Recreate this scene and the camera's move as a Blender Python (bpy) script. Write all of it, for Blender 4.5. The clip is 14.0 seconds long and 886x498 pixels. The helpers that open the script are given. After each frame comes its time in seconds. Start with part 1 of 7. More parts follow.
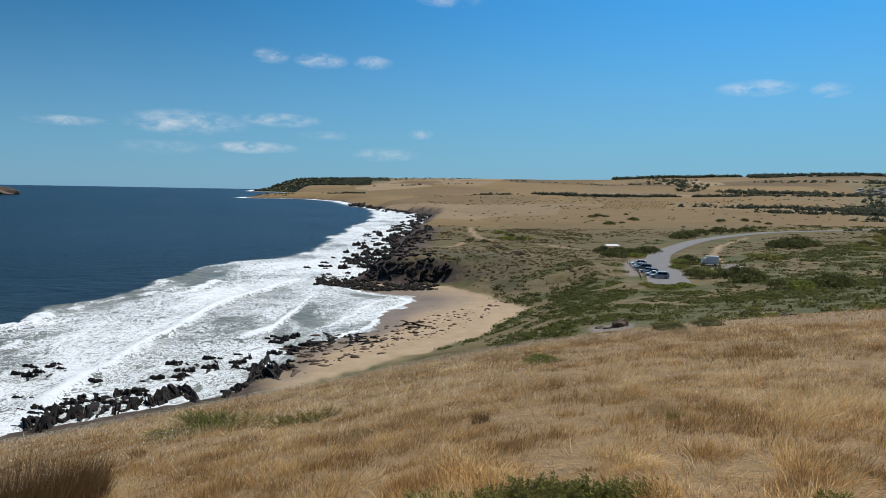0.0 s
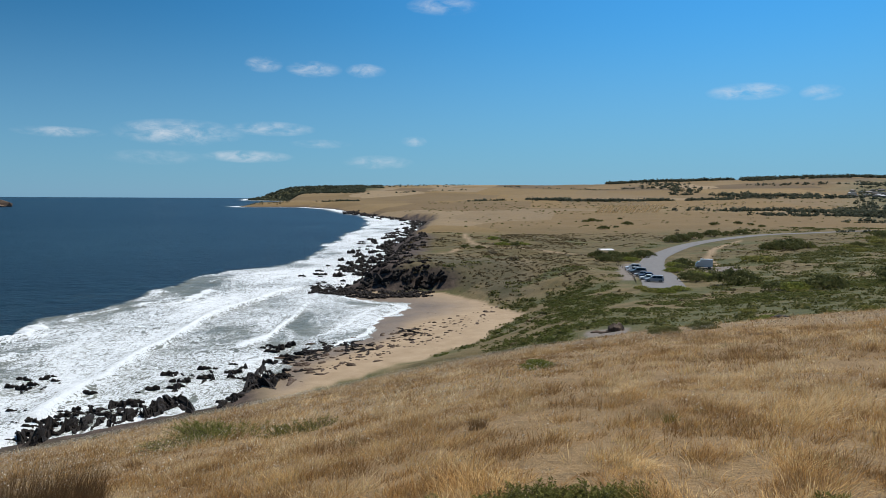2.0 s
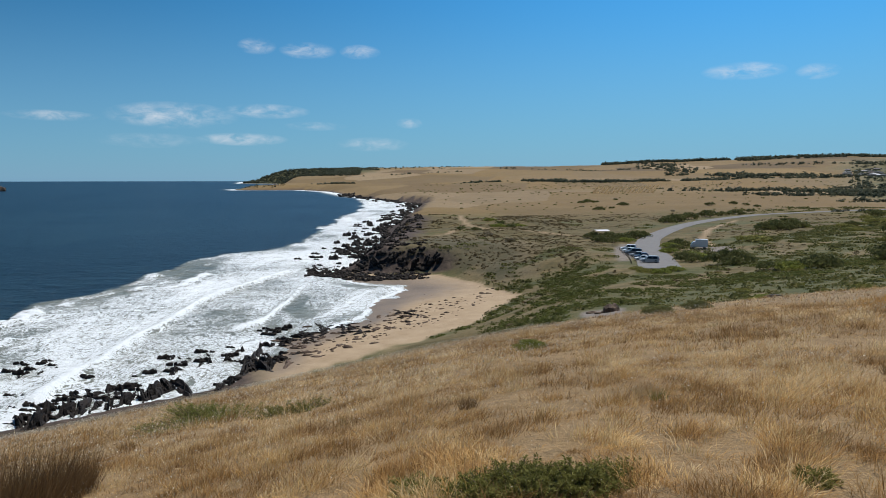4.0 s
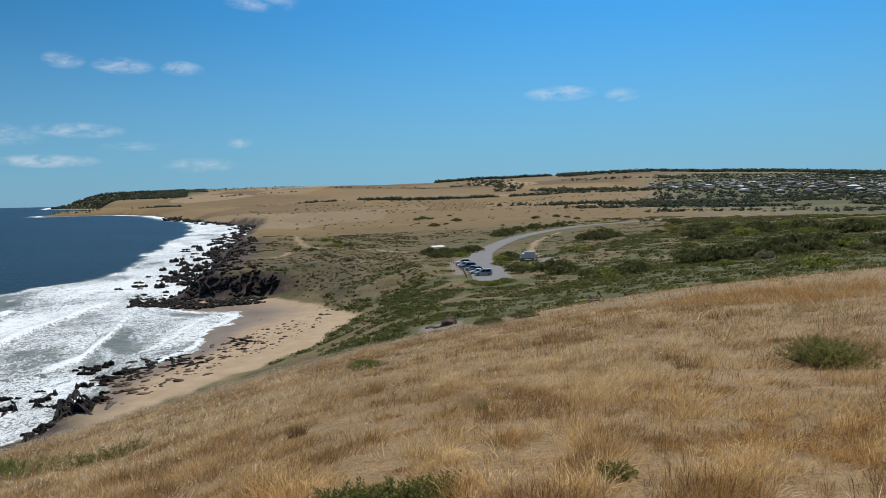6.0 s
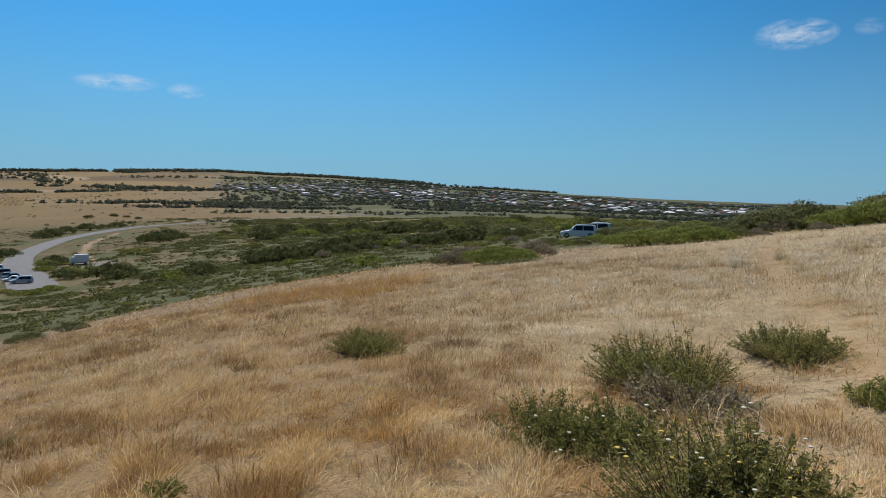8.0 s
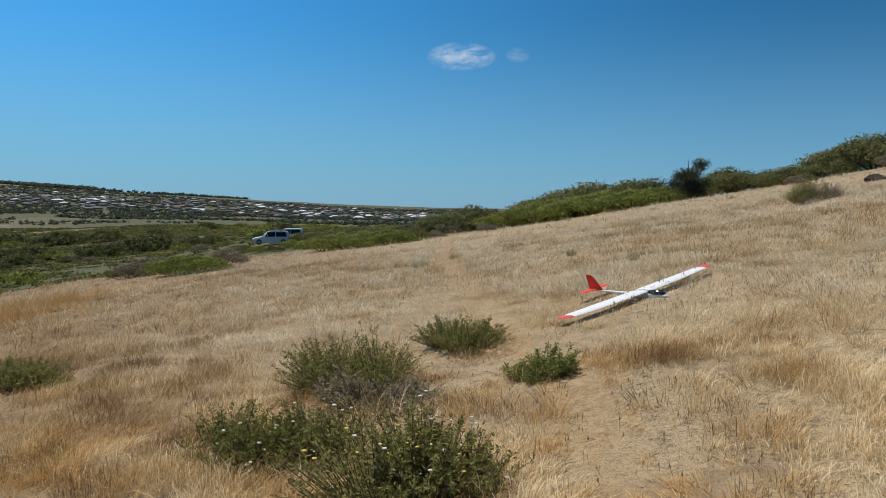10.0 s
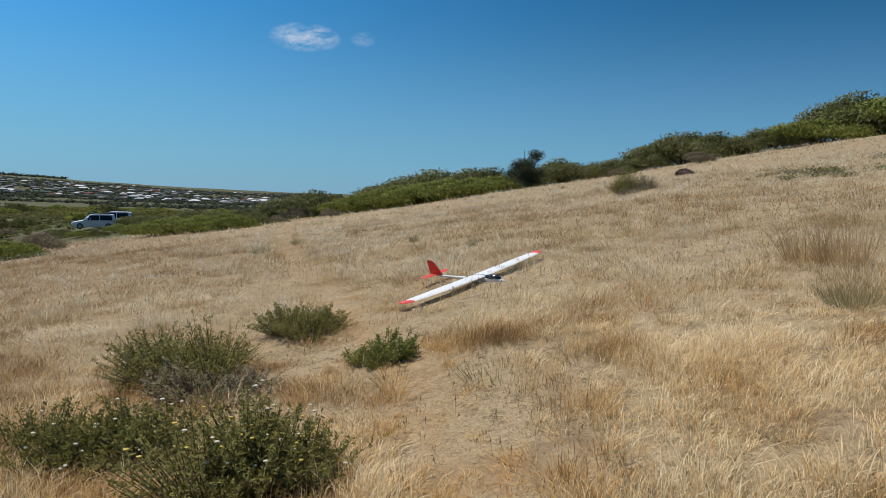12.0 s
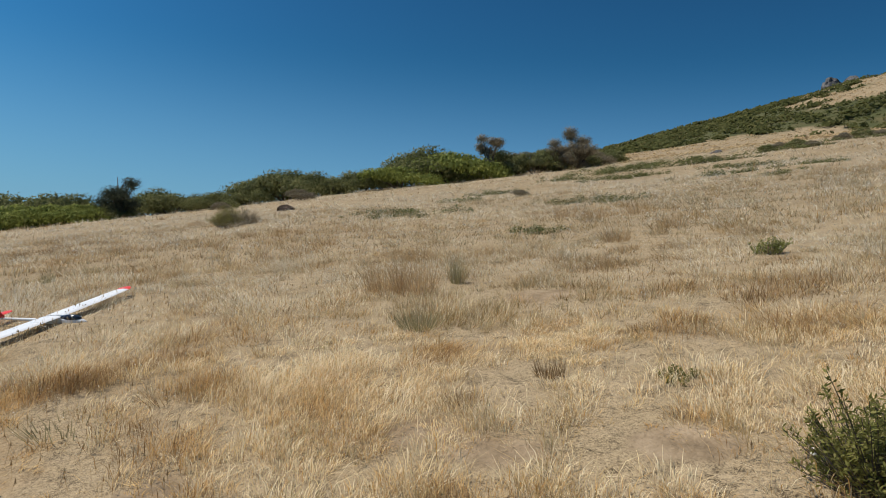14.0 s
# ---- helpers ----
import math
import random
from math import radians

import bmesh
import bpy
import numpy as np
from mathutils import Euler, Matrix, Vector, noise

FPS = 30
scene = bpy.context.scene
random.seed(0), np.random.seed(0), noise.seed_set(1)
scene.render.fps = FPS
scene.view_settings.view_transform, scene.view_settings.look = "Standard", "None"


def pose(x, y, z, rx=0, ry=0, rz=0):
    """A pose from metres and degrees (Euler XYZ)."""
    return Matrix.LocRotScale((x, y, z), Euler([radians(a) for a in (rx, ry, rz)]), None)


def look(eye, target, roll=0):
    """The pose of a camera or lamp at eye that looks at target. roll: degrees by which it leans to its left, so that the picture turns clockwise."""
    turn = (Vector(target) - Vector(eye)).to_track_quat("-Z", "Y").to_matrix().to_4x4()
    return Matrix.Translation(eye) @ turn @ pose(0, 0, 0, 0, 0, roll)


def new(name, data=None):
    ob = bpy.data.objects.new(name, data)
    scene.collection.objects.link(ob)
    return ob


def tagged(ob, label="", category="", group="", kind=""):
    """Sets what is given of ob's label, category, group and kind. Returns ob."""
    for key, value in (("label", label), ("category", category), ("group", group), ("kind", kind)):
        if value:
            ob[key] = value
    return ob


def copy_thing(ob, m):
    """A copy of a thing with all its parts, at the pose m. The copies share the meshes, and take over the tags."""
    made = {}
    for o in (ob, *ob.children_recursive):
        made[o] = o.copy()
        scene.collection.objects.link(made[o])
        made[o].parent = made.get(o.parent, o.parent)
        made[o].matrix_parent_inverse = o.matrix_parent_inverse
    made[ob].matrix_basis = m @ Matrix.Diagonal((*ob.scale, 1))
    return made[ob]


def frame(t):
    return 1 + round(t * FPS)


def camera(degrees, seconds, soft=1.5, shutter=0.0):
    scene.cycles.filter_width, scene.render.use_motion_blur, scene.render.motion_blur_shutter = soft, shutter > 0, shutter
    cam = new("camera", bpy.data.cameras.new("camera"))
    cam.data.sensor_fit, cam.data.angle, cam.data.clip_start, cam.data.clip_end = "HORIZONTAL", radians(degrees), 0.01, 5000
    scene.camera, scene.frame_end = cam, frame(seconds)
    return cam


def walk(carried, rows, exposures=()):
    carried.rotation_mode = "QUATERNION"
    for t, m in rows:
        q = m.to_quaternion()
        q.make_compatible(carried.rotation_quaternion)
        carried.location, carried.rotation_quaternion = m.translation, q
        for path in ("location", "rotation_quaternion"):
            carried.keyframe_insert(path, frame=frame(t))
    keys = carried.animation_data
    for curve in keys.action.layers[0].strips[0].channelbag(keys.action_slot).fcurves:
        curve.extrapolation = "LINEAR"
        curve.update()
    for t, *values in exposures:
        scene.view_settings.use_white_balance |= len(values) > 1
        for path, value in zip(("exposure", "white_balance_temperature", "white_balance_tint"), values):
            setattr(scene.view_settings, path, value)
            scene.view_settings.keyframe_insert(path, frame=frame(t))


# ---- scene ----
import collections
# ---------------------------------------------------------------- camera
EYE = 32.0          # metres above the sea
ARM = 0.15          # the lens sits this far ahead of the neck it turns on
LENS = 65.0
TURNS = [
    (0.0, 85.0, -1.15, 0.1), (0.5, 85.27, -1.37, -1.28), (1.0, 86.05, -0.58, -2.35),
    (1.5, 85.85, -0.07, -1.85), (2.0, 85.55, -0.43, -0.39), (2.5, 85.3, -0.01, 0.09),
    (5.0, 83.62, -0.3, -3.8), (5.5, 85.06, 0.28, -8.3), (6.0, 85.49, 1.12, -14.15),
    (6.5, 85.42, 1.94, -21.74), (7.0, 85.57, 0.01, -30.13), (7.5, 85.4, -0.65, -40.01),
    (8.0, 85.5, -0.9, -48.64), (8.5, 86.03, -1.62, -58.33), (9.0, 86.4, -1.04, -64.43),
    (11.5, 85.78, -1.51, -83.74), (12.0, 85.4, -1.63, -86.24), (12.5, 84.28, -2.15, -88.52),
    (13.0, 84.3, -2.45, -90.39), (13.2, 86.04, -2.73, -96.19), (13.5, 88.47, -3.3, -103.99), (14.0, 89.49, -2.88, -117.93),
]
cam = camera(LENS, 14.0, soft=0.9)
# a half step to the side as the pan sets out: seconds, x, z
STEP = np.array(((0.0, -0.3, -0.04), (2.5, -0.3, -0.04), (5.0, -0.13, -0.07), (5.5, -0.1, -0.06), (6.0, -0.06, -0.04), (6.5, -0.03, -0.02), (7.0, 0.0, 0.0), (14.0, 0.0, 0.0)))
walk(cam, [(t, pose(np.interp(t, STEP[:, 0], STEP[:, 1]) - ARM * math.sin(radians(yaw)), ARM * math.cos(radians(yaw)), EYE + np.interp(t, STEP[:, 0], STEP[:, 2]), rx, ry, yaw))
           for t, rx, ry, yaw in TURNS])

# ---------------------------------------------------------------- light
SUN_AZ, SUN_EL = 32.0, 60.0       # clockwise from +y, and above the horizon


def toward(az, el):
    a, e = radians(az), radians(el)
    return Vector((math.sin(a) * math.cos(e), math.cos(a) * math.cos(e), math.sin(e)))


sun_data = bpy.data.lights.new("sun", "SUN")
sun_data.energy, sun_data.angle, sun_data.color = 4.7, radians(0.53), (1.0, 0.94, 0.84)
sun = new("sun", sun_data)
sun.matrix_world = look((0, 0, 0), -toward(SUN_AZ, SUN_EL))

world = bpy.data.worlds.new("sky")
scene.world = world
world.use_nodes = True
wn, wl = world.node_tree.nodes, world.node_tree.links
wn.clear()
w_out, w_bg = wn.new("ShaderNodeOutputWorld"), wn.new("ShaderNodeBackground")
w_sky = wn.new("ShaderNodeTexSky")
w_sky.sky_type, w_sky.sun_disc = "NISHITA", False
w_sky.sun_elevation, w_sky.sun_rotation = radians(SUN_EL), radians(SUN_AZ)
w_sky.air_density, w_sky.dust_density, w_sky.ozone_density, w_sky.altitude = 1.0, 0.0, 4.0, 30
w_bg.inputs["Strength"].default_value = 0.085
wl.new(w_bg.outputs[0], w_out.inputs[0])
w_dir = wn.new("ShaderNodeTexCoord").outputs["Generated"]

# wisps and small fair-weather clouds, each a soft uneven patch of the sky: az, el, width, height, density
CLOUDS = [(-13.9, 10.0, 2.0, 0.9, 0.45), (-10.0, 9.8, 3.0, 0.9, 0.55), (-5.9, 9.8, 2.2, 0.8, 0.5), (-28.3, 4.3, 4.2, 0.55, 0.55),
          (-20.2, 4.6, 6.5, 1.4, 0.6), (-13.3, 5.1, 4.6, 0.8, 0.6), (-15.2, 2.9, 4.8, 0.7, 0.6), (-2.0, 4.3, 1.5, 0.6, 0.5),
          (-4.9, 2.6, 4.0, 0.8, 0.35), (23.7, 7.8, 4.0, 0.9, 0.55), (28.6, 7.5, 2.0, 0.8, 0.5), (-9.5, 4.0, 3.4, 0.5, 0.35),
          (-21.9, 2.7, 5.0, 0.8, 0.25), (74.9, 11.8, 3.8, 1.5, 0.75), (79.5, 11.9, 1.4, 0.8, 0.3), (0.3, 14.8, 4.0, 1.0, 0.4)]


def wmath(op, a, b=None):
    n = wn.new("ShaderNodeMath")
    n.operation = op
    for i, v in enumerate((a, b)):
        if v is None:
            continue
        if isinstance(v, (int, float)):
            n.inputs[i].default_value = v
        else:
            wl.new(v, n.inputs[i])
    return n.outputs[0]


w_noise = wn.new("ShaderNodeTexNoise")
w_noise.inputs["Scale"].default_value, w_noise.inputs["Detail"].default_value = 34.0, 6.0
w_noise.inputs["Roughness"].default_value, w_noise.inputs["Distortion"].default_value = 0.62, 0.4
w_map = wn.new("ShaderNodeMapping")
w_map.inputs["Scale"].default_value = (1, 1, 2.4)
wl.new(w_dir, w_map.inputs[0])
wl.new(w_map.outputs[0], w_noise.inputs["Vector"])
cover = 0.0
for az, el, wide, high, dens in CLOUDS:
    c = toward(az, el)
    side = Vector((c.y, -c.x, 0)).normalized()
    up = side.cross(c)
    terms = []
    for axis, size in ((side, wide), (up, high)):
        dot = wn.new("ShaderNodeVectorMath")
        dot.operation = "DOT_PRODUCT"
        wl.new(w_dir, dot.inputs[0])
        dot.inputs[1].default_value = axis / math.sin(radians(size * 1.3) / 2)
        terms.append(wmath("POWER", wmath("ABSOLUTE", dot.outputs["Value"]), 2.0))
    front = wn.new("ShaderNodeVectorMath")
    front.operation = "DOT_PRODUCT"
    wl.new(w_dir, front.inputs[0])
    front.inputs[1].default_value = c
    soft = wmath("SUBTRACT", 1.35, wmath("ADD", terms[0], terms[1]))
    soft = wmath("MULTIPLY", wmath("MAXIMUM", soft, 0.0), wmath("GREATER_THAN", front.outputs["Value"], 0.5))
    cover = wmath("MAXIMUM", cover, wmath("MULTIPLY", soft, dens))
w_shape = wn.new("ShaderNodeMapRange")
w_shape.interpolation_type = "SMOOTHSTEP"
for i, v in ((1, 0.3), (2, 0.85)):
    w_shape.inputs[i].default_value = v
wl.new(w_noise.outputs[0], w_shape.inputs[0])
w_mix = wn.new("ShaderNodeMix")
w_mix.data_type = "RGBA"
wl.new(wmath("MINIMUM", wmath("MULTIPLY", cover, w_shape.outputs[0]), 0.8), w_mix.inputs[0])
w_clear = wn.new("ShaderNodeMix")          # the deep blue of clean sea air
w_clear.data_type, w_clear.blend_type = "RGBA", "MULTIPLY"
w_clear.inputs[0].default_value, w_clear.inputs[7].default_value = 1.0, (0.42, 0.78, 1.0, 1)
wl.new(w_sky.outputs[0], w_clear.inputs[6])
w_deep = wn.new("ShaderNodeGamma")
w_deep.inputs[1].default_value = 1.45
wl.new(w_clear.outputs[2], w_deep.inputs[0])
w_gain = wn.new("ShaderNodeMix")
w_gain.data_type, w_gain.blend_type = "RGBA", "MULTIPLY"
w_gain.inputs[0].default_value, w_gain.inputs[7].default_value = 1.0, (0.58, 0.6, 0.44, 1)
wl.new(w_deep.outputs[0], w_gain.inputs[6])
w_sunward = wn.new("ShaderNodeVectorMath")          # clean air scatters least at right angles to the sun
w_sunward.operation = "DOT_PRODUCT"
wl.new(w_dir, w_sunward.inputs[0])
w_sunward.inputs[1].default_value = toward(SUN_AZ, SUN_EL)
w_phase = wn.new("ShaderNodeMix")
w_phase.data_type, w_phase.blend_type = "RGBA", "MULTIPLY"
w_phase.inputs[0].default_value = 1.0
wl.new(w_gain.outputs[2], w_phase.inputs[6])
w_glow = wmath("POWER", wmath("ABSOLUTE", w_sunward.outputs["Value"]), 3.5)
wl.new(wmath("MINIMUM", wmath("ADD", 0.68, wmath("MULTIPLY", 2.0, w_glow)), 1.8), w_phase.inputs[7])
w_low = wn.new("ShaderNodeSeparateXYZ")            # pale haze over the sea horizon
wl.new(w_dir, w_low.inputs[0])
w_haze = wn.new("ShaderNodeMapRange")
w_haze.interpolation_type = "SMOOTHSTEP"
for i, v in enumerate((-0.05, 0.27, 1.0, 0.0)):
    w_haze.inputs[i + 1].default_value = v
wl.new(w_low.outputs[2], w_haze.inputs[0])
w_air = wn.new("ShaderNodeMix")
w_air.data_type = "RGBA"
wl.new(wmath("MULTIPLY", w_haze.outputs[0], wmath("MINIMUM", wmath("ADD", 0.72, wmath("MULTIPLY", 1.2, w_glow)), 0.92)), w_air.inputs[0])
wl.new(w_phase.outputs[2], w_air.inputs[6])
w_air.inputs[7].default_value = (2.35, 4.1, 7.5, 1)
wl.new(w_air.outputs[2], w_mix.inputs[6])
w_mix.inputs[7].default_value = (8.2, 8.8, 9.6, 1)
wl.new(w_mix.outputs[2], w_bg.inputs["Color"])
scene.view_settings.exposure = 0.0
# ---------------------------------------------------------------- the lie of the land
# Heights over plan, in polar form round the headland's shoulder: az clockwise from +y in degrees, r in metres.
CREST_AZ = (-90, -60, -30, -20, -10, 0, 10, 15, 20, 30, 38, 50, 60, 70, 80, 92, 100, 107, 115, 130, 150, 180, 225)
CREST_EL = (-16, -18, -18.1, -17.2, -15.9, -13.9, -11.8, -11.0, -10.1, -8.2, -7.0, -5.3, -4.2, -3.0, -1.8, 0.4, 1.7, 3.2, 4.5, 6.8, 9.6, 9, -2)
CREST_R = (30, 30, 30, 30, 31, 32, 34, 36, 38, 42, 45, 50, 52, 50, 48, 46, 48, 55, 62, 80, 105, 80, 40)
OUT_AZ = (-90, -40, -10, 0, 5, 10, 15, 20, 30, 40, 50, 60, 70, 80, 92, 107, 115, 130, 150, 180, 225)
OUTER = {
    100: (1, 0.9, 0.9, 4.5, 7.8, 10.3, 12.0, 13.5, 17.0, 20.0, 22.8, 27.0, 27.2, 29.3, 32.4, 36.8, 39.5, 44.5, 50.5, 46, 20),
    135: (-2, -2, 0.4, 1.4, 4.4, 8.0, 9.9, 10.2, 14.0, 18.0, 21.5, 26.0, 26.0, 28.0, 31.0, 37.5, 40, 48.5, 58, 60, 12),
    165: (-3, -3, 0.5, 2.5, 4.6, 8.2, 9.4, 9.8, 12.6, 17.0, 20.7, 25.0, 25.0, 26.5, 28.5, 36.8, 40, 54, 69, 74, 6),
    200: (-4, -4, 3, 8.0, 8.6, 9.0, 9.4, 9.6, 11.5, 16.0, 20.0, 24.0, 24.0, 25.0, 26.0, 36, 40, 60, 79, 86, 0),
    232: (-4, -4, 6, 9.6, 9.5, 9.4, 9.4, 9.7, 12.0, 16.0, 19.5, 23.0, 23.0, 23.0, 24.0, 33, 37, 63, 86, 94, -2),
    262: (-4, -4, 7, 10.4, 9.8, 9.7, 9.6, 9.8, 12.2, 15.8, 19.0, 22.0, 22.0, 21.0, 21.0, 29, 34, 67, 93, 100, -3),
    300: (-4, -4, 7, 9.6, 8.8, 9.3, 9.6, 10.0, 12.5, 15.5, 18.5, 21.0, 20.0, 19.0, 18.0, 25, 30, 70, 99, 105, -4),
    450: (-4, -4, 4, 9.0, 9.5, 9.8, 10.5, 12.0, 14.0, 15.0, 16.5, 17.0, 15.0, 12.0, 10.0, 10, 12, 40, 80, 80, -4),
    800: (-4, -4, 5, 8.5, 9.5, 10.5, 11.5, 13.5, 14.5, 14.5, 13.0, 11.0, 9.0, 8.0, 4.0, -4, -4, -4, -4, -4, -4),
    1300: (-4, -4, 9, 12.0, 13.0, 14.0, 15.0, 17.0, 19.0, 18.0, 13.0, 8.0, 6.0, 6.0, 3, -4, -4, -4, -4, -4, -4),
    2000: (-4, -4, 14, 24.0, 27.0, 31.0, 34.0, 38.0, 42.0, 41.0, 33.0, 20.0, 9.0, 7.0, 2, -4, -4, -4, -4, -4, -4),
    3400: (-4, 0, 66, 85.0, 84.0, 89.0, 100.0, 110.0, 126.0, 108.0, 72.0, 38.0, 13.0, 9.0, 2, -4, -4, -4, -4, -4, -4),
    4600: (-4, -4, 20, 40, 40, 45, 50, 60, 70, 60, 40, 20, 4, -4, -4, -4, -4, -4, -4, -4, -4),
}
N_AZ, N_R, R_LO, R_HI = 720, 420, 0.3, 4900.0
az_axis = np.arange(N_AZ) * 0.5 - 134.75
lr_axis = np.linspace(math.log(R_LO), math.log(R_HI), N_R)


def around(azs, values):
    """Values given at some azimuths, at every azimuth of the table, round the whole turn."""
    return np.interp(az_axis, (azs[-1] - 360,) + tuple(azs) + (azs[0] + 360,), (values[-1],) + tuple(values) + (values[0],))


def blur(a, sigma, axis, wrap):
    n = int(3 * sigma) + 1
    k = np.exp(-0.5 * (np.arange(-n, n + 1) / sigma) ** 2)
    k /= k.sum()
    pad = [(0, 0), (0, 0)]
    pad[axis] = (n, n)
    b = np.pad(a, pad, mode="wrap" if wrap else "edge")
    return np.apply_along_axis(lambda v: np.convolve(v, k, "valid"), axis, b)


def make_table():
    tan_c = np.tan(np.radians(around(CREST_AZ, CREST_EL)))
    rc = around(CREST_AZ, CREST_R)
    tan_c, rc = (blur(v[:, None], 7, 0, True)[:, 0] for v in (tan_c, rc))
    slope, bend = tan_c + 3.4 / rc, 1.7 / rc ** 2
    radii = sorted(OUTER)
    outer = np.stack([around(OUT_AZ, OUTER[r]) for r in radii], 1)
    r = np.exp(lr_axis)
    table = np.zeros((N_AZ, N_R))
    for i in range(N_AZ):
        knots = [1.15 * rc[i], 1.35 * rc[i]] + radii
        near = lambda q: EYE - 1.7 + slope[i] * q - bend[i] * q * q
        heights = [near(knots[0]), near(knots[1])] + list(outer[i])
        far = np.interp(lr_axis, np.log(knots), heights)
        table[i] = np.where(r < knots[1], near(r), far)
    return blur(blur(table, 4, 0, True), 2.2, 1, False)


TABLE = make_table()
# The shore, in az and r, from behind the headland, along the cove and away down the coast.
SHORE = ((-170, 190), (-130, 150), (-90, 120), (-60, 106), (-40, 103), (-30, 105), (-22, 109), (-17.5, 112), (-14.5, 118), (-12.5, 133), (-9, 143), (-5.5, 157),
         (-4.3, 178), (-2.0, 196), (-3.2, 203), (-5, 207), (-7.6, 219), (-8.6, 230), (-7.2, 246), (-6.2, 266), (-5.2, 300), (-4.0, 364), (-3.9, 420), (-2.4, 509), (-1.2, 700),
         (-1.0, 840), (-3, 880), (-5, 1000), (-6.7, 1150), (-8.6, 1500), (-11, 1690), (-15.7, 1700), (-16.2, 1760), (-13, 2000), (-12, 3000), (-15.6, 3350), (-15.2, 4300),
         (0, 6000), (60, 7000), (80, 7000), (92, 1300), (102, 600), (125, 520), (150, 480), (175, 420))
shore_xy = np.array([(r * math.sin(radians(a)), r * math.cos(radians(a))) for a, r in SHORE])


def signed(x, y, ring):
    """Distance to a closed line on the plan, positive inside it."""
    x, y = np.asarray(x, float), np.asarray(y, float)
    best, inside = np.full(x.shape, 1e18), np.zeros(x.shape, bool)
    for (x0, y0), (x1, y1) in zip(ring, np.roll(ring, -1, 0)):
        dx, dy = x1 - x0, y1 - y0
        t = np.clip(((x - x0) * dx + (y - y0) * dy) / (dx * dx + dy * dy), 0, 1)
        best = np.minimum(best, (x - x0 - t * dx) ** 2 + (y - y0 - t * dy) ** 2)
        if dy:
            inside ^= ((y0 > y) != (y1 > y)) & (x < x0 + (y - y0) * dx / dy)
    return np.where(inside, 1, -1) * np.sqrt(best)


def inland(x, y):
    """Distance to the shore, positive on land."""
    return signed(x, y, shore_xy)


# The foot of the banks round the sand, closed out at sea.
COVE = ((-24, 95), (-13, 108), (-9, 113), (-5, 121), (-1, 129), (1.85, 137), (4.2, 149), (6.0, 164), (6.8, 176), (5.9, 185), (4.6, 193), (3.2, 206), (0.8, 218),
        (-1.8, 221), (-4.2, 221), (-6.4, 228), (-9, 236), (-14, 250), (-40, 240))
cove_xy = np.array([(r * math.sin(radians(a)), r * math.cos(radians(a))) for a, r in COVE])


def behind_cove(x, y):
    """Distance behind the foot of the banks, negative on the sand, with gullies and spurs."""
    az, r = polar(x, y)
    d = -signed(x, y, cove_xy)
    return d + ((fractal(x, y, 26, 15) - 0.5) * 13 + (fractal(x, y, 7, 16) - 0.5) * 5) * smooth(d, 0, 10) * smooth(r, 165, 200) * smooth(-az, -13, -7)


def value_noise(x, y, size, seed=0):
    """Smooth noise over the plan, 0 to 1, with bumps about size metres across."""
    x, y = np.asarray(x, float) / size, np.asarray(y, float) / size
    ix, iy = np.floor(x).astype(np.int64), np.floor(y).astype(np.int64)
    fx, fy = x - ix, y - iy
    fx, fy = fx * fx * (3 - 2 * fx), fy * fy * (3 - 2 * fy)

    def h(a, b):
        n = (a * 374761393 + b * 668265263 + seed * 974634541) & 0x7FFFFFFF
        n = ((n ^ (n >> 13)) * 1274126177) & 0x7FFFFFFF
        return ((n ^ (n >> 16)) & 0xFFFF) / 65535.0
    return (h(ix, iy) * (1 - fx) + h(ix + 1, iy) * fx) * (1 - fy) + (h(ix, iy + 1) * (1 - fx) + h(ix + 1, iy + 1) * fx) * fy


def fractal(x, y, size, seed=0, octaves=3):
    return sum(value_noise(x, y, size / 2 ** k, seed + k) * 0.5 ** k for k in range(octaves)) / (2 - 0.5 ** (octaves - 1))


def smooth(v, lo, hi):
    t = np.clip((np.asarray(v, float) - lo) / (hi - lo), 0, 1)
    return t * t * (3 - 2 * t)


def polar(x, y):
    return (np.degrees(np.arctan2(x, y)) + 134.75) % 360 - 134.75, np.hypot(x, y)


def plan(az, r):
    return r * math.sin(radians(az)), r * math.cos(radians(az))


def is_beach(x, y):
    """1 on the sand of the cove."""
    az, r = polar(x, y)
    edge = -signed(x, y, cove_xy) + (fractal(x, y, 9, 14) - 0.5) * 5
    return smooth(az, -16, -12) * smooth(-edge, -0.5, 1.2) * smooth(-r, -240, -225)


ROAD = ((18.2, 176), (17.6, 205), (17.1, 227), (17.7, 272), (20.4, 336), (24.7, 391), (28.3, 414), (32.4, 447), (40, 520), (47, 640))
ROAD_WIDTH = (10.5, 10, 8.5, 7.5, 7, 6.5, 6, 6, 6, 6)


def path_mask(x, y, points, half):
    """1 along a line on the plan given by (az, r) points."""
    p = np.array([plan(a, r) for a, r in points])
    best = np.full(np.shape(x), 1e18)
    for (x0, y0), (x1, y1) in zip(p[:-1], p[1:]):
        dx, dy = x1 - x0, y1 - y0
        t = np.clip(((x - x0) * dx + (y - y0) * dy) / (dx * dx + dy * dy), 0, 1)
        best = np.minimum(best, (x - x0 - t * dx) ** 2 + (y - y0 - t * dy) ** 2)
    return 1 - smooth(np.sqrt(best), half * 0.6, half * 1.3)


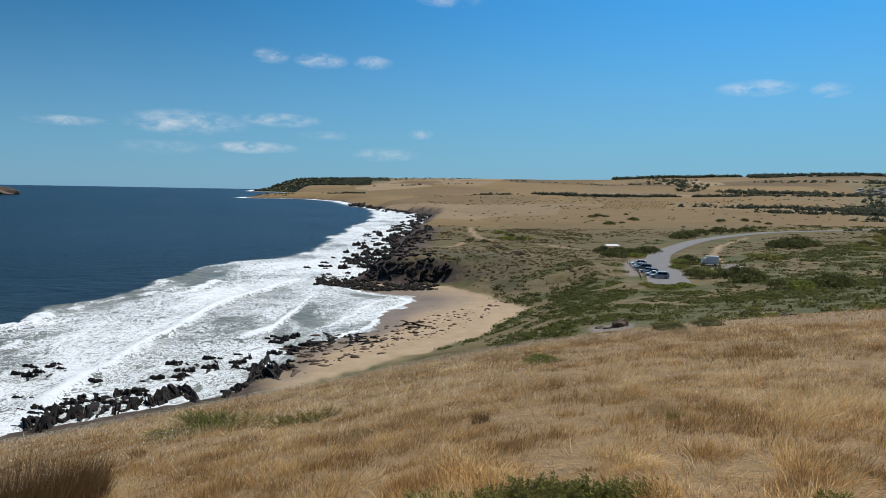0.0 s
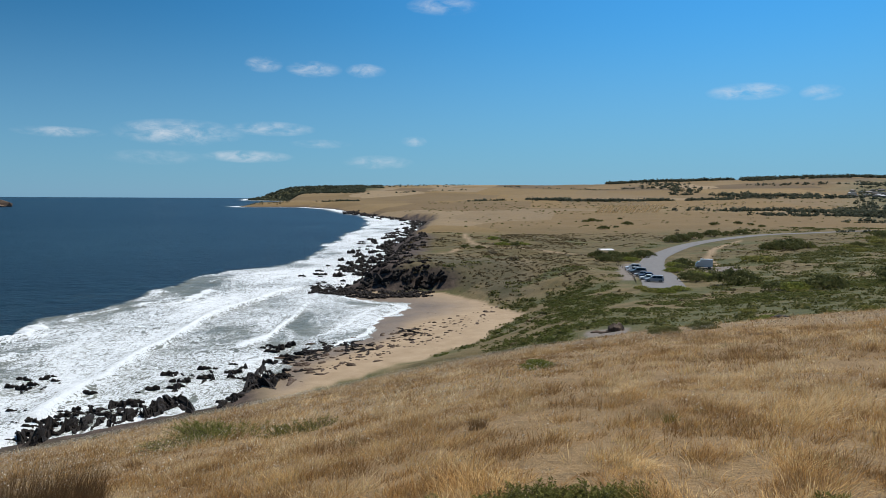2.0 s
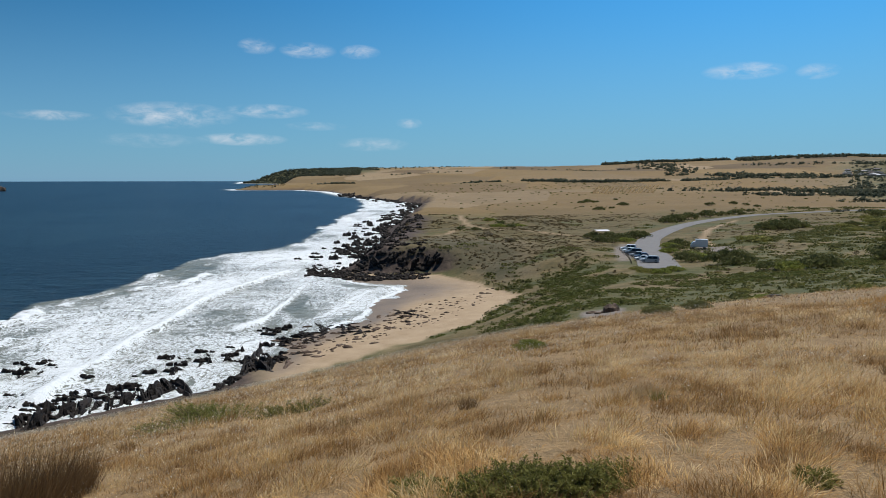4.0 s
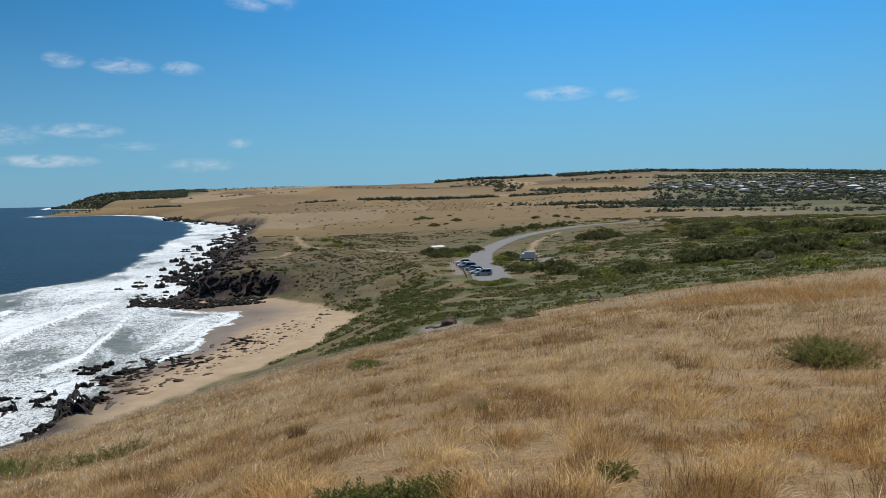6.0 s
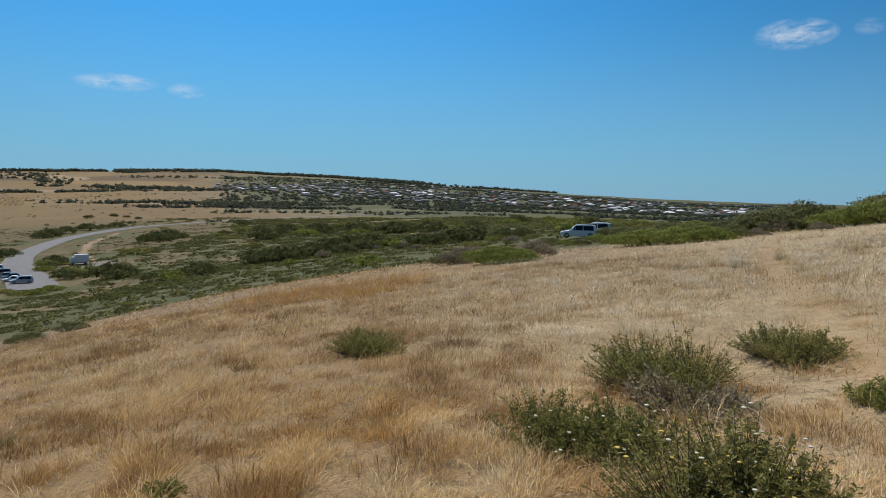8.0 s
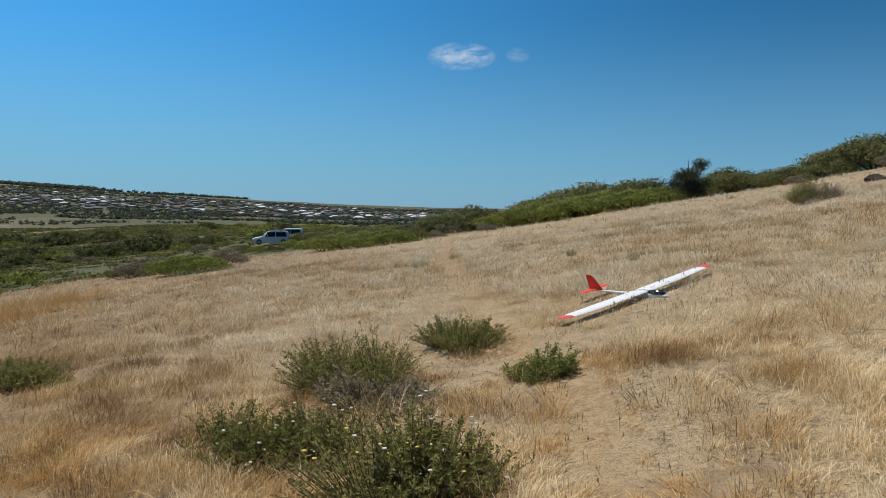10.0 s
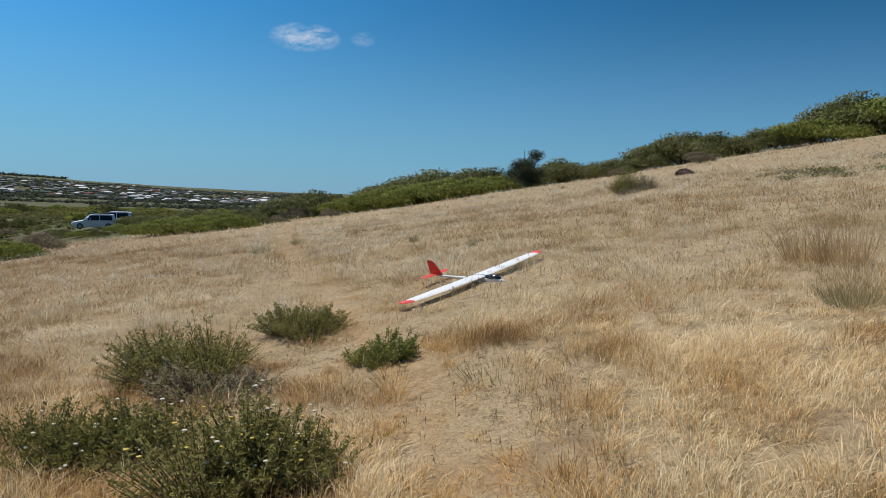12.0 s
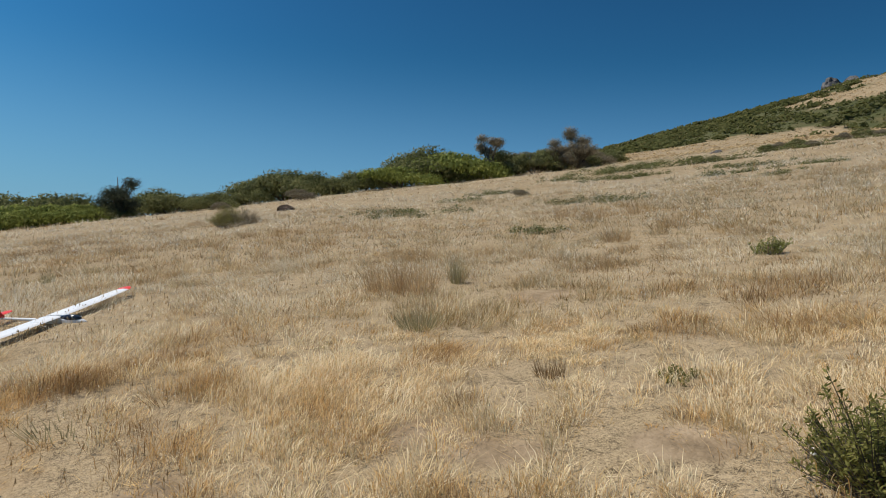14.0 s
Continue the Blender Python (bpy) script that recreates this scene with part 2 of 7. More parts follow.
def height(x, y, fine=True):
    x, y = np.asarray(x, float), np.asarray(y, float)
    az, r = polar(x, y)
    r = np.maximum(r, R_LO * 1.001)
    u = (az + 134.75) / 0.5
    v = (np.log(r) - lr_axis[0]) / (lr_axis[1] - lr_axis[0])
    i, j = np.floor(u).astype(int) % N_AZ, np.clip(np.floor(v).astype(int), 0, N_R - 2)
    fu, fv = u - np.floor(u), np.clip(v - j, 0, 1)
    i1 = (i + 1) % N_AZ
    z = (TABLE[i, j] * (1 - fu) + TABLE[i1, j] * fu) * (1 - fv) + (TABLE[i, j + 1] * (1 - fu) + TABLE[i1, j + 1] * fu) * fv
    if not fine:
        return z
    s = inland(x, y)
    s = s + (fractal(x, y, 18, 3) - 0.5) * np.clip(r / 30, 0, 14) * (1 - is_beach(x, y))
    foot = np.where(r > 2500, 240.0, np.where(r > 900, 60.0, np.where(r > 215, 14.0, 20.0)))
    k = smooth(s, -1.5, foot)
    z = np.maximum(z, np.where(s > 0, 0.4, -9)) * k - 2.6 * (1 - k) * smooth(-s, -3, 6)
    rough = np.clip((r - 60) / 240, 0, 1) * smooth(-signed(x, y, cove_xy), 2, 14) * smooth(s, 0, 20)
    low = (r > 150) & (r < 700) & (az > 8) & (az < 50)
    if low.any():
        rough[low] *= 1 - path_mask(x[low], y[low], ROAD, 12)
    gully = smooth(r, 190, 230) * smooth(-r, -460, -380) * smooth(az, -5, -1) * smooth(-az, -15, -11)
    cove = (r > 95) & (r < 330) & (az > -16) & (az < 16)
    if cove.any():
        b = behind_cove(x[cove], y[cove])
        wide = np.interp(az[cove], (-6, 1, 3, 7, 9), (15, 17, 22, 34, 30)) * np.interp(r[cove], (120, 165, 190), (0.25, 0.5, 1.0))
        lift = np.clip(b / wide, 0, 1)
        steep = smooth(-az[cove], -4, 1) * smooth(r[cove], 195, 215)
        lift = lift ** 0.9 * (1 - steep) + smooth(lift, 0, 0.8) * steep
        strand = np.clip(0.055 * s[cove], -3, 2.0)
        plateau = np.maximum(z[cove], strand)
        z[cove] = strand + (plateau - strand) * lift
    z = z + (fractal(x, y, 40, 7) - 0.5) * (2.4 + 3.0 * gully) * rough + (fractal(x, y, 300, 9) - 0.5) * 14 * smooth(r, 900, 2500) * smooth(s, 20, 200)
    z = z + (fractal(x, y, 3.0, 11) - 0.5) * 0.16 * smooth(r, 1.5, 6) * smooth(s, 2, 12)
    return z


def h1(x, y):
    return float(height(np.array([x]), np.array([y]))[0])


def mesh_from(name, verts, faces, mat=None, uniform=4):
    """A mesh out of numpy arrays: verts (n, 3), faces (m, 3 or 4)."""
    me = bpy.data.meshes.new(name)
    verts, faces = np.asarray(verts, np.float32), np.asarray(faces, np.int32)
    m, k = faces.shape
    me.vertices.add(len(verts))
    me.vertices.foreach_set("co", verts.ravel())
    me.loops.add(m * k)
    me.loops.foreach_set("vertex_index", faces.ravel())
    me.polygons.add(m)
    me.polygons.foreach_set("loop_start", np.arange(m, dtype=np.int32) * k)
    me.update(calc_edges=True)
    if mat:
        me.materials.append(mat)
    return me


def put_float(me, name, values):
    at = me.attributes.new(name, "FLOAT", "POINT")
    at.data.foreach_set("value", np.asarray(values, np.float32))


def polar_grid(azs, rs, wrap):
    a, r = np.meshgrid(np.radians(azs), rs, indexing="ij")
    x, y = (r * np.sin(a)).ravel(), (r * np.cos(a)).ravel()
    na, nr = len(azs), len(rs)
    i = np.arange(na if wrap else na - 1)[:, None]
    j = np.arange(nr - 1)[None, :]
    i1 = (i + 1) % na
    q = np.stack([i * nr + j, i1 * nr + j, i1 * nr + j + 1, i * nr + j + 1], -1).reshape(-1, 4)
    return x, y, q
# ---------------------------------------------------------------- materials
class Nodes:
    """A node material, put together socket by socket."""

    def __init__(self, name):
        self.mat = bpy.data.materials.new(name)
        self.mat.use_nodes = True
        self.tree = self.mat.node_tree
        self.tree.nodes.clear()
        self.bsdf = self.tree.nodes.new("ShaderNodeBsdfPrincipled")
        out = self.tree.nodes.new("ShaderNodeOutputMaterial")
        self.tree.links.new(self.bsdf.outputs[0], out.inputs[0])
        self.place = self.tree.nodes.new("ShaderNodeNewGeometry").outputs["Position"]

    def plug(self, socket, v):
        if isinstance(v, (int, float)):
            socket.default_value = v
        elif isinstance(v, (tuple, list)):
            socket.default_value = (*v, 1)[:4] if len(socket.default_value) == 4 else v
        else:
            self.tree.links.new(v, socket)

    def set(self, **values):
        for k, v in values.items():
            self.plug(self.bsdf.inputs[k.replace("_", " ").title().replace("Ior", "IOR")], v)
        return self

    def local(self):
        return self.tree.nodes.new("ShaderNodeTexCoord").outputs["Object"]

    def noise(self, scale, detail=3.0, rough=0.55, warp=0.0, at=None, stretch=None):
        n = self.tree.nodes.new("ShaderNodeTexNoise")
        at = at or self.place
        if stretch:
            m = self.tree.nodes.new("ShaderNodeMapping")
            m.inputs["Scale"].default_value = stretch
            self.tree.links.new(at, m.inputs[0])
            at = m.outputs[0]
        self.tree.links.new(at, n.inputs["Vector"])
        n.inputs["Scale"].default_value, n.inputs["Detail"].default_value = scale, detail
        n.inputs["Roughness"].default_value, n.inputs["Distortion"].default_value = rough, warp
        return n.outputs[0]

    def voronoi(self, scale, at=None):
        n = self.tree.nodes.new("ShaderNodeTexVoronoi")
        self.tree.links.new(at or self.place, n.inputs["Vector"])
        n.inputs["Scale"].default_value = scale
        return n.outputs["Distance"]

    def cell(self, scale, stretch):
        """A random value for each paddock-like cell."""
        m = self.tree.nodes.new("ShaderNodeMapping")
        m.inputs["Scale"].default_value = stretch
        m.inputs["Rotation"].default_value = (0, 0, 0.35)
        self.tree.links.new(self.place, m.inputs[0])
        n = self.tree.nodes.new("ShaderNodeTexVoronoi")
        n.distance = "CHEBYCHEV"
        n.inputs["Scale"].default_value = scale
        self.tree.links.new(m.outputs[0], n.inputs["Vector"])
        s = self.tree.nodes.new("ShaderNodeSeparateColor")
        self.tree.links.new(n.outputs["Color"], s.inputs[0])
        return s.outputs[0]

    def attr(self, name):
        n = self.tree.nodes.new("ShaderNodeAttribute")
        n.attribute_name = name
        return n.outputs["Fac"]

    def island(self):
        return self.tree.nodes.new("ShaderNodeNewGeometry").outputs["Random Per Island"]

    def object_random(self):
        return self.tree.nodes.new("ShaderNodeObjectInfo").outputs["Random"]

    def span(self, v, lo, hi, to_lo=0.0, to_hi=1.0):
        n = self.tree.nodes.new("ShaderNodeMapRange")
        n.interpolation_type = "SMOOTHSTEP"
        for i, q in enumerate((v, lo, hi, to_lo, to_hi)):
            self.plug(n.inputs[i], q)
        return n.outputs[0]

    def math(self, op, a, b=0.0):
        n = self.tree.nodes.new("ShaderNodeMath")
        n.operation = op
        self.plug(n.inputs[0], a)
        self.plug(n.inputs[1], b)
        return n.outputs[0]

    def mix(self, fac, a, b, blend="MIX"):
        n = self.tree.nodes.new("ShaderNodeMix")
        n.data_type, n.blend_type = "RGBA", blend
        self.plug(n.inputs[0], fac)
        self.plug(n.inputs[6], a)
        self.plug(n.inputs[7], b)
        return n.outputs[2]

    def ramp(self, fac, stops):
        n = self.tree.nodes.new("ShaderNodeValToRGB")
        while len(n.color_ramp.elements) < len(stops):
            n.color_ramp.elements.new(0.5)
        for e, (p, c) in zip(n.color_ramp.elements, stops):
            e.position, e.color = p, (*c, 1)
        self.tree.links.new(fac, n.inputs[0])
        return n.outputs[0]

    def glow_through(self, colour, share):
        """Thin leaves and blades let part of the light through."""
        t = self.tree.nodes.new("ShaderNodeBsdfTranslucent")
        m = self.tree.nodes.new("ShaderNodeMixShader")
        self.plug(t.inputs[0], colour)
        m.inputs[0].default_value = share
        out = next(n for n in self.tree.nodes if n.type == "OUTPUT_MATERIAL")
        self.tree.links.new(self.bsdf.outputs[0], m.inputs[1])
        self.tree.links.new(t.outputs[0], m.inputs[2])
        self.tree.links.new(m.outputs[0], out.inputs[0])
        return self

    def bump(self, value, depth, strength=1.0):
        n = self.tree.nodes.new("ShaderNodeBump")
        n.inputs["Strength"].default_value, n.inputs["Distance"].default_value = strength, depth
        self.tree.links.new(value, n.inputs["Height"])
        self.tree.links.new(n.outputs[0], self.bsdf.inputs["Normal"])
        return self


def ground_material():
    n = Nodes("ground")
    big, mid, small = n.noise(0.012, 4), n.noise(0.11, 4, warp=0.6), n.noise(1.7, 5, 0.65)
    tiny = n.noise(14, 3, 0.7)
    straw = n.ramp(mid, [(0.25, (0.1, 0.066, 0.031)), (0.45, (0.17, 0.117, 0.057)), (0.6, (0.25, 0.187, 0.108)), (0.8, (0.15, 0.1, 0.048))])
    straw = n.mix(n.span(small, 0.35, 0.7), straw, (0.28, 0.212, 0.13))
    straw = n.mix(n.attr("russet"), straw, n.mix(1.0, straw, (0.7, 0.6, 0.48), "MULTIPLY"))
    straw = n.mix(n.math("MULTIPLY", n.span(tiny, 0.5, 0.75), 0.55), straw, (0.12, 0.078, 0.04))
    stems = n.math("ABSOLUTE", n.math("SUBTRACT", n.noise(22, 4, 0.7, 2.5), 0.5))
    litter = n.span(stems, 0.0, 0.09, 1.0, 0.0)
    # Dark brown gaps: soil and thatch, with the shade between tufts painted in.
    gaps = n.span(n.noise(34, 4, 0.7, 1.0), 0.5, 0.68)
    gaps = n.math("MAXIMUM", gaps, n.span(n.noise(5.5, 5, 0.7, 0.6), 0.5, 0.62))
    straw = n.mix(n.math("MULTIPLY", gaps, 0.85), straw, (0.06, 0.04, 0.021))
    straw = n.mix(n.math("MULTIPLY", litter, 0.6), straw, n.mix(n.attr("russet"), (0.55, 0.42, 0.24), (0.4, 0.28, 0.14)))
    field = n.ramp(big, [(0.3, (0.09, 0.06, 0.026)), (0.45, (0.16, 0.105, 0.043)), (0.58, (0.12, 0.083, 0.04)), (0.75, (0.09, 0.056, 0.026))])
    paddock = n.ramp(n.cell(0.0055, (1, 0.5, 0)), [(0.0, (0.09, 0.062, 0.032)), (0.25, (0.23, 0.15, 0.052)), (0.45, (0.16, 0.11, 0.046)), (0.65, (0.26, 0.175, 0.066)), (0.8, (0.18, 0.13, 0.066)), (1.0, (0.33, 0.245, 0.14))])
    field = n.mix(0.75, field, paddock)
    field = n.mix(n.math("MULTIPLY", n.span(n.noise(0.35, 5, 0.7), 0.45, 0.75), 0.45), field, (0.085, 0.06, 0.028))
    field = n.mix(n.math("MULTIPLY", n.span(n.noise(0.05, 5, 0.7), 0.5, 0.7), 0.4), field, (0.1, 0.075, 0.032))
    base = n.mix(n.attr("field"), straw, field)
    scrub = n.ramp(n.noise(0.16, 6, 0.75), [(0.3, (0.045, 0.05, 0.017)), (0.46, (0.07, 0.074, 0.025)), (0.58, (0.094, 0.086, 0.033)), (0.72, (0.13, 0.104, 0.046))])
    base = n.mix(n.attr("scrub"), base, scrub)
    green = n.ramp(n.noise(0.3, 5, 0.7), [(0.3, (0.05, 0.045, 0.016)), (0.45, (0.08, 0.066, 0.024)), (0.58, (0.112, 0.085, 0.032)), (0.75, (0.165, 0.12, 0.05))])
    base = n.mix(n.attr("turf"), base, green)
    rock = n.ramp(n.noise(0.5, 6, 0.7, 0.5), [(0.3, (0.025, 0.02, 0.018)), (0.55, (0.075, 0.055, 0.045)), (0.75, (0.15, 0.11, 0.085))])
    base = n.mix(n.attr("rock"), base, rock)
    sand = n.ramp(n.noise(0.25, 5, 0.6), [(0.3, (0.3, 0.22, 0.135)), (0.7, (0.4, 0.305, 0.2))])
    wet = n.ramp(n.noise(0.12, 4), [(0.3, (0.15, 0.115, 0.078)), (0.7, (0.22, 0.165, 0.11))])
    sand = n.mix(n.attr("wet"), sand, wet)
    base = n.mix(n.attr("sand"), base, sand)
    bare = n.ramp(n.noise(3.0, 5, 0.7), [(0.3, (0.17, 0.12, 0.068)), (0.5, (0.27, 0.195, 0.115)), (0.7, (0.38, 0.285, 0.18))])
    base = n.mix(n.attr("bare"), base, bare)
    tramped = n.ramp(n.noise(9.0, 6, 0.75, 1.5), [(0.3, (0.16, 0.1, 0.05)), (0.5, (0.3, 0.2, 0.1)), (0.68, (0.46, 0.34, 0.19))])
    base = n.mix(n.attr("path"), base, tramped)
    gravel = n.ramp(n.noise(1.2, 5, 0.7), [(0.3, (0.13, 0.112, 0.095)), (0.7, (0.24, 0.21, 0.18))])
    base = n.mix(n.attr("gravel"), base, gravel)
    gloss = n.math("SUBTRACT", 0.95, n.math("MULTIPLY", n.math("MULTIPLY", n.attr("wet"), n.attr("sand")), 0.45))
    n.set(base_color=base, roughness=gloss)
    n.bsdf.inputs["Specular IOR Level"].default_value = 0.25
    n.bump(n.math("ADD", n.math("MULTIPLY", small, 0.6), n.math("MULTIPLY", tiny, 0.15)), 0.25, 0.6)
    return n.mat


def sea_material():
    n = Nodes("sea_water")
    foam_at = n.attr("foam")
    flat = n.noise(0.045, 5, 0.6, 1.0, stretch=(1, 0.5, 1))
    fine = n.noise(0.42, 8, 0.78, 1.4, stretch=(1, 0.6, 1))
    lace = n.math("ABSOLUTE", n.math("SUBTRACT", n.noise(0.55, 7, 0.75, 1.6, stretch=(1, 0.65, 1)), 0.5))
    web = n.math("MULTIPLY", n.span(lace, 0.0, 0.1, 0.36, 0.0), n.attr("shoal"))
    level = n.math("ADD", n.math("MULTIPLY", flat, 0.95), n.math("ADD", n.math("MULTIPLY", fine, 0.5), web))
    edge = n.math("SUBTRACT", 1.22, n.math("MULTIPLY", foam_at, 0.5))
    foam = n.span(level, n.math("SUBTRACT", edge, 0.07), n.math("ADD", edge, 0.1))
    swell = n.math("ADD", n.math("MULTIPLY", n.noise(0.006, 4), 0.5), n.math("MULTIPLY", n.noise(0.035, 6, 0.7, 0.6, stretch=(1, 2.4, 1)), 0.5))
    deep = n.ramp(swell, [(0.36, (0.002, 0.008, 0.015)), (0.5, (0.006, 0.018, 0.027)), (0.62, (0.014, 0.034, 0.046))])
    shallow = n.ramp(n.noise(0.06, 4), [(0.3, (0.1, 0.115, 0.095)), (0.7, (0.19, 0.2, 0.165))])
    water = n.mix(n.span(n.attr("shoal"), 0.1, 0.8), deep, shallow)
    n.set(base_color=n.mix(foam, water, (0.72, 0.77, 0.79)), roughness=n.math("ADD", 0.34, n.math("MULTIPLY", foam, 0.5)), ior=1.33)
    n.bsdf.inputs["Specular IOR Level"].default_value = 0.3
    chop = n.math("ADD", n.noise(0.12, 5, 0.65, stretch=(1, 1.8, 1)), n.math("MULTIPLY", fine, 0.3))
    n.bump(chop, 1.6, 0.7)
    return n.mat




def leaf_material(name, dark, light, dry, gloss=0.55):
    n = Nodes(name)
    tone = n.math("ADD", n.math("MULTIPLY", n.island(), 0.55), n.math("MULTIPLY", n.noise(0.35, 3), 0.45))
    col = n.ramp(tone, [(0.2, dark), (0.62, light), (0.95, dry)])
    col = n.mix(n.math("MULTIPLY", n.object_random(), 0.35), col, dark)
    n.set(base_color=col, roughness=min(1.0, gloss + 0.25)).glow_through(col, 0.4)
    n.bsdf.inputs["Specular IOR Level"].default_value = 0.06
    return n.mat


def plain(name, colour, rough=0.6, metal=0.0, scale=3.0, spread=0.25, bump=0.0):
    n = Nodes(name)
    at = n.local()
    v = n.math("ADD", n.math("MULTIPLY", n.noise(scale, 5, 0.6, at=at), 0.6), n.math("MULTIPLY", n.noise(scale * 9, 3, at=at), 0.4))
    dark = tuple(c * (1 - spread) for c in colour)
    n.set(base_color=n.ramp(v, [(0.3, dark), (0.7, colour)]), roughness=n.span(v, 0.3, 0.7, min(1, rough + 0.1), max(0.02, rough - 0.1)), metallic=metal)
    if bump:
        n.bump(v, bump)
    return n.mat


def grass_material():
    n = Nodes("dry_grass")
    tone, tip = n.attr("tone"), n.attr("tip")
    col = n.ramp(tone, [(0.0, (0.23, 0.145, 0.072)), (0.2, (0.49, 0.31, 0.135)), (0.4, (0.68, 0.495, 0.25)), (0.55, (0.83, 0.705, 0.46)), (0.7, (0.95, 0.9, 0.74)), (0.78, (0.6, 0.37, 0.12)), (0.88, (0.5, 0.3, 0.1)), (1.0, (0.38, 0.36, 0.23))])
    col = n.mix(n.span(n.island(), 0.7, 1.0, 0.0, 0.35), col, (0.86, 0.78, 0.6))
    col = n.mix(n.span(n.island(), 0.0, 0.25, 0.35, 0.0), col, (0.3, 0.21, 0.12))
    col = n.mix(n.attr("warm"), col, n.mix(1.0, col, (0.98, 0.84, 0.6), "MULTIPLY"))
    # Feet are browner straw, darkened further as painted shade inside the tufts.
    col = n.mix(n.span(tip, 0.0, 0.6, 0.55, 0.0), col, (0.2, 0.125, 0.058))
    n.set(base_color=col, roughness=0.6).glow_through(col, 0.35)
    n.bsdf.inputs["Specular IOR Level"].default_value = 0.06
    return n.mat


def rock_material(name, dark, mid, pale):
    n = Nodes(name)
    at = n.local()
    v = n.noise(1.6, 7, 0.72, 0.4, at=at)
    layers = n.noise(2.2, 4, 0.6, 0.3, at=at, stretch=(0.3, 0.3, 3.0))
    col = n.ramp(v, [(0.3, dark), (0.55, mid), (0.8, pale)])
    col = n.mix(n.span(layers, 0.5, 0.7, 0.0, 0.45), col, dark)
    n.set(base_color=col, roughness=n.span(v, 0.3, 0.7, 0.6, 0.95))
    n.bsdf.inputs["Specular IOR Level"].default_value = 0.2
    n.bump(n.math("ADD", v, layers), 0.25, 0.8)
    return n.mat


MAT_GROUND, MAT_SEA = ground_material(), sea_material()
MAT_GRASS = grass_material()
MAT_DULL = leaf_material("heath_mix", (0.07, 0.078, 0.025), (0.145, 0.146, 0.05), (0.24, 0.19, 0.082))
MAT_GREEN_DARK = leaf_material("bank_leaf", (0.07, 0.084, 0.022), (0.138, 0.155, 0.044), (0.22, 0.2, 0.078))
MAT_BROWN_SCRUB = leaf_material("brown_heath", (0.06, 0.048, 0.026), (0.13, 0.1, 0.05), (0.21, 0.155, 0.08))
MAT_REED = leaf_material("reed", (0.12, 0.075, 0.036), (0.23, 0.145, 0.07), (0.38, 0.26, 0.13), 0.7)
MAT_TUSSOCK = leaf_material("tussock_grass", (0.42, 0.3, 0.16), (0.58, 0.44, 0.25), (0.72, 0.58, 0.37), 0.7)
MAT_OLIVE = leaf_material("olive_leaf", (0.14, 0.138, 0.036), (0.29, 0.278, 0.085), (0.48, 0.4, 0.18))
MAT_BUSH = leaf_material("bush_leaf", (0.16, 0.155, 0.045), (0.33, 0.31, 0.1), (0.55, 0.47, 0.22))
MAT_BRIGHT = leaf_material("fresh_leaf", (0.15, 0.16, 0.04), (0.3, 0.32, 0.09), (0.44, 0.42, 0.16))
MAT_DEAD = leaf_material("dead_leaf", (0.24, 0.2, 0.13), (0.42, 0.35, 0.23), (0.62, 0.54, 0.38), 0.7)
MAT_HEATH = leaf_material("heath_leaf", (0.078, 0.088, 0.034), (0.17, 0.176, 0.068), (0.26, 0.232, 0.108))
MAT_GREEN = leaf_material("saltbush_leaf", (0.135, 0.155, 0.034), (0.275, 0.3, 0.075), (0.4, 0.39, 0.13))
MAT_GREY = leaf_material("grey_leaf", (0.17, 0.145, 0.095), (0.31, 0.262, 0.175), (0.45, 0.385, 0.265), 0.75)
MAT_RIDGE = leaf_material("ridge_leaf", (0.11, 0.118, 0.044), (0.22, 0.222, 0.088), (0.33, 0.295, 0.145))
# Paler and bluer than near leaves: distance haze put into the leaf colour.
MAT_WOODS = leaf_material("hazed_woods", (0.06, 0.072, 0.05), (0.105, 0.118, 0.08), (0.15, 0.152, 0.105), 0.8)
MAT_STALK = leaf_material("stalk", (0.42, 0.28, 0.14), (0.62, 0.44, 0.23), (0.8, 0.64, 0.4), 0.7)
MAT_GREYGRASS = leaf_material("grey_green_grass", (0.26, 0.225, 0.115), (0.42, 0.37, 0.2), (0.6, 0.53, 0.32), 0.7)
MAT_TUFT = leaf_material("brown_tuft", (0.2, 0.125, 0.06), (0.36, 0.24, 0.12), (0.5, 0.37, 0.2), 0.7)
MAT_BARK = plain("bark", (0.13, 0.1, 0.075), 0.9, scale=8, spread=0.5, bump=0.02)
MAT_ROCK = rock_material("shore_rock", (0.009, 0.008, 0.008), (0.024, 0.019, 0.016), (0.075, 0.058, 0.046))
MAT_BROWN_ROCK = rock_material("brown_rock", (0.06, 0.042, 0.03), (0.145, 0.1, 0.07), (0.26, 0.19, 0.135))
MAT_GRANITE = rock_material("granite", (0.06, 0.058, 0.056), (0.12, 0.115, 0.11), (0.21, 0.2, 0.185))
MAT_ROAD = plain("asphalt", (0.17, 0.166, 0.162), 0.9, scale=0.6, spread=0.25)
MAT_FLOWER = plain("flower", (0.72, 0.68, 0.56), 0.8, spread=0.2)
MAT_YELLOW = plain("yellow_flower", (0.6, 0.42, 0.06), 0.7, spread=0.2)
# ---------------------------------------------------------------- ground and sea
GRASS_LO, GRASS_HI = -45.0, 158.0
land_az = np.concatenate([np.concatenate([np.arange(-44, 24, 0.3), np.arange(24, 156, 0.55)]), np.arange(156, 316, 2.5)])
land_r = np.concatenate([[0.02, 0.35], np.exp(np.linspace(math.log(0.8), math.log(128), 195)), np.arange(130, 290, 1.9), np.exp(np.linspace(math.log(292), math.log(4700), 120))])


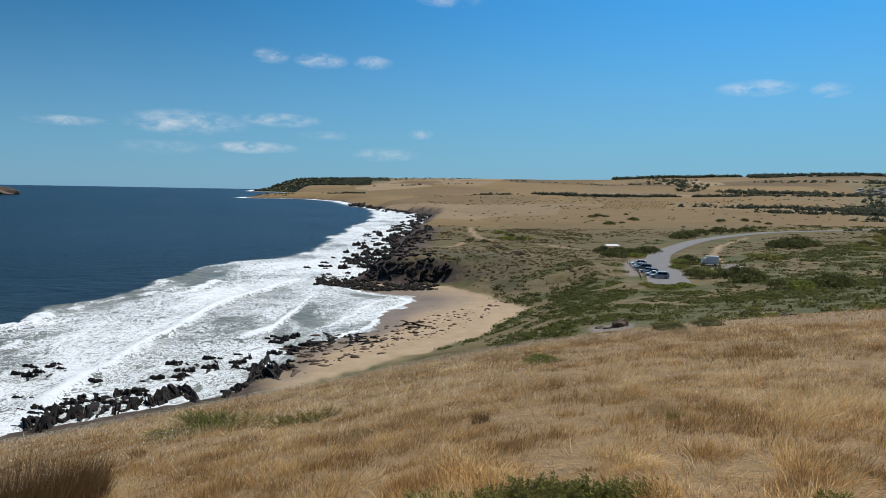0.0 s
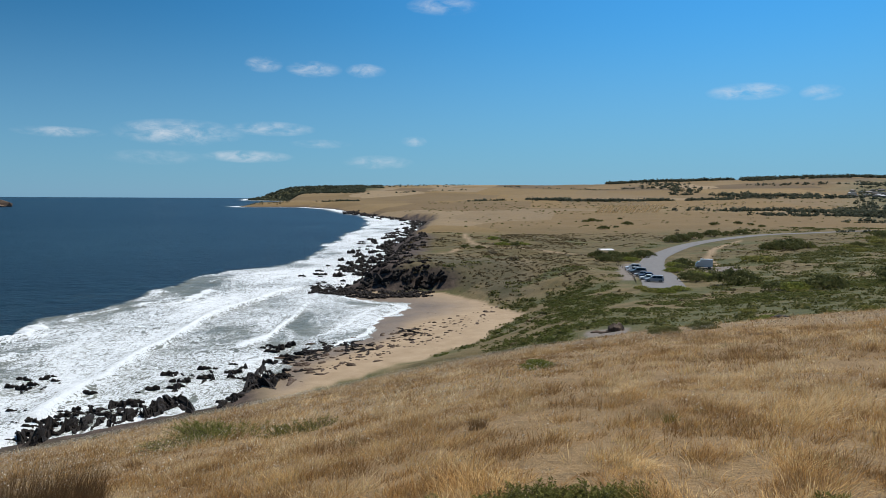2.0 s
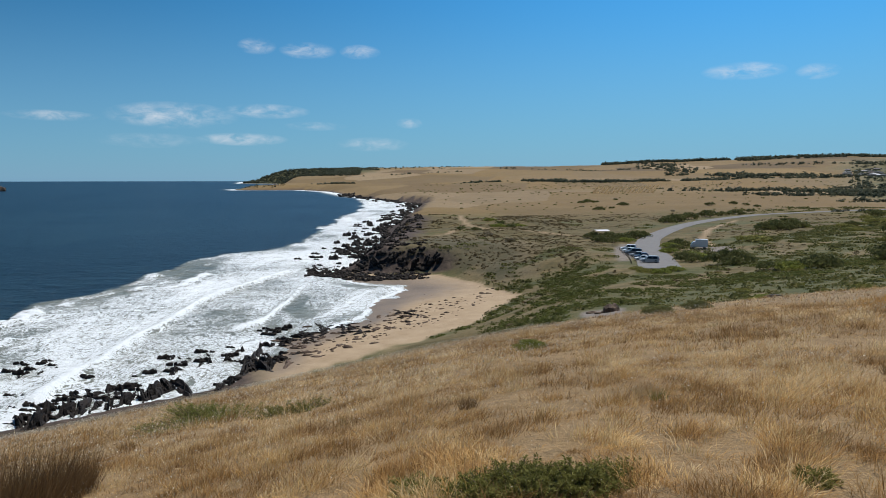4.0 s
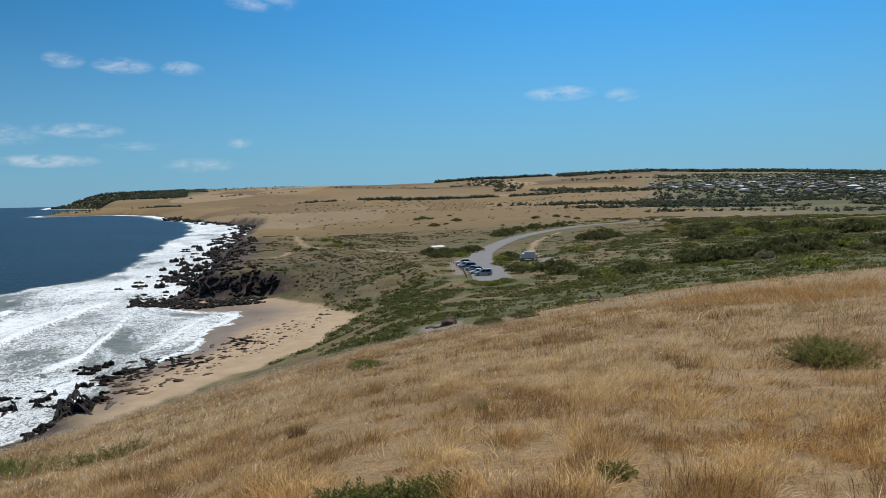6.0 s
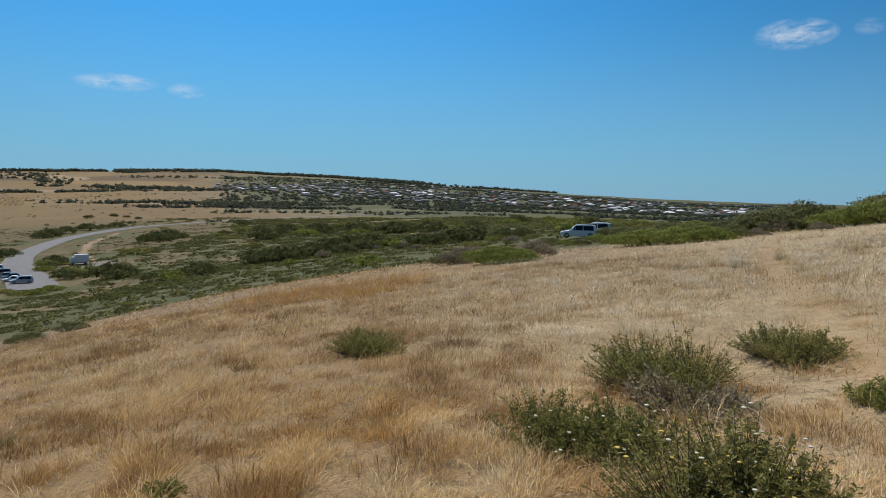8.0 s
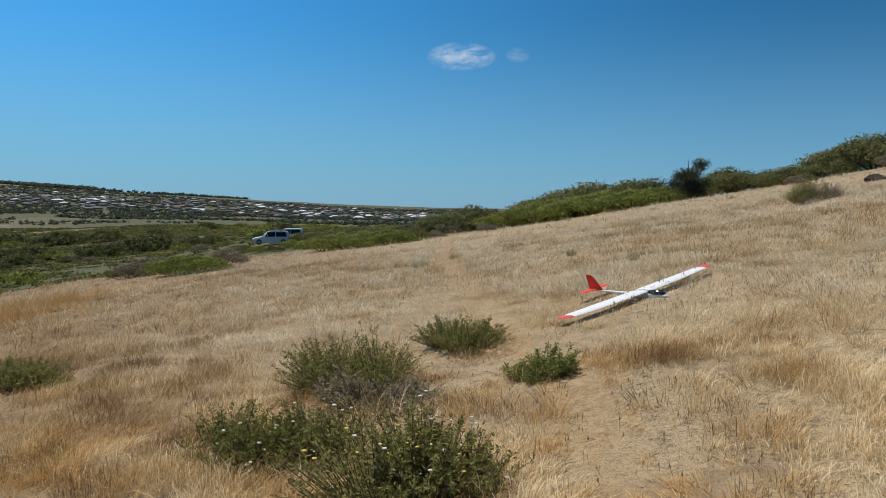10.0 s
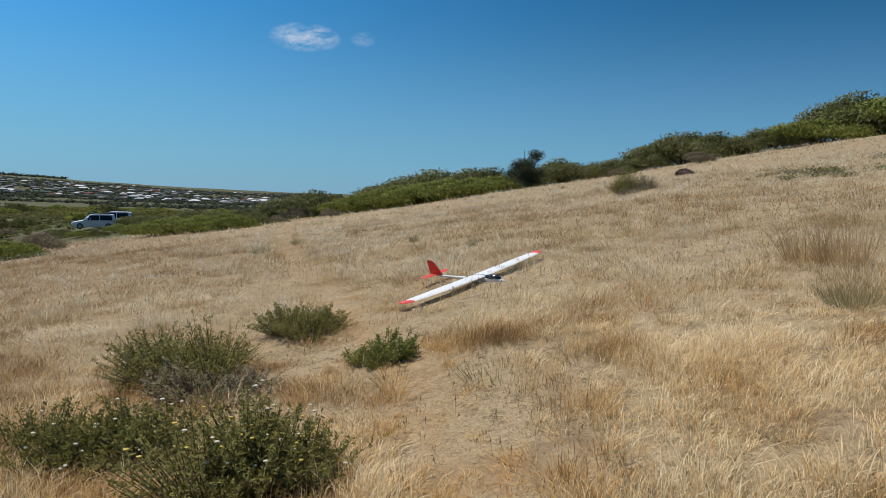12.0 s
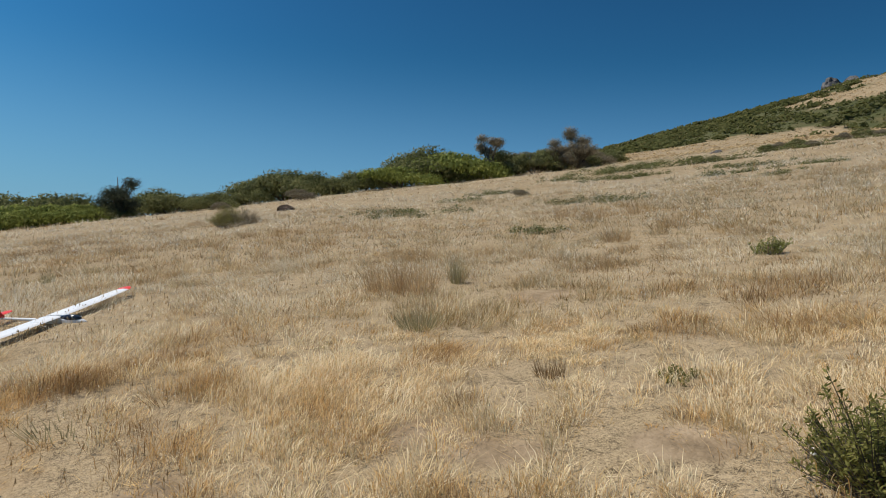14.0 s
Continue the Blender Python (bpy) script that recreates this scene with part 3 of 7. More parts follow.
def patch(x, y, az, r, wide, deep, turn=0.0):
    """1 inside a soft-edged oval on the plan."""
    cx, cy = plan(az, r)
    a = radians(az + turn)
    u = (x - cx) * math.cos(a) - (y - cy) * math.sin(a)
    v = (x - cx) * math.sin(a) + (y - cy) * math.cos(a)
    q = (u / wide) ** 2 + (v / deep) ** 2 + (fractal(x, y, max(0.3, 0.5 * min(wide, deep)), 31) - 0.5) * 0.9
    return 1 - smooth(q, 0.7, 1.2)


FOOTPATH = ((91.7, 3.2), (88.1, 4.2), (84.6, 5.5), (81.2, 7.1), (77.0, 10.2), (74.3, 15.0), (73.5, 24), (74, 34), (76, 50))
BARE = ((137.0, 4.0, 0.32, 0.22), (122.6, 3.9, 0.3, 0.17), (126.1, 7.8, 0.45, 0.3), (117.1, 4.2, 0.3, 0.2), (92, 3.6, 0.3, 0.22), (97.0, 3.9, 0.24, 0.16))
TRACKS = (((12.5, 268), (10, 274), (7, 285), (4, 299), (2.5, 340), (2.1, 398)), ((0.3, 262), (1.5, 290), (4, 299)), ((22.2, 226), (21.3, 262), (21.6, 300), (23.5, 352)))


def thicket(x, y):
    """0 on open turf, 1 in the masses of scrub that lie across the valley."""
    u, v = x * 0.92 + y * 0.39, y * 0.92 - x * 0.39
    t = 0.6 * fractal(u * 0.42, v, 24, 71) + 0.4 * fractal(u * 0.6, v, 9, 72)
    az, r = polar(x, y)
    t = t + 0.05 + 0.09 * smooth(-r, -190, -135) * smooth(az, 8, 12) + 0.11 * smooth(az, 24, 38) - 0.1 * smooth(r, 195, 240) * smooth(-az, -24, -18)
    return smooth(t, 0.44, 0.58)


def hill_cover(x, y):
    """How thickly scrub covers the upper hillside: broad masses with pale grass between them."""
    az, r = polar(x, y)
    high = smooth(r + 14 * (fractal(x, y, 20, 83) - 0.5), 126, 137)
    rocky = smooth(az, 142, 146) * smooth(r, 142, 154)
    return 0.5 * fractal(x, y, 30, 81) + 0.5 * fractal(x, y, 9, 82) - 0.17 + 0.33 * high - 0.17 * rocky


def build_land():
    x, y, q = polar_grid(land_az, land_r, True)
    z = height(x, y)
    az, r = polar(x, y)
    s = inland(x, y)
    sand = is_beach(x, y) * smooth(-z, -3.0, -1.8)
    wet = smooth(-s, -9 - 14 * smooth(az, -6, -2) * smooth(r, 165, 185), -3) * sand
    nbr = height(x + 1.2, y) - z, height(x, y + 1.2) - z
    steep = np.hypot(*nbr) / 1.2
    cliff = np.where(r > 222, np.where(r > 420, 10, 22), 8) + 10 * (fractal(x, y, 16, 37) - 0.5)
    face = smooth(steep, 0.42, 0.7) * smooth(-s, -70, -20) * smooth(-az, -6, 0)
    rock = np.maximum(face, (1 - smooth(s, cliff - 5, cliff + 4)) * (1 - sand)) * smooth(r, 60, 90)
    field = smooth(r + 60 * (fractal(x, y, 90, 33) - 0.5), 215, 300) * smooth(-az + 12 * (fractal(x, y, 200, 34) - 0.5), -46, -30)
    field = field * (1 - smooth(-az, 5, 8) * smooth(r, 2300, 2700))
    scrub = smooth(r, 48, 60) * smooth(az, -2, 6) * (1 - field) * smooth(-az, -96, -76)
    scrub = np.maximum(scrub, smooth(az, -4, -1) * smooth(-az, -12, -8) * smooth(r, 205, 225) * smooth(-r, -330, -270) * (1 - sand))
    town = smooth(az + 6 * (fractal(x, y, 160, 35) - 0.5), 29, 34) * smooth(-az, -84, -79) * smooth(r + 500 * (fractal(x, y, 150, 36) - 0.5), 640, 820) * smooth(-r, -3000, -2700)
    scrub, field = np.maximum(scrub, town), field * (1 - town)
    scrub = np.maximum(scrub, smooth(-az, 4.0, 6.0) * smooth(r, 2450, 2650))
    upper = smooth(az, 126, 136) * smooth(r, 85, 120)
    scrub = np.maximum(scrub * (1 - upper), upper * smooth(hill_cover(x, y), 0.48, 0.56))
    scrub = np.maximum(scrub, smooth(r, 45, 60) * smooth(-az, 0, 4) * (1 - sand) * smooth(-r, -210, -150))
    mass = thicket(x, y)
    valley = smooth(r, 48, 60) * smooth(az, -6, -2) * smooth(-az, -80, -70) * (1 - town) * smooth(-r, -520, -330) * (1 - sand)
    turf = valley * (1 - mass)
    scrub = np.maximum(scrub * (1 - valley), valley * mass)
    back = smooth(behind_cove(x, y), 1, 5) * smooth(-behind_cove(x, y), -46, -26) * smooth(r, 175, 195) * smooth(-az, -9.5, -6) * smooth(az, -7, -4)
    back = back * smooth(fractal(x, y, 9, 38), 0.25, 0.5)
    turf, scrub, rock = turf * (1 - 0.9 * back), np.maximum(scrub, 0.9 * back), np.maximum(rock, 0.4 * back)
    bare = np.zeros(len(x))
    path = path_mask(x, y, FOOTPATH, 0.24) * smooth(fractal(x, y, 0.6, 48), 0.25, 0.75) * 0.75
    for line in TRACKS:
        bare = np.maximum(bare, path_mask(x, y, line, 1.4) * 0.95)
    for a, d, w, p in BARE:
        bare = np.maximum(bare, patch(x, y, a, d, w, p))
    russet = smooth(0.927 * y - 0.375 * x + 9 * (fractal(x, y, 9, 47) - 0.5), -4.5, 6) * smooth(-r, -80, -60)
    gravel = np.maximum(patch(x, y, 13.8, 110, 3.6, 5), np.maximum(patch(x, y, 15.3, 216, 3, 24), patch(x, y, 22.2, 229, 6, 8)))
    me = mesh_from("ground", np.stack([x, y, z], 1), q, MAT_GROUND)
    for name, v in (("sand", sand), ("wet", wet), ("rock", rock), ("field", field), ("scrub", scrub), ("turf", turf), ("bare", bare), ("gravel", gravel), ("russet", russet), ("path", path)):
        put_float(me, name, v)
    me.polygons.foreach_set("use_smooth", np.ones(len(me.polygons), bool))
    return tagged(new("ground", me), "dry straw-coloured hillside, scrubby valley and fields above the sea", "ground", kind="structure")


EDGE_R = (100, 168, 180, 200, 206, 219, 251, 286, 318, 397, 617, 843, 1431, 1791)
EDGE_AZ = (-48, -38, -32.8, -31.4, -28.9, -25.5, -21.6, -17.4, -13.0, -9.5, -6.7, -5.8, -7.6, -8.6)
ROLL_1 = (-36, -30.9, -28.7, -26.0, -23.25, -20.4, -18.3, -15.7, -13.0, -10), (92, 108, 119, 129.5, 147.6, 166, 188, 205, 227, 250)
ROLL_2 = (-18, -16.35, -13.9, -11.7, -10.3), (141, 148.5, 159, 184, 214)


def build_sea():
    azs = np.concatenate([np.arange(-46, 1.2, 0.25), np.arange(2, 314, 3.0)])
    rs = np.concatenate([[20, 60], np.arange(88, 330, 1.1), np.exp(np.linspace(math.log(332), math.log(4950), 130))])
    x, y, q = polar_grid(azs, rs, True)
    az, r = polar(x, y)
    s = -inland(x, y)
    near = smooth(-r, -330, -240)
    wob = (fractal(x, y, 40, 21) - 0.5) * 18 + (fractal(x, y, 8, 22) - 0.5) * 7
    # the outer edge of the surf, and two lines of breaking wave that run in toward the cove
    out = (az - np.interp(r, EDGE_R, EDGE_AZ)) * r * 0.0145 + wob + (fractal(x, y, 3.5, 23) - 0.5) * 5
    roll_1 = (r - np.interp(az, *ROLL_1)) * 0.62 + wob * 0.18
    roll_2 = (r - np.interp(az, *ROLL_2)) * 0.5 + wob * 0.2
    on_1 = smooth(-az, 9.5, 12.5) * smooth(az, -36, -31)
    on_2 = smooth(-az, 9.8, 10.8) * smooth(az, -17.5, -15.5)
    broken = smooth(fractal(x, y, 22, 25), 0.38, 0.6)
    front = lambda d, lead, trail: np.exp(-(d / np.where(d > 0, trail, lead)) ** 2)
    crest_1, crest_2 = front(roll_1, 1.1, 4.5) * on_1, front(roll_2, 0.8, 2.2) * on_2
    crest_0 = front(-(out - 3 - 5 * (fractal(x, y, 11, 26) - 0.5)), 1.3, 2.4) * (0.35 + 0.65 * broken) * near
    crest_3 = front(out - 17 - 0.6 * wob, 1.4, 3.0) * smooth(fractal(x, y, 18, 24), 0.44, 0.58) * near
    crest_3 = np.maximum(crest_3, 0.8 * front(out - 9 - 0.4 * wob, 0.8, 1.4) * smooth(fractal(x, y, 9, 30), 0.46, 0.58) * near)
    z = near * (1.1 * crest_1 + 0.55 * crest_2 + 0.9 * crest_0 + 0.5 * crest_3 + (fractal(x, y, 9, 27) - 0.5) * 0.55 + (fractal(x, y, 2.4, 28) - 0.5) * 0.22)
    z = np.where(s < 6, np.minimum(z, 0.25), z)
    surf = smooth(out, -1.5, 3.5) * smooth(-s, -190, -120)
    milky = (1 - smooth(out, 8, 26)) * near
    foam = surf * (0.84 - 0.4 * milky + 0.14 * on_1 * smooth(-roll_1, -28, -3) * smooth(roll_1, -1, 0.5))
    inner = on_1 * smooth(-roll_1, 0.3, 2.5)
    foam = foam * (1 - inner * (0.4 - 0.34 * smooth(-s, -16, -6) - 0.14 * smooth(-az, 20, 26)))
    calm = smooth(az, -15.5, -12.5) * smooth(-roll_2, 0.3, 3) * near * smooth(-r, -218, -200)
    foam = foam * (1 - calm * 0.34)
    foam = foam * (1 - 0.35 * smooth(fractal(x, y, 24, 29), 0.46, 0.66))
    wash = front(s - 1.6 - 1.2 * wob / 9, 0.9, 0.9) * smooth(az, -15, -12) * near
    wash = np.maximum(wash, 0.8 * front(s - 8 - wob * 0.5, 0.6, 1.1) * smooth(az, -12, -9) * near)
    foam = np.clip(np.maximum(foam, 1.3 * np.maximum(np.maximum(crest_1, crest_2), np.maximum(np.maximum(crest_0, crest_3), wash))), 0, 1.4)
    foam = np.maximum(foam, 1.1 * smooth(-s, -26, -8) * smooth(r, 950, 1150))
    surf = np.maximum(surf, smooth(-s, -40, -10) * smooth(r, 950, 1150))
    me = mesh_from("sea", np.stack([x, y, z], 1), q, MAT_SEA)
    put_float(me, "foam", foam)
    put_float(me, "shoal", surf)
    me.polygons.foreach_set("use_smooth", np.ones(len(me.polygons), bool))
    return tagged(new("sea", me), "deep blue sea with white broken surf along the rocky shore", "water", kind="structure")


build_land()
build_sea()
# ---------------------------------------------------------------- helpers for things
def part(name, source, material, parent, label=""):
    """Link a bmesh or a mesh as one object under a thing or a part."""
    if isinstance(source, bmesh.types.BMesh):
        me = bpy.data.meshes.new(name)
        bmesh.ops.recalc_face_normals(source, faces=source.faces)
        source.to_mesh(me)
        source.free()
    else:
        me = source
    if material and not me.materials:
        me.materials.append(material)
    ob = new(name, me)
    ob.parent = parent
    return tagged(ob, label)


def thing(name, label, category, group=""):
    return tagged(new(name), label, category, group)


def on_ground(az, r, sink=0.0):
    x, y = plan(az, r)
    return x, y, h1(x, y) - sink


# ---------------------------------------------------------------- grass
rng = np.random.default_rng(7)


def scatter(n, az0, az1, r0, r1):
    az = rng.uniform(az0, az1, n)
    r = np.sqrt(rng.uniform(r0 * r0, r1 * r1, n))
    return r * np.sin(np.radians(az)), r * np.cos(np.radians(az)), az, r


def trodden(x, y):
    t = path_mask(x, y, FOOTPATH, 0.26) * 0.8
    for a, d, w, p in BARE:
        t = np.maximum(t, patch(x, y, a, d, w, p))
    return np.maximum(t, 0.4 * patch(x, y, 88.8, 9.0, 1.7, 0.9, 35))


def rust_weed(x, y):
    """The stand of taller orange-brown weed on the seaward shoulder."""
    return np.maximum(patch(x, y, 39.5, 20.3, 3.0, 2.4, 30), 0.6 * patch(x, y, 43.5, 24.0, 3.2, 2.6, 30))


def grass_tone(x, y, az, r):
    """Which of the grasses grows here: brown, straw, pale, rust or grey-green."""
    n = len(x)
    t = 0.5 + 0.85 * (fractal(x, y, 3.2, 41, 3) - 0.5) + 1.7 * (fractal(x, y, 0.5, 46, 2) - 0.5) + rng.normal(0, 0.21, n)
    t = t - 0.24 + 0.36 * smooth(az, 28, 78) + 0.14 * smooth(r, 15, 24) * smooth(az, 92, 112) - 0.13 * smooth(-r, -15, -6) * smooth(az, 8, 20) * smooth(-az, -66, -52) - 0.1 * smooth(-r, -9, -5) * smooth(az, 52, 66) * smooth(-az, -112, -96) - 0.1 * smooth(az, 30, 44) * smooth(-az, -58, -44)
    t = t + 0.07 * smooth(az, 96, 104) * smooth(-az, -136, -126)
    brown = 0.7 * np.maximum(patch(x, y, 108, 14, 5.5, 3.2, 10), patch(x, y, 92, 13.4, 4.5, 1.0)) * (rng.random(n) < 0.8)
    t = t * (1 - brown) + brown * rng.uniform(0.02, 0.3, n)
    worn = path_mask(x, y, FOOTPATH, 0.42)
    t = np.clip(t * (1 - worn) + worn * rng.uniform(0.2, 0.45, n), 0, 0.69)
    t = np.where(0.8 * rust_weed(x, y) > rng.random(n), rng.uniform(0.8, 0.86, n), t)
    grey = np.maximum(patch(x, y, 90, 13.5, 3.6, 0.9), np.maximum(patch(x, y, 121, 7.4, 1.6, 1.3), patch(x, y, 129, 13, 4, 2.2))) * (rng.random(n) < 0.55)
    grey = np.maximum(grey, patch(x, y, 146, 18, 4.5, 5) * (rng.random(n) < 0.5))
    grey = np.maximum(grey, (rng.random(n) < 0.06 + 0.1 * smooth(az, 52, 70) * smooth(r, 6, 9) + 0.1 * smooth(az, 105, 125)) & (worn < 0.1))
    return np.clip(t * (1 - grey) + grey * rng.uniform(0.92, 1.0, n), 0, 1)


def near_bush(x, y):
    """1 in the ring of uncropped grass that stands round each bush."""
    best = np.zeros(len(x))
    for az, r, wide, *_ in BUSHES:
        bx, by = plan(az, r)
        best = np.maximum(best, 1 - smooth(np.hypot(x - bx, y - by), wide * 0.8, wide * 1.7))
    return best


def blade_mesh(name, count, per, r0, r1, tall, wide, bent, lo=GRASS_LO, hi=GRASS_HI):
    """Wind-combed tufts of blades, each blade an island: bent at a joint near by, a single sliver far off."""
    x, y, az, r = scatter(count, lo, hi, r0, r1)
    az = (az + 45) % 360 - 45
    worn = trodden(x, y)
    thick = 0.65 * fractal(x, y, 0.34, 43, 2) + 0.35 * fractal(x, y, 1.5, 44)
    keep = (rng.random(count) > 0.45 * worn) & (rng.random(count) < 0.06 + 1.02 * smooth(thick, 0.42, 0.56))
    keep &= ~((is_beach(x, y) > 0.1) | (inland(x, y) < 12))
    x, y, az, r, worn = x[keep], y[keep], az[keep], r[keep], worn[keep]
    n = len(x)
    tone = grass_tone(x, y, az, r)
    high = tall * (0.3 + 1.5 * fractal(x, y, 0.45, 45, 2) ** 1.3) * rng.uniform(0.6, 1.45, n) * (1 - 0.6 * worn) * (1 + 0.3 * near_bush(x, y) + 1.0 * rust_weed(x, y))
    blow = radians(70) + (fractal(x, y, 2.6, 51) - 0.5) * 6.0 + rng.normal(0, 0.45, n)
    flop = np.clip(rng.normal(0.5, 0.32, n) + 1.5 * (fractal(x, y, 1.7, 53) - 0.5) + 1.0 * worn, 0.0, 1.7)
    k = np.repeat(np.arange(n), per)
    m = len(k)
    ox, oy = rng.normal(0, 1, m) * high[k] * 0.42, rng.normal(0, 1, m) * high[k] * 0.42
    bx, by = x[k] + ox, y[k] + oy
    bz = height(bx, by) - 0.015
    h = high[k] * rng.uniform(0.5, 1.2, m)
    fl = flop[k] + rng.normal(0, 0.2, m)
    lx = (np.sin(blow)[k] * fl + rng.normal(0, 0.36, m)) * h + ox * 0.8
    ly = (np.cos(blow)[k] * fl + rng.normal(0, 0.36, m)) * h + oy * 0.8
    h = h * (1 - 0.45 * np.clip(fl - 0.2, 0, 1.4))
    w = wide * rng.uniform(0.55, 1.45, m)
    face = np.arctan2(ly, lx) + math.pi / 2 + rng.normal(0, 0.6, m)
    wx, wy = np.cos(face) * w, np.sin(face) * w
    tone = np.clip(tone[k] + rng.normal(0, 0.06, m) * (tone[k] < 0.7), 0, 1)
    p = lambda a, f, u: np.stack([bx + wx * a + lx * f, by + wy * a + ly * f, bz + h * u], 1)
    if bent:
        verts = np.stack([p(0, 0, 0), p(1, 0.4, 0.7), p(-1, 0.4, 0.7), p(0, 1, 0.9)], 1)
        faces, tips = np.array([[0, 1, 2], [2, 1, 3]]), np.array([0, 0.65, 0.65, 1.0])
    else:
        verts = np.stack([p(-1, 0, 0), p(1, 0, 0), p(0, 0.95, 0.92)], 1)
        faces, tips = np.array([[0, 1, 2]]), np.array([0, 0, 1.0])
    j = verts.shape[1]
    f = (faces[None] + (np.arange(m) * j)[:, None, None]).reshape(-1, 3)
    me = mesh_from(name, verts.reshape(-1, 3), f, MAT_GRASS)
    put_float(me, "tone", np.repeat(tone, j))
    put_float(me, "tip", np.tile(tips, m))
    put_float(me, "warm", np.repeat(np.clip(0.72 * (1 - smooth(az, 34, 60)) + 0.6 * (1 - smooth(r, 6, 10)) + 0.3 * worn, 0, 1)[k], j))
    return me


# az, r, width, height, leaves, sprigs, white blooms, yellow blooms
GREEN_BUSH = "low green bush with narrow leaves in dry grass"
LOW_BUSH = "low dark olive bush close to the grass"
BUSHES = (
    (43.5, 9.3, 0.5, 0.34, "olive", 120, 0, 0, "isolated dark olive bush in the dry grass"),
    (65.7, 6.8, 0.46, 0.5, "bush", 120, 3, 0, "dense green bush leaning in the grass"), (67.6, 6.4, 0.38, 0.52, "bush", 90, 3, 0, "dense green bush leaning in the grass"),
    (68.6, 5.7, 0.45, 0.34, "dead", 60, 0, 0, "dead grey twigs and dry stems of a bush"), (71.0, 6.0, 0.3, 0.24, "dead", 40, 0, 0, "dead grey twigs and dry stems of a bush"),
    (75.2, 7.7, 0.46, 0.38, "bush", 110, 0, 0, GREEN_BUSH),
    (81.0, 6.1, 0.24, 0.26, "bright", 46, 0, 0, "open green bush of upright leafy sprigs"), (82.8, 6.2, 0.2, 0.24, "bright", 34, 0, 0, "open green bush of upright leafy sprigs"),
    (56.9, 5.1, 0.36, 0.36, "olive", 70, 5, 0, "sparse olive bush at the edge of a thicket"),
    (60.4, 4.7, 0.36, 0.42, "olive", 100, 16, 0, "dark green bush with white flower heads"), (63.0, 4.7, 0.32, 0.44, "olive", 80, 16, 0, "dark green bush with white flower heads"),
    (70.6, 4.0, 0.42, 0.5, "bush", 170, 26, 26, "large green bush dotted with white and yellow flowers"),
    (73.6, 4.1, 0.3, 0.42, "bush", 80, 4, 10, GREEN_BUSH),
    (-18.2, 14.69, 1.0, 0.34, "bright", 200, 0, 0, "flat bright green bush on the seaward slope"),
    (-13.6, 12.67, 0.5, 0.2, "olive", 34, 0, 0, "thin scattered olive sprigs in dry grass"), (-11.6, 12.26, 0.4, 0.18, "olive", 26, 0, 0, "thin scattered olive sprigs in dry grass"),
    (-0.9, 5.15, 0.3, 0.20, "olive", 90, 0, 0, LOW_BUSH), (2.0, 4.98, 0.34, 0.23, "olive", 110, 0, 0, LOW_BUSH), (5.3, 4.91, 0.36, 0.25, "olive", 120, 0, 0, LOW_BUSH), (8.6, 4.95, 0.32, 0.23, "olive", 100, 0, 0, LOW_BUSH), (11.3, 5.08, 0.28, 0.20, "olive", 80, 0, 0, LOW_BUSH), (-2.9, 5.21, 0.24, 0.18, "olive", 60, 0, 0, LOW_BUSH),
    (153.4, 3.6, 0.46, 0.5, "olive", 240, 10, 0, "tall olive bush with pale flower heads"),
    (142.5, 9.7, 0.15, 0.3, "bright", 20, 0, 0, "single small upright green bush"),
    (27.1, 5.16, 0.14, 0.16, "olive", 14, 0, 0, "tiny green seedling bush in dry grass"),
    (101.0, 21.0, 0.5, 0.72, "olive", 90, 0, 0, "dark rounded bush on the open slope"), (102.3, 21.2, 0.4, 0.58, "dead", 60, 0, 0, "half-dead brown bush on the open slope"),
    (136.6, 5.0, 0.09, 0.12, "olive", 10, 0, 0, "tiny green seedling bush in dry grass"))

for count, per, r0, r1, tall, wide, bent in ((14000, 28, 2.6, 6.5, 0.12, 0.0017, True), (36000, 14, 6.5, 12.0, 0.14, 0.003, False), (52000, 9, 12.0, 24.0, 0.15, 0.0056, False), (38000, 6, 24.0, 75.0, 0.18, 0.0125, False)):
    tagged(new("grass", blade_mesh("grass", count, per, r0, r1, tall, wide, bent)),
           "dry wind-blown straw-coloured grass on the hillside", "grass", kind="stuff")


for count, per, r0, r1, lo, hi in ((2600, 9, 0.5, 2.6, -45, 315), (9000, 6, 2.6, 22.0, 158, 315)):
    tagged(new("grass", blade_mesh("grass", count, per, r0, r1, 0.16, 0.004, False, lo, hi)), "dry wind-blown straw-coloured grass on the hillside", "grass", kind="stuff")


def flower_heads(n):
    """Pale seed heads over the seaward grass."""
    x, y, az, r = scatter(n, -44, 152, 3.5, 30)
    keep = fractal(x, y, 3.0, 61) + 0.32 * smooth(-az, -26, 4) + 0.1 * smooth(az, 60, 90) > 0.55
    x, y = x[keep], y[keep]
    z = height(x, y) + rng.uniform(0.06, 0.2, len(x))
    s = rng.uniform(0.005, 0.011, len(x)) * np.clip(np.hypot(x, y) / 13, 0.35, 1.0)
    v = np.stack([x, y, z], 1)[:, None] + rng.normal(size=(len(x), 3, 3)) * s[:, None, None]
    return mesh_from("flower_heads", v.reshape(-1, 3), np.arange(len(x) * 3).reshape(-1, 3), MAT_FLOWER)


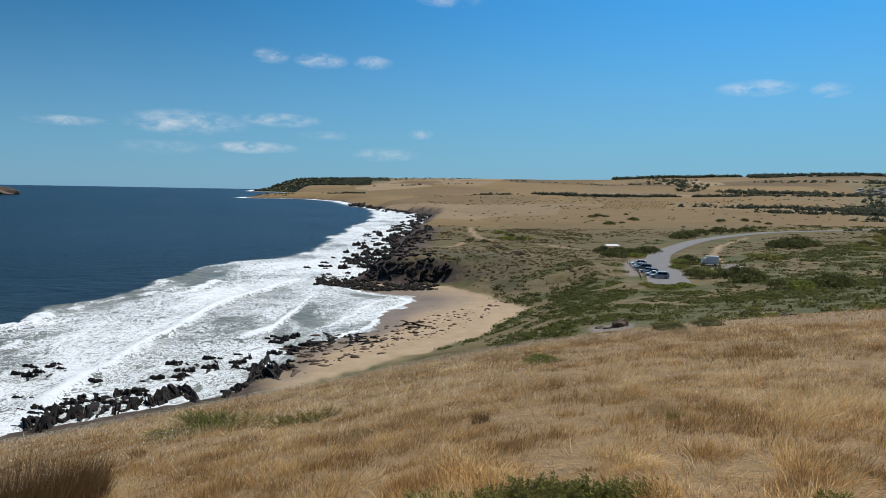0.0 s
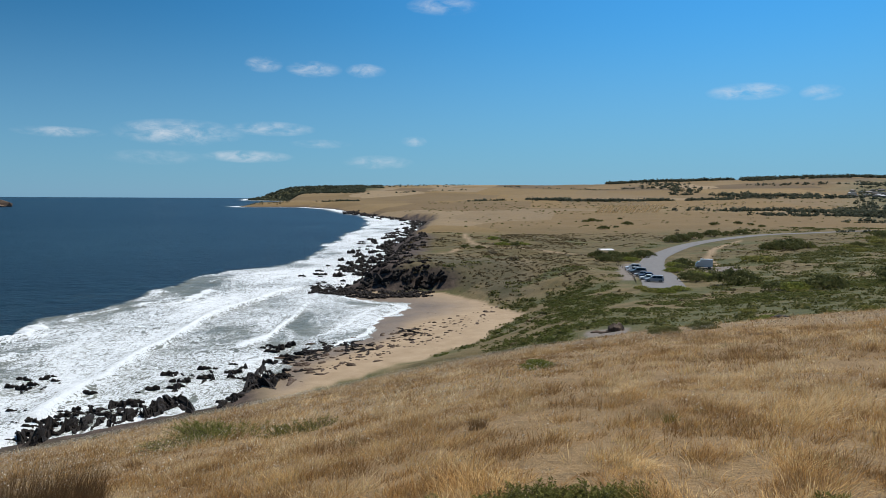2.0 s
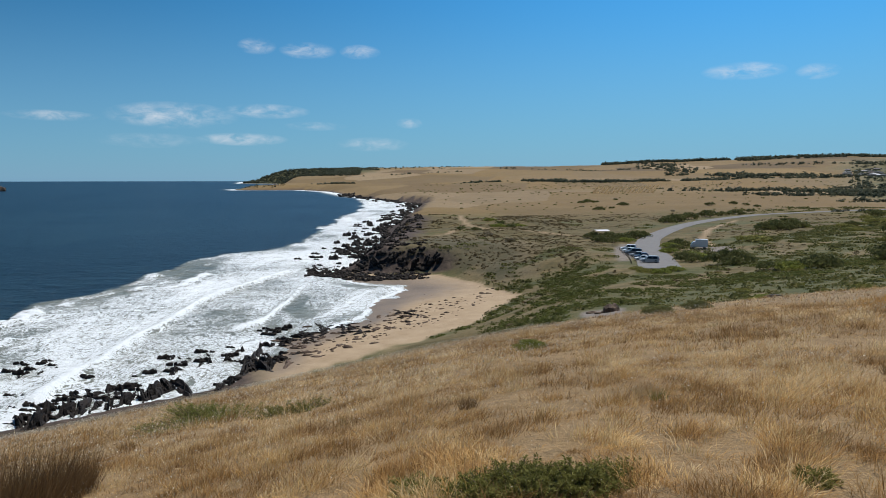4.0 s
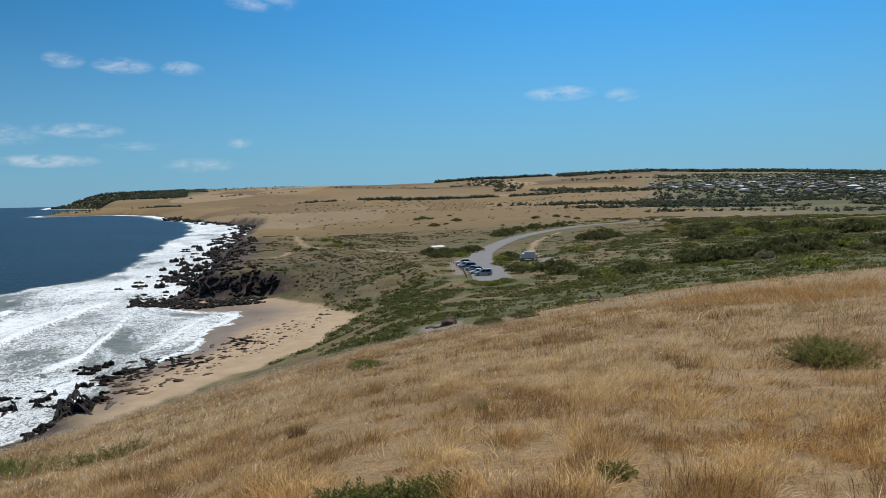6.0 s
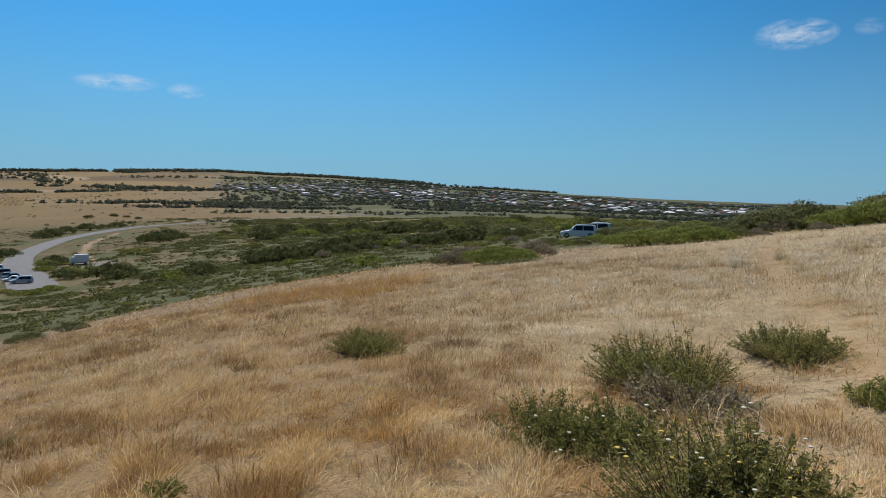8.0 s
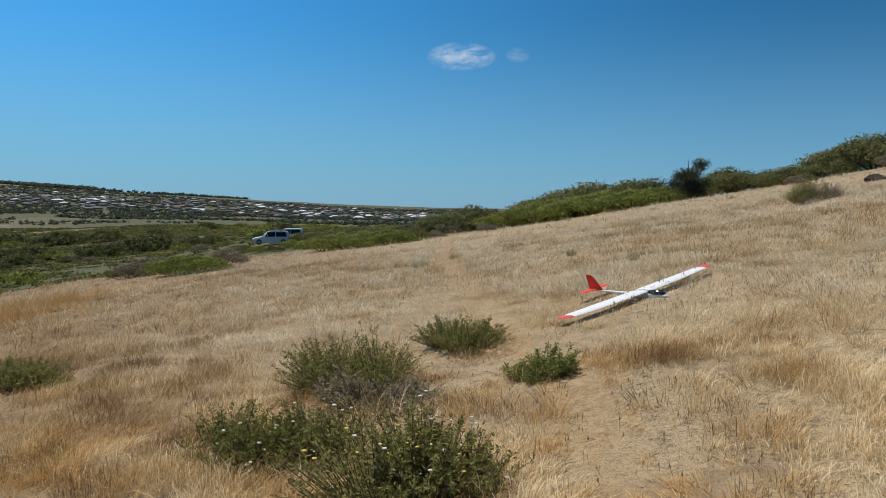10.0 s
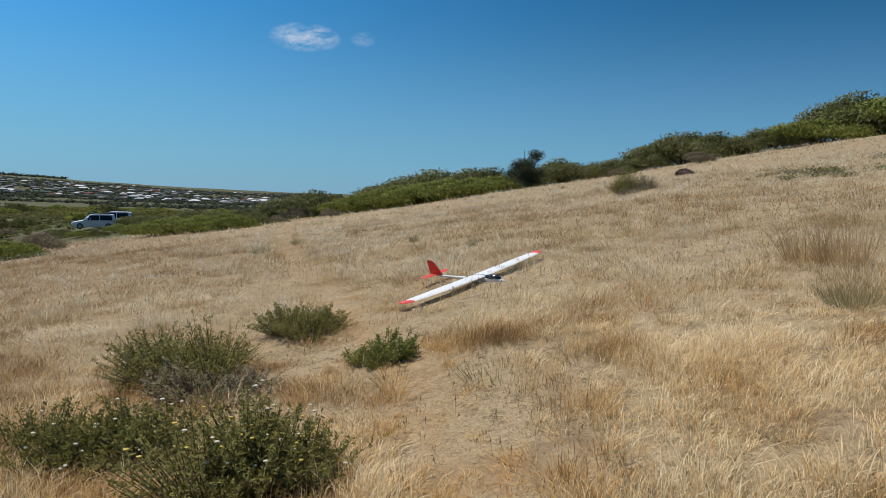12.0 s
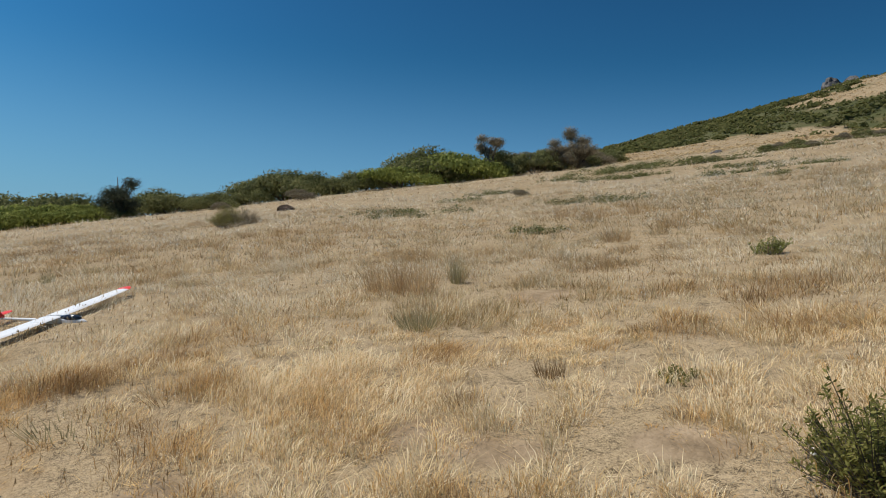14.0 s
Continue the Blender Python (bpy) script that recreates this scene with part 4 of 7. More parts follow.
def seed_heads(n):
    """Brown seed heads on thin stalks, thickest where the grass is russet."""
    x, y, az, r = scatter(n, -40, 152, 3.0, 24)
    keep = fractal(x, y, 2.2, 62) + 0.3 * patch(x, y, 108, 14, 5.5, 3.2, 10) > 0.56
    x, y = x[keep], y[keep]
    m = len(x)
    z = height(x, y)
    up = rng.uniform(0.06, 0.16, m)
    lean = rng.normal(0, 0.25, (m, 2)) * up[:, None]
    t = rng.uniform(0, math.tau, m)
    w = np.stack([np.cos(t), np.sin(t), np.zeros(m)], 1)
    foot, top = np.stack([x, y, z], 1), np.stack([x + lean[:, 0], y + lean[:, 1], z + up], 1)
    v = np.stack([foot, top - w * 0.002, top + w * 0.002, top + w * 0.007 - [0, 0, 0.012], top - w * 0.007 - [0, 0, 0.012], top + [0, 0, 0.02]], 1)
    f = (np.array([[0, 1, 2], [3, 4, 5]])[None] + (np.arange(m) * 6)[:, None, None]).reshape(-1, 3)
    return mesh_from("seed_heads", v.reshape(-1, 3), f, MAT_STALK)


tagged(new("seed_heads", seed_heads(46000)), "brown seed heads on thin stalks in the grass", "seed heads", kind="stuff")
tagged(new("flower_heads", flower_heads(220000)), "small pale seed heads standing in the dry grass", "flowers", kind="stuff")


# ---------------------------------------------------------------- shrubs and trees
def leaf_quads(centres, out, length, width, gen):
    """Diamond leaves at centres, growing along out, as vertex and face arrays."""
    n = len(centres)
    out = out / np.maximum(np.linalg.norm(out, axis=1), 1e-6)[:, None]
    side = np.cross(out, gen.normal(size=(n, 3)))
    side /= np.maximum(np.linalg.norm(side, axis=1), 1e-6)[:, None]
    ln, wd = length * gen.uniform(0.6, 1.3, n)[:, None], width * gen.uniform(0.7, 1.2, n)[:, None]
    v = np.stack([centres, centres + out * ln * 0.5 + side * wd, centres + out * ln, centres + out * ln * 0.5 - side * wd], 1)
    return v.reshape(-1, 3), np.arange(n * 4).reshape(-1, 4)


def crown_mesh(name, seed, radius, tall, clumps, leaves, leaf, mat, flat=0.0):
    """A lumpy crown of leafy clumps, uneven in outline, with gaps between them."""
    g = np.random.default_rng(seed)
    a, q = g.uniform(0, math.tau, clumps), np.sqrt(g.uniform(0.02, 1, clumps))
    cr = radius * g.uniform(0.26, 0.46, clumps)
    dome = np.sqrt(np.maximum(0.05, 1 - (q * 0.9) ** 2)) * g.uniform(0.6, 1.12, clumps)
    c = np.stack([np.cos(a) * q * radius * 0.8, np.sin(a) * q * radius * 0.8, flat * tall + (1 - flat) * tall * dome * 0.72], 1)
    k = g.integers(0, clumps, leaves)
    d = g.normal(size=(leaves, 3))
    d /= np.linalg.norm(d, axis=1)[:, None]
    d[:, 2] = np.abs(d[:, 2]) * 1.1 - 0.35
    p = c[k] + d * (cr[k] * g.uniform(0.55, 1.05, leaves))[:, None] * np.array([1, 1, 0.8 * tall / radius if tall < radius else 0.8])
    p[:, 2] = np.maximum(p[:, 2], 0.02)
    v, f = leaf_tris(p, d, leaf, g)
    return mesh_from(name, v, f, mat)


def leaf_tris(p, d, leaf, g):
    """Small leaf sprays that lie along the surface of a clump."""
    n = len(p)
    u = g.normal(size=(n, 3))
    u -= d * (u * d).sum(1)[:, None] * 0.8
    u /= np.linalg.norm(u, axis=1)[:, None]
    w = np.cross(d, u)
    s = (leaf * g.uniform(0.6, 1.3, n))[:, None]
    return np.stack([p + u * s + d * s * 0.25, p - u * s * 0.5 + w * s * 0.6, p - u * s * 0.5 - w * s * 0.6], 1).reshape(-1, 3), np.arange(n * 3).reshape(-1, 3)


def stems_mesh(name, seed, radius, tall, count, thick):
    g = random.Random(seed)
    bm = bmesh.new()
    for _ in range(count):
        a, q = g.uniform(0, math.tau), g.uniform(0.15, 0.75) * radius
        limb(bm, Vector((0, 0, -0.1)), Vector((math.cos(a) * q, math.sin(a) * q, tall * g.uniform(0.25, 0.5))), thick, thick * 0.35, g)
    return bm


def limb(bm, base, tip, r0, r1, g, sides=5, steps=4):
    """A tapered, slightly crooked limb."""
    rings, axis = [], (tip - base).normalized()
    u = axis.orthogonal().normalized()
    w = axis.cross(u)
    bend = Vector((g.uniform(-1, 1), g.uniform(-1, 1), 0)) * (tip - base).length * 0.08
    for i in range(steps + 1):
        t = i / steps
        c = base.lerp(tip, t) + bend * math.sin(math.pi * t)
        r = r0 + (r1 - r0) * t
        rings.append([bm.verts.new(c + u * math.cos(math.tau * k / sides) * r + w * math.sin(math.tau * k / sides) * r) for k in range(sides)])
    for a, b in zip(rings[:-1], rings[1:]):
        for k in range(sides):
            bm.faces.new((a[k], a[(k + 1) % sides], b[(k + 1) % sides], b[k]))
    bm.faces.new(rings[-1])


def shrub(seed, radius, tall, mat, label, group="", leaves=700, leaf=None, clumps=16, name="shrub", stems=6):
    ob = thing(name, label, "shrub", group)
    part("trunk", stems_mesh("trunk", seed, radius, tall, stems, 0.03 * radius), MAT_BARK, ob, "grey-brown woody trunk")
    part("crown", crown_mesh("crown", seed, radius, tall, clumps, leaves, leaf or radius * 0.16, mat), None, ob)
    return ob


def twiggy_bush(seed, radius, tall, mat, label, sprigs=90, blooms=0, yellow=0):
    """A near bush: many upright sprigs, each a stem ringed with narrow leaves."""
    g = np.random.default_rng(seed)
    ob = thing("bush", label, "bush", "low bushes in the grass")
    r2 = random.Random(seed)
    bm = bmesh.new()
    cs, outs, tops = [], [], []
    lobes = [(g.normal(0, 0.42) * radius, g.normal(0, 0.42) * radius, g.uniform(0.4, 0.75), g.uniform(0.55, 1.0)) for _ in range(6)]
    for _ in range(int(sprigs * 3.4)):
        lobe = lobes[g.integers(0, len(lobes))]
        a, q = g.uniform(0, math.tau), math.sqrt(g.uniform(0, 1)) * radius * lobe[2]
        foot = Vector((lobe[0] * 0.7 + math.cos(a) * q * 0.45, lobe[1] * 0.7 + math.sin(a) * q * 0.45, -0.03))
        up = tall * lobe[3] * math.sqrt(max(0.1, 1 - (q / (radius * lobe[2])) ** 2 * 0.85)) * g.uniform(0.5, 1.2)
        tip = Vector((lobe[0] + math.cos(a) * q * 1.25, lobe[1] + math.sin(a) * q * 1.25, up)) + Vector((g.normal(0.18, 0.3), g.normal(0.06, 0.3), 0)) * up
        limb(bm, foot, tip, 0.005, 0.0015, r2, 3, 1)
        m = int(32 * up / tall) + 16
        t = 1 - g.uniform(0, 0.9, m) ** 1.5
        base = np.array(foot)[None] * (1 - t)[:, None] + np.array(tip)[None] * t[:, None]
        base += g.normal(0, 0.01, (m, 3)) * (1.6 - t)[:, None]
        d = g.normal(size=(m, 3)) * np.array([1, 1, 0.6]) + np.array([0, 0, 0.55])
        cs.append(base), outs.append(d), tops.append(np.array(tip))
    v, f = leaf_quads(np.concatenate(cs), np.concatenate(outs), 0.034, 0.0055, g)
    tagged(part("branch_work", bm, MAT_BARK, ob, "thin woody twigs"), kind="stuff")
    part("foliage", mesh_from("foliage", v, f, mat), None, ob)
    for n, mat2, word in ((blooms, MAT_FLOWER, "small white flower heads"), (yellow, MAT_YELLOW, "small yellow flowers")):
        if n:
            bm = bmesh.new()
            for t in g.choice(len(tops), n):
                m = pose(*(tops[t] + g.normal(size=3) * 0.05 + np.array([0, 0, 0.02])))
                bmesh.ops.create_icosphere(bm, subdivisions=1, radius=g.uniform(0.008, 0.014), matrix=m @ Matrix.Diagonal((1.2, 1.2, 0.6, 1)))
            part("blossom", bm, mat2, ob, word)
    return ob


def stand(ob, az, r, turn=0.0, scale=1.0, sink=0.03):
    ob.matrix_basis = pose(*on_ground(az, r, sink), 0, 0, turn) @ Matrix.Scale(scale, 4)
    return ob


BUSH_LEAF = {"olive": MAT_OLIVE, "bush": MAT_BUSH, "bright": MAT_BRIGHT, "dead": MAT_DEAD}
for i, (az, r, wide, tall, mat, sprigs, blooms, yellow, label) in enumerate(BUSHES):
    stand(twiggy_bush(100 + i, wide, tall * 0.98, BUSH_LEAF[mat], label, sprigs, blooms, yellow), az, r, 40 * i)


def tussock(seed, radius, tall, n, mat, label, name="tussock"):
    """A clump of long stiff grass."""
    g = np.random.default_rng(seed)
    a, q = g.uniform(0, math.tau, n), np.sqrt(g.uniform(0, 1, n)) * radius * 0.6
    b = np.stack([np.cos(a) * q, np.sin(a) * q, np.full(n, -0.03)], 1)
    h = tall * g.uniform(0.5, 1.1, n)
    tip = b * 1.7 + np.stack([g.normal(0.1, 0.17, n) * h, g.normal(0.04, 0.17, n) * h, h * g.uniform(0.8, 1.0, n)], 1)
    t = g.uniform(0, math.tau, n)
    w = np.stack([np.cos(t), np.sin(t), np.zeros(n)], 1) * 0.003
    v = np.stack([b - w, b + w, tip], 1).reshape(-1, 3)
    me = mesh_from(name, v, np.arange(n * 3).reshape(-1, 3), mat)
    return tagged(new(name, me), label, "grass tuft", "grass tufts on the slope")


BROWN = "tall clump of dark brown dry reeds"
for i, (az, r, wide, tall, n, mat, label) in enumerate((
        (-34.7, 8.37, 0.52, 0.92, 1400, MAT_REED, BROWN), (-32.0, 8.45, 0.44, 0.88, 1100, MAT_REED, BROWN), (-29.8, 8.75, 0.3, 0.8, 600, MAT_REED, BROWN), (-28.3, 9.04, 0.22, 0.66, 380, MAT_REED, BROWN),
        (1.5, 8.99, 0.16, 0.26, 260, MAT_REED, "small dark tuft standing alone in pale grass"),
        (16.7, 8.21, 0.12, 0.2, 180, MAT_OLIVE, "small greenish tuft among dry grass"), (16.0, 8.51, 0.22, 0.22, 240, MAT_TUSSOCK, "brownish tuft among dry grass"),
        (113.6, 8.5, 0.4, 0.66, 230, MAT_STALK, "tall upright clump of golden-brown stalks"), (115.9, 8.4, 0.4, 0.7, 250, MAT_STALK, "tall upright clump of golden-brown stalks"), (130.0, 14.5, 0.4, 0.5, 240, MAT_STALK, "tall upright tuft of dry grass"), (127.6, 15.5, 0.4, 0.5, 240, MAT_STALK, "tall upright tuft of dry grass"), (133.4, 15.0, 0.5, 0.46, 260, MAT_STALK, "tall upright tuft of dry grass"), (116.4, 6.7, 0.3, 0.26, 380, MAT_GREYGRASS, "dense grey-green tuft below tall stalks"),
        (119.3, 8.9, 0.13, 0.55, 150, MAT_GREYGRASS, "thin upright tuft of greenish grass"), (120.2, 4.6, 0.16, 0.2, 160, MAT_TUFT, "brownish tuft among dry grass"),
        (131.8, 11.5, 0.34, 0.4, 200, MAT_STALK, "tall upright tuft of dry grass"), (136.0, 12.5, 0.34, 0.4, 200, MAT_STALK, "tall upright tuft of dry grass"),
        (127.0, 5.1, 0.16, 0.22, 120, MAT_TUFT, "brownish tuft among dry grass"), (88.8, 12.4, 0.14, 0.26, 160, MAT_GREYGRASS, "small greenish tuft among dry grass"),
        (71.8, 17.0, 0.3, 0.36, 240, MAT_GREYGRASS, "grey-green tuft beside the footpath"), (67.5, 17.5, 0.25, 0.24, 220, MAT_GREYGRASS, "grey-green tuft beside the footpath"),
        (74.6, 19.0, 0.28, 0.32, 220, MAT_GREYGRASS, "grey-green tuft beside the footpath"), (84.0, 15.0, 0.14, 0.3, 160, MAT_GREYGRASS, "small greenish tuft among dry grass"),
        (60.4, 20.0, 0.4, 0.3, 240, MAT_TUSSOCK, "brownish tuft among dry grass"), (40.5, 15.0, 0.3, 0.22, 200, MAT_TUSSOCK, "brownish tuft among dry grass"),
        (33.0, 9.5, 0.25, 0.24, 200, MAT_REED, "brownish tuft among dry grass"), (50.5, 9.0, 0.3, 0.24, 220, MAT_REED, "brownish tuft among dry grass"))):
    stand(tussock(300 + i, wide, tall, n, mat, label, "reed_clump" if mat is MAT_REED and tall > 0.5 else "grass_tuft"), az, r, 0, 1, 0.0)


# more tufts, alike in kind, all over the slope
TUFTS = [tussock(400 + i, 0.26, 0.15, 90, m, label, "grass_tuft") for i, (m, label) in enumerate((
    (MAT_TUFT, "small brown tuft in the dry grass"), (MAT_TUSSOCK, "small pale tuft in the dry grass"), (MAT_GREYGRASS, "small grey-green tuft in dry grass"), (MAT_TUFT, "small brown tuft in the dry grass")))]
toss = random.Random(5)
for i in range(90):
    az, r = toss.uniform(-30, 152), 5 + 33 * toss.random() ** 1.4
    ob = TUFTS[i] if i < 4 else copy_thing(TUFTS[toss.choice((0, 0, 1, 2, 3))], Matrix())
    ob.matrix_basis = pose(*on_ground(az, r), 0, 0, toss.uniform(0, 360)) @ Matrix.Scale(toss.uniform(0.6, 1.5), 4)
# ---------------------------------------------------------------- scrub on the slopes and in the valley
SHRUB_GROUP = "coastal scrub in the valley"


def clump_stuff(name, x, y, z, radius, tall, per, leaf, mat, label, category="scrub", seed=5):
    """Many small uneven leafy clumps joined into one."""
    g = np.random.default_rng(seed)
    n = len(x)
    k = np.repeat(np.arange(n), per)
    d = g.normal(size=(n * per, 3))
    d /= np.linalg.norm(d, axis=1)[:, None]
    d[:, 2] = np.abs(d[:, 2])
    p = np.stack([x, y, z], 1)[k] + d * np.stack([radius, radius, tall], 1)[k] * g.uniform(0.45, 1.0, n * per)[:, None]
    size = (leaf * np.maximum(radius, tall))[k]
    u = g.normal(size=(n * per, 3))
    u -= d * (u * d).sum(1)[:, None] * 0.75
    u /= np.linalg.norm(u, axis=1)[:, None]
    w = np.cross(d, u)
    w[:, 2] *= 0.5
    v = np.stack([p + u * size[:, None], p - u * size[:, None] * 0.6 + w * size[:, None] * 0.8, p - u * size[:, None] * 0.5 - w * size[:, None] * 0.8], 1)
    me = mesh_from(name, v.reshape(-1, 3), np.arange(n * per * 3).reshape(-1, 3), mat)
    return tagged(new(name, me), label, category, kind="stuff")


def clear_of_road(x, y, margin=1.5):
    return path_mask(x, y, ROAD, 7.5 + margin) < 0.05


# shrubs that can be told apart: placed one by one where they are plain, the rest thickly over the valley floor
KIND_SHAPES = (
    (2.2, 1.7, MAT_HEATH, 18, "dark green wind-pruned coastal shrub"), (2.8, 1.6, MAT_GREEN, 22, "spreading bright green coastal shrub"),
    (1.6, 1.3, MAT_OLIVE, 14, "rounded olive-green shrub with dense leaves"), (3.4, 2.4, MAT_HEATH, 26, "large dark green domed shrub"),
    (1.4, 1.2, MAT_GREY, 12, "dry grey-brown twiggy shrub in the scrub"), (3.0, 1.1, MAT_OLIVE, 24, "low flat olive shrub close to the ground"))
FAR_KINDS = [shrub(500 + i, r, t, m, label, SHRUB_GROUP, leaves=900, clumps=c + 8, leaf=0.095 * r, stems=4) for i, (r, t, m, c, label) in enumerate(KIND_SHAPES)]
NEAR_KINDS = [shrub(520 + i, r, t, m, label, "scrub along the ridge and the upper track", leaves=4800, clumps=c + 16, leaf=0.04 * r, stems=4) for i, (r, t, m, c, label) in enumerate(KIND_SHAPES)]
next(c for c in NEAR_KINDS[5].children if c.name.startswith("crown")).data = crown_mesh("crown", 540, 3.0, 1.1, 26, 5200, 0.1, MAT_OLIVE)
for ob in (NEAR_KINDS[0], NEAR_KINDS[2], NEAR_KINDS[3]):
    next(c for c in ob.children if c.name.startswith("crown")).data.materials[0] = MAT_RIDGE
first_use = set()


def plant(kind, az, r, scale=1.0, turn=0.0, sink=0.15):
    x, y, z = on_ground(az, r, sink * min(1.0, scale))
    m = pose(x, y, z, 0, 0, turn) @ Matrix.Scale(scale, 4)
    ob = (NEAR_KINDS if r < 112 else FAR_KINDS)[kind]
    if ob.name not in first_use:
        first_use.add(ob.name)
        return set_scale(ob, m)
    return set_scale(copy_thing(ob, Matrix()), m)


def set_scale(ob, m):
    ob.matrix_basis = m
    return ob


def degrees_at(width, r):
    return math.degrees(width / r)


PLAIN_SHRUBS = (
    # round the car park and along the road
    (3, 14.2, 258, 1.3), (3, 15.2, 255, 1.2), (0, 13.3, 250, 1.6), (3, 16.0, 262, 1.3), (1, 15.6, 249, 1.2), (0, 14.6, 246, 1.3), (3, 13.0, 262, 1.2), (3, 16.6, 270, 1.1),
    (3, 19.2, 352, 1.7), (3, 20.2, 366, 1.6), (3, 21.6, 385, 1.7), (0, 22.8, 395, 1.9), (3, 18.6, 345, 1.4), (3, 23.6, 402, 1.4),
    (3, 26.2, 300, 1.7), (3, 27.2, 303, 1.8), (0, 28.0, 300, 1.8), (3, 25.6, 296, 1.3), (3, 26.8, 292, 1.4),
    (1, 18.9, 232, 1.2), (0, 19.3, 224, 1.3), (1, 18.8, 217, 1.1), (3, 19.5, 238, 1.1), (0, 19.9, 202, 1.5), (1, 20.8, 200, 1.5), (0, 21.9, 204, 1.4), (3, 20.4, 193, 1.1), (1, 22.8, 206, 1.2),
    (1, 18.2, 169, 0.9), (5, 17.2, 170, 0.9), (1, 19.3, 173, 0.9), (5, 16.4, 176, 0.7),
    # the row of tall rounded shrubs below the grass
    (3, 33.6, 186, 1.5), (3, 34.8, 182, 1.6), (3, 36.2, 178, 1.7), (0, 37.2, 182, 1.9), (3, 38.4, 184, 1.6), (3, 39.6, 188, 1.8), (3, 41.0, 190, 1.9), (0, 42.2, 186, 2.0), (3, 43.0, 192, 1.8), (4, 45.6, 170, 1.5), (3, 47.4, 172, 1.4),
    (3, 49.6, 168, 1.6), (3, 51.2, 166, 1.6), (4, 46.6, 158, 1.2), (3, 53.6, 150, 1.2), (0, 55.4, 148, 1.4), (3, 36.0, 300, 2.0), (3, 38.6, 296, 2.1), (3, 41.6, 290, 2.1), (3, 44.6, 262, 1.8), (3, 47.8, 250, 1.8),
    # scattered in the dry field
    (0, 12.5, 575, 2.2), (0, 13.1, 580, 1.4), (3, 11.9, 570, 0.9), (0, 14.6, 640, 1.2), (3, 15.2, 520, 1.3), (3, 13.4, 470, 1.2), (0, 14.4, 480, 1.1), (0, 21.7, 500, 1.6), (0, 23.3, 515, 1.6), (0, 24.2, 505, 1.2),
    (0, 25.0, 470, 1.2), (4, 19.0, 430, 1.2), (0, 24.6, 430, 1.3),
    # tops of the cove
    (1, 5.2, 312, 1.3), (0, 6.2, 305, 1.2), (1, 7.0, 318, 1.2), (0, 3.4, 288, 1.1), (4, 4.4, 262, 1.6), (0, 2.2, 300, 1.0), (4, 6.2, 246, 1.6), (0, 5.4, 330, 1.2), (1, 4.6, 345, 1.2),
    # edge of the grass
    (4, 50.4, 34, 0.9), (4, 51.6, 35, 0.85), (1, 53.0, 29, 0.55), (1, 54.2, 29.5, 0.5), (4, 56.0, 34, 0.95), (2, 49.0, 35, 0.6), (2, 20.2, 29.5, 0.35), (2, 20.9, 29.0, 0.3), (2, 17.4, 25.6, 0.3), (2, 18.2, 26.0, 0.28), (1, 7.2, 15.9, 0.15),
    (1, 58.9, 80, 0.55), (0, 60.0, 78, 0.5), (1, 61.4, 82, 0.7), (3, 62.4, 88, 0.7), (0, 57.6, 84, 0.7), (1, 63.8, 40, 0.62), (1, 65.6, 38, 0.66), (1, 67.4, 37, 0.62), (1, 69.2, 37, 0.6), (0, 71.0, 40, 0.55), (0, 70.2, 44, 0.7), (4, 73.0, 41, 0.5), (4, 77.2, 42, 0.5), (0, 66.0, 70, 1.0), (0, 67.6, 66, 0.9), (3, 64.8, 78, 0.8), (0, 63.2, 100, 1.0), (3, 69.2, 74, 0.8),
    (3, 66.4, 92, 0.9), (0, 68.6, 96, 1.0), (3, 62.0, 106, 0.8),
)
for i, (kind, az, r, sc) in enumerate(PLAIN_SHRUBS):
    plant(kind, az, r, sc, 67 * i)

pick = random.Random(11)
count = 0
while count < 150:
    az, r = pick.uniform(4, 74), math.sqrt(pick.uniform(60 ** 2, 430 ** 2))
    x, y = plan(az, r)
    xa, ya = np.array([x]), np.array([y])
    if az < 24 and r > 235 or az < 30 and r > 330 or is_beach(xa, ya)[0] > 0.05 or inland(xa, ya)[0] < 16:
        continue
    if not clear_of_road(xa, ya)[0] or abs(az - 60) < 3.2 and r < 110 or abs(az - 13.8) < 3 and abs(r - 108) < 14 or abs(az - 15) < 4 and 140 < r < 245:
        continue
    if float(thicket(xa, ya)[0]) < pick.uniform(0.3, 0.9):
        continue
    plant(pick.choice((0, 1, 1, 2, 3, 5, 5, 5, 4)), az, r, pick.uniform(0.6, 1.5) * float(np.interp(r, (60, 130, 250), (0.8, 1.0, 1.45))), pick.uniform(0, 360))
    count += 1


def heath(n):
    """Low heath that clothes the valley between the shrubs."""
    x, y, az, r = scatter(n, -1, 78, 46, 470)
    keep = (is_beach(x, y) < 0.05) & (inland(x, y) > 14) & clear_of_road(x, y)
    keep &= thicket(x, y) + 0.3 * (fractal(x, y, 6, 74) - 0.5) > 0.5
    keep &= (inland(x, y) > 30) | (az > 3)
    keep &= ~((az < 24) & (r > 240) & (rng.random(n) < 0.86)) & ~((az < 32) & (r > 330) & (rng.random(n) < 0.8))
    keep &= (path_mask(x, y, TRACKS[0], 2) < 0.1) & ~((np.abs(az - 60) < 2.6) & (r < 98)) & ~((np.abs(az - 13.8) < 2.2) & (np.abs(r - 109) < 8))
    keep &= r > 52 + 6 * fractal(x, y, 9, 75)
    x, y, r = x[keep], y[keep], r[keep]
    m = len(x)
    rad = rng.uniform(0.6, 2.2, m) * (0.8 + r / 280)
    return clump_stuff("heath", x, y, height(x, y) - 0.1, rad, rad * rng.uniform(0.09, 0.2, m), 34, 0.17, MAT_DULL, "patchy low olive heath over the valley and banks")


heath(17000)


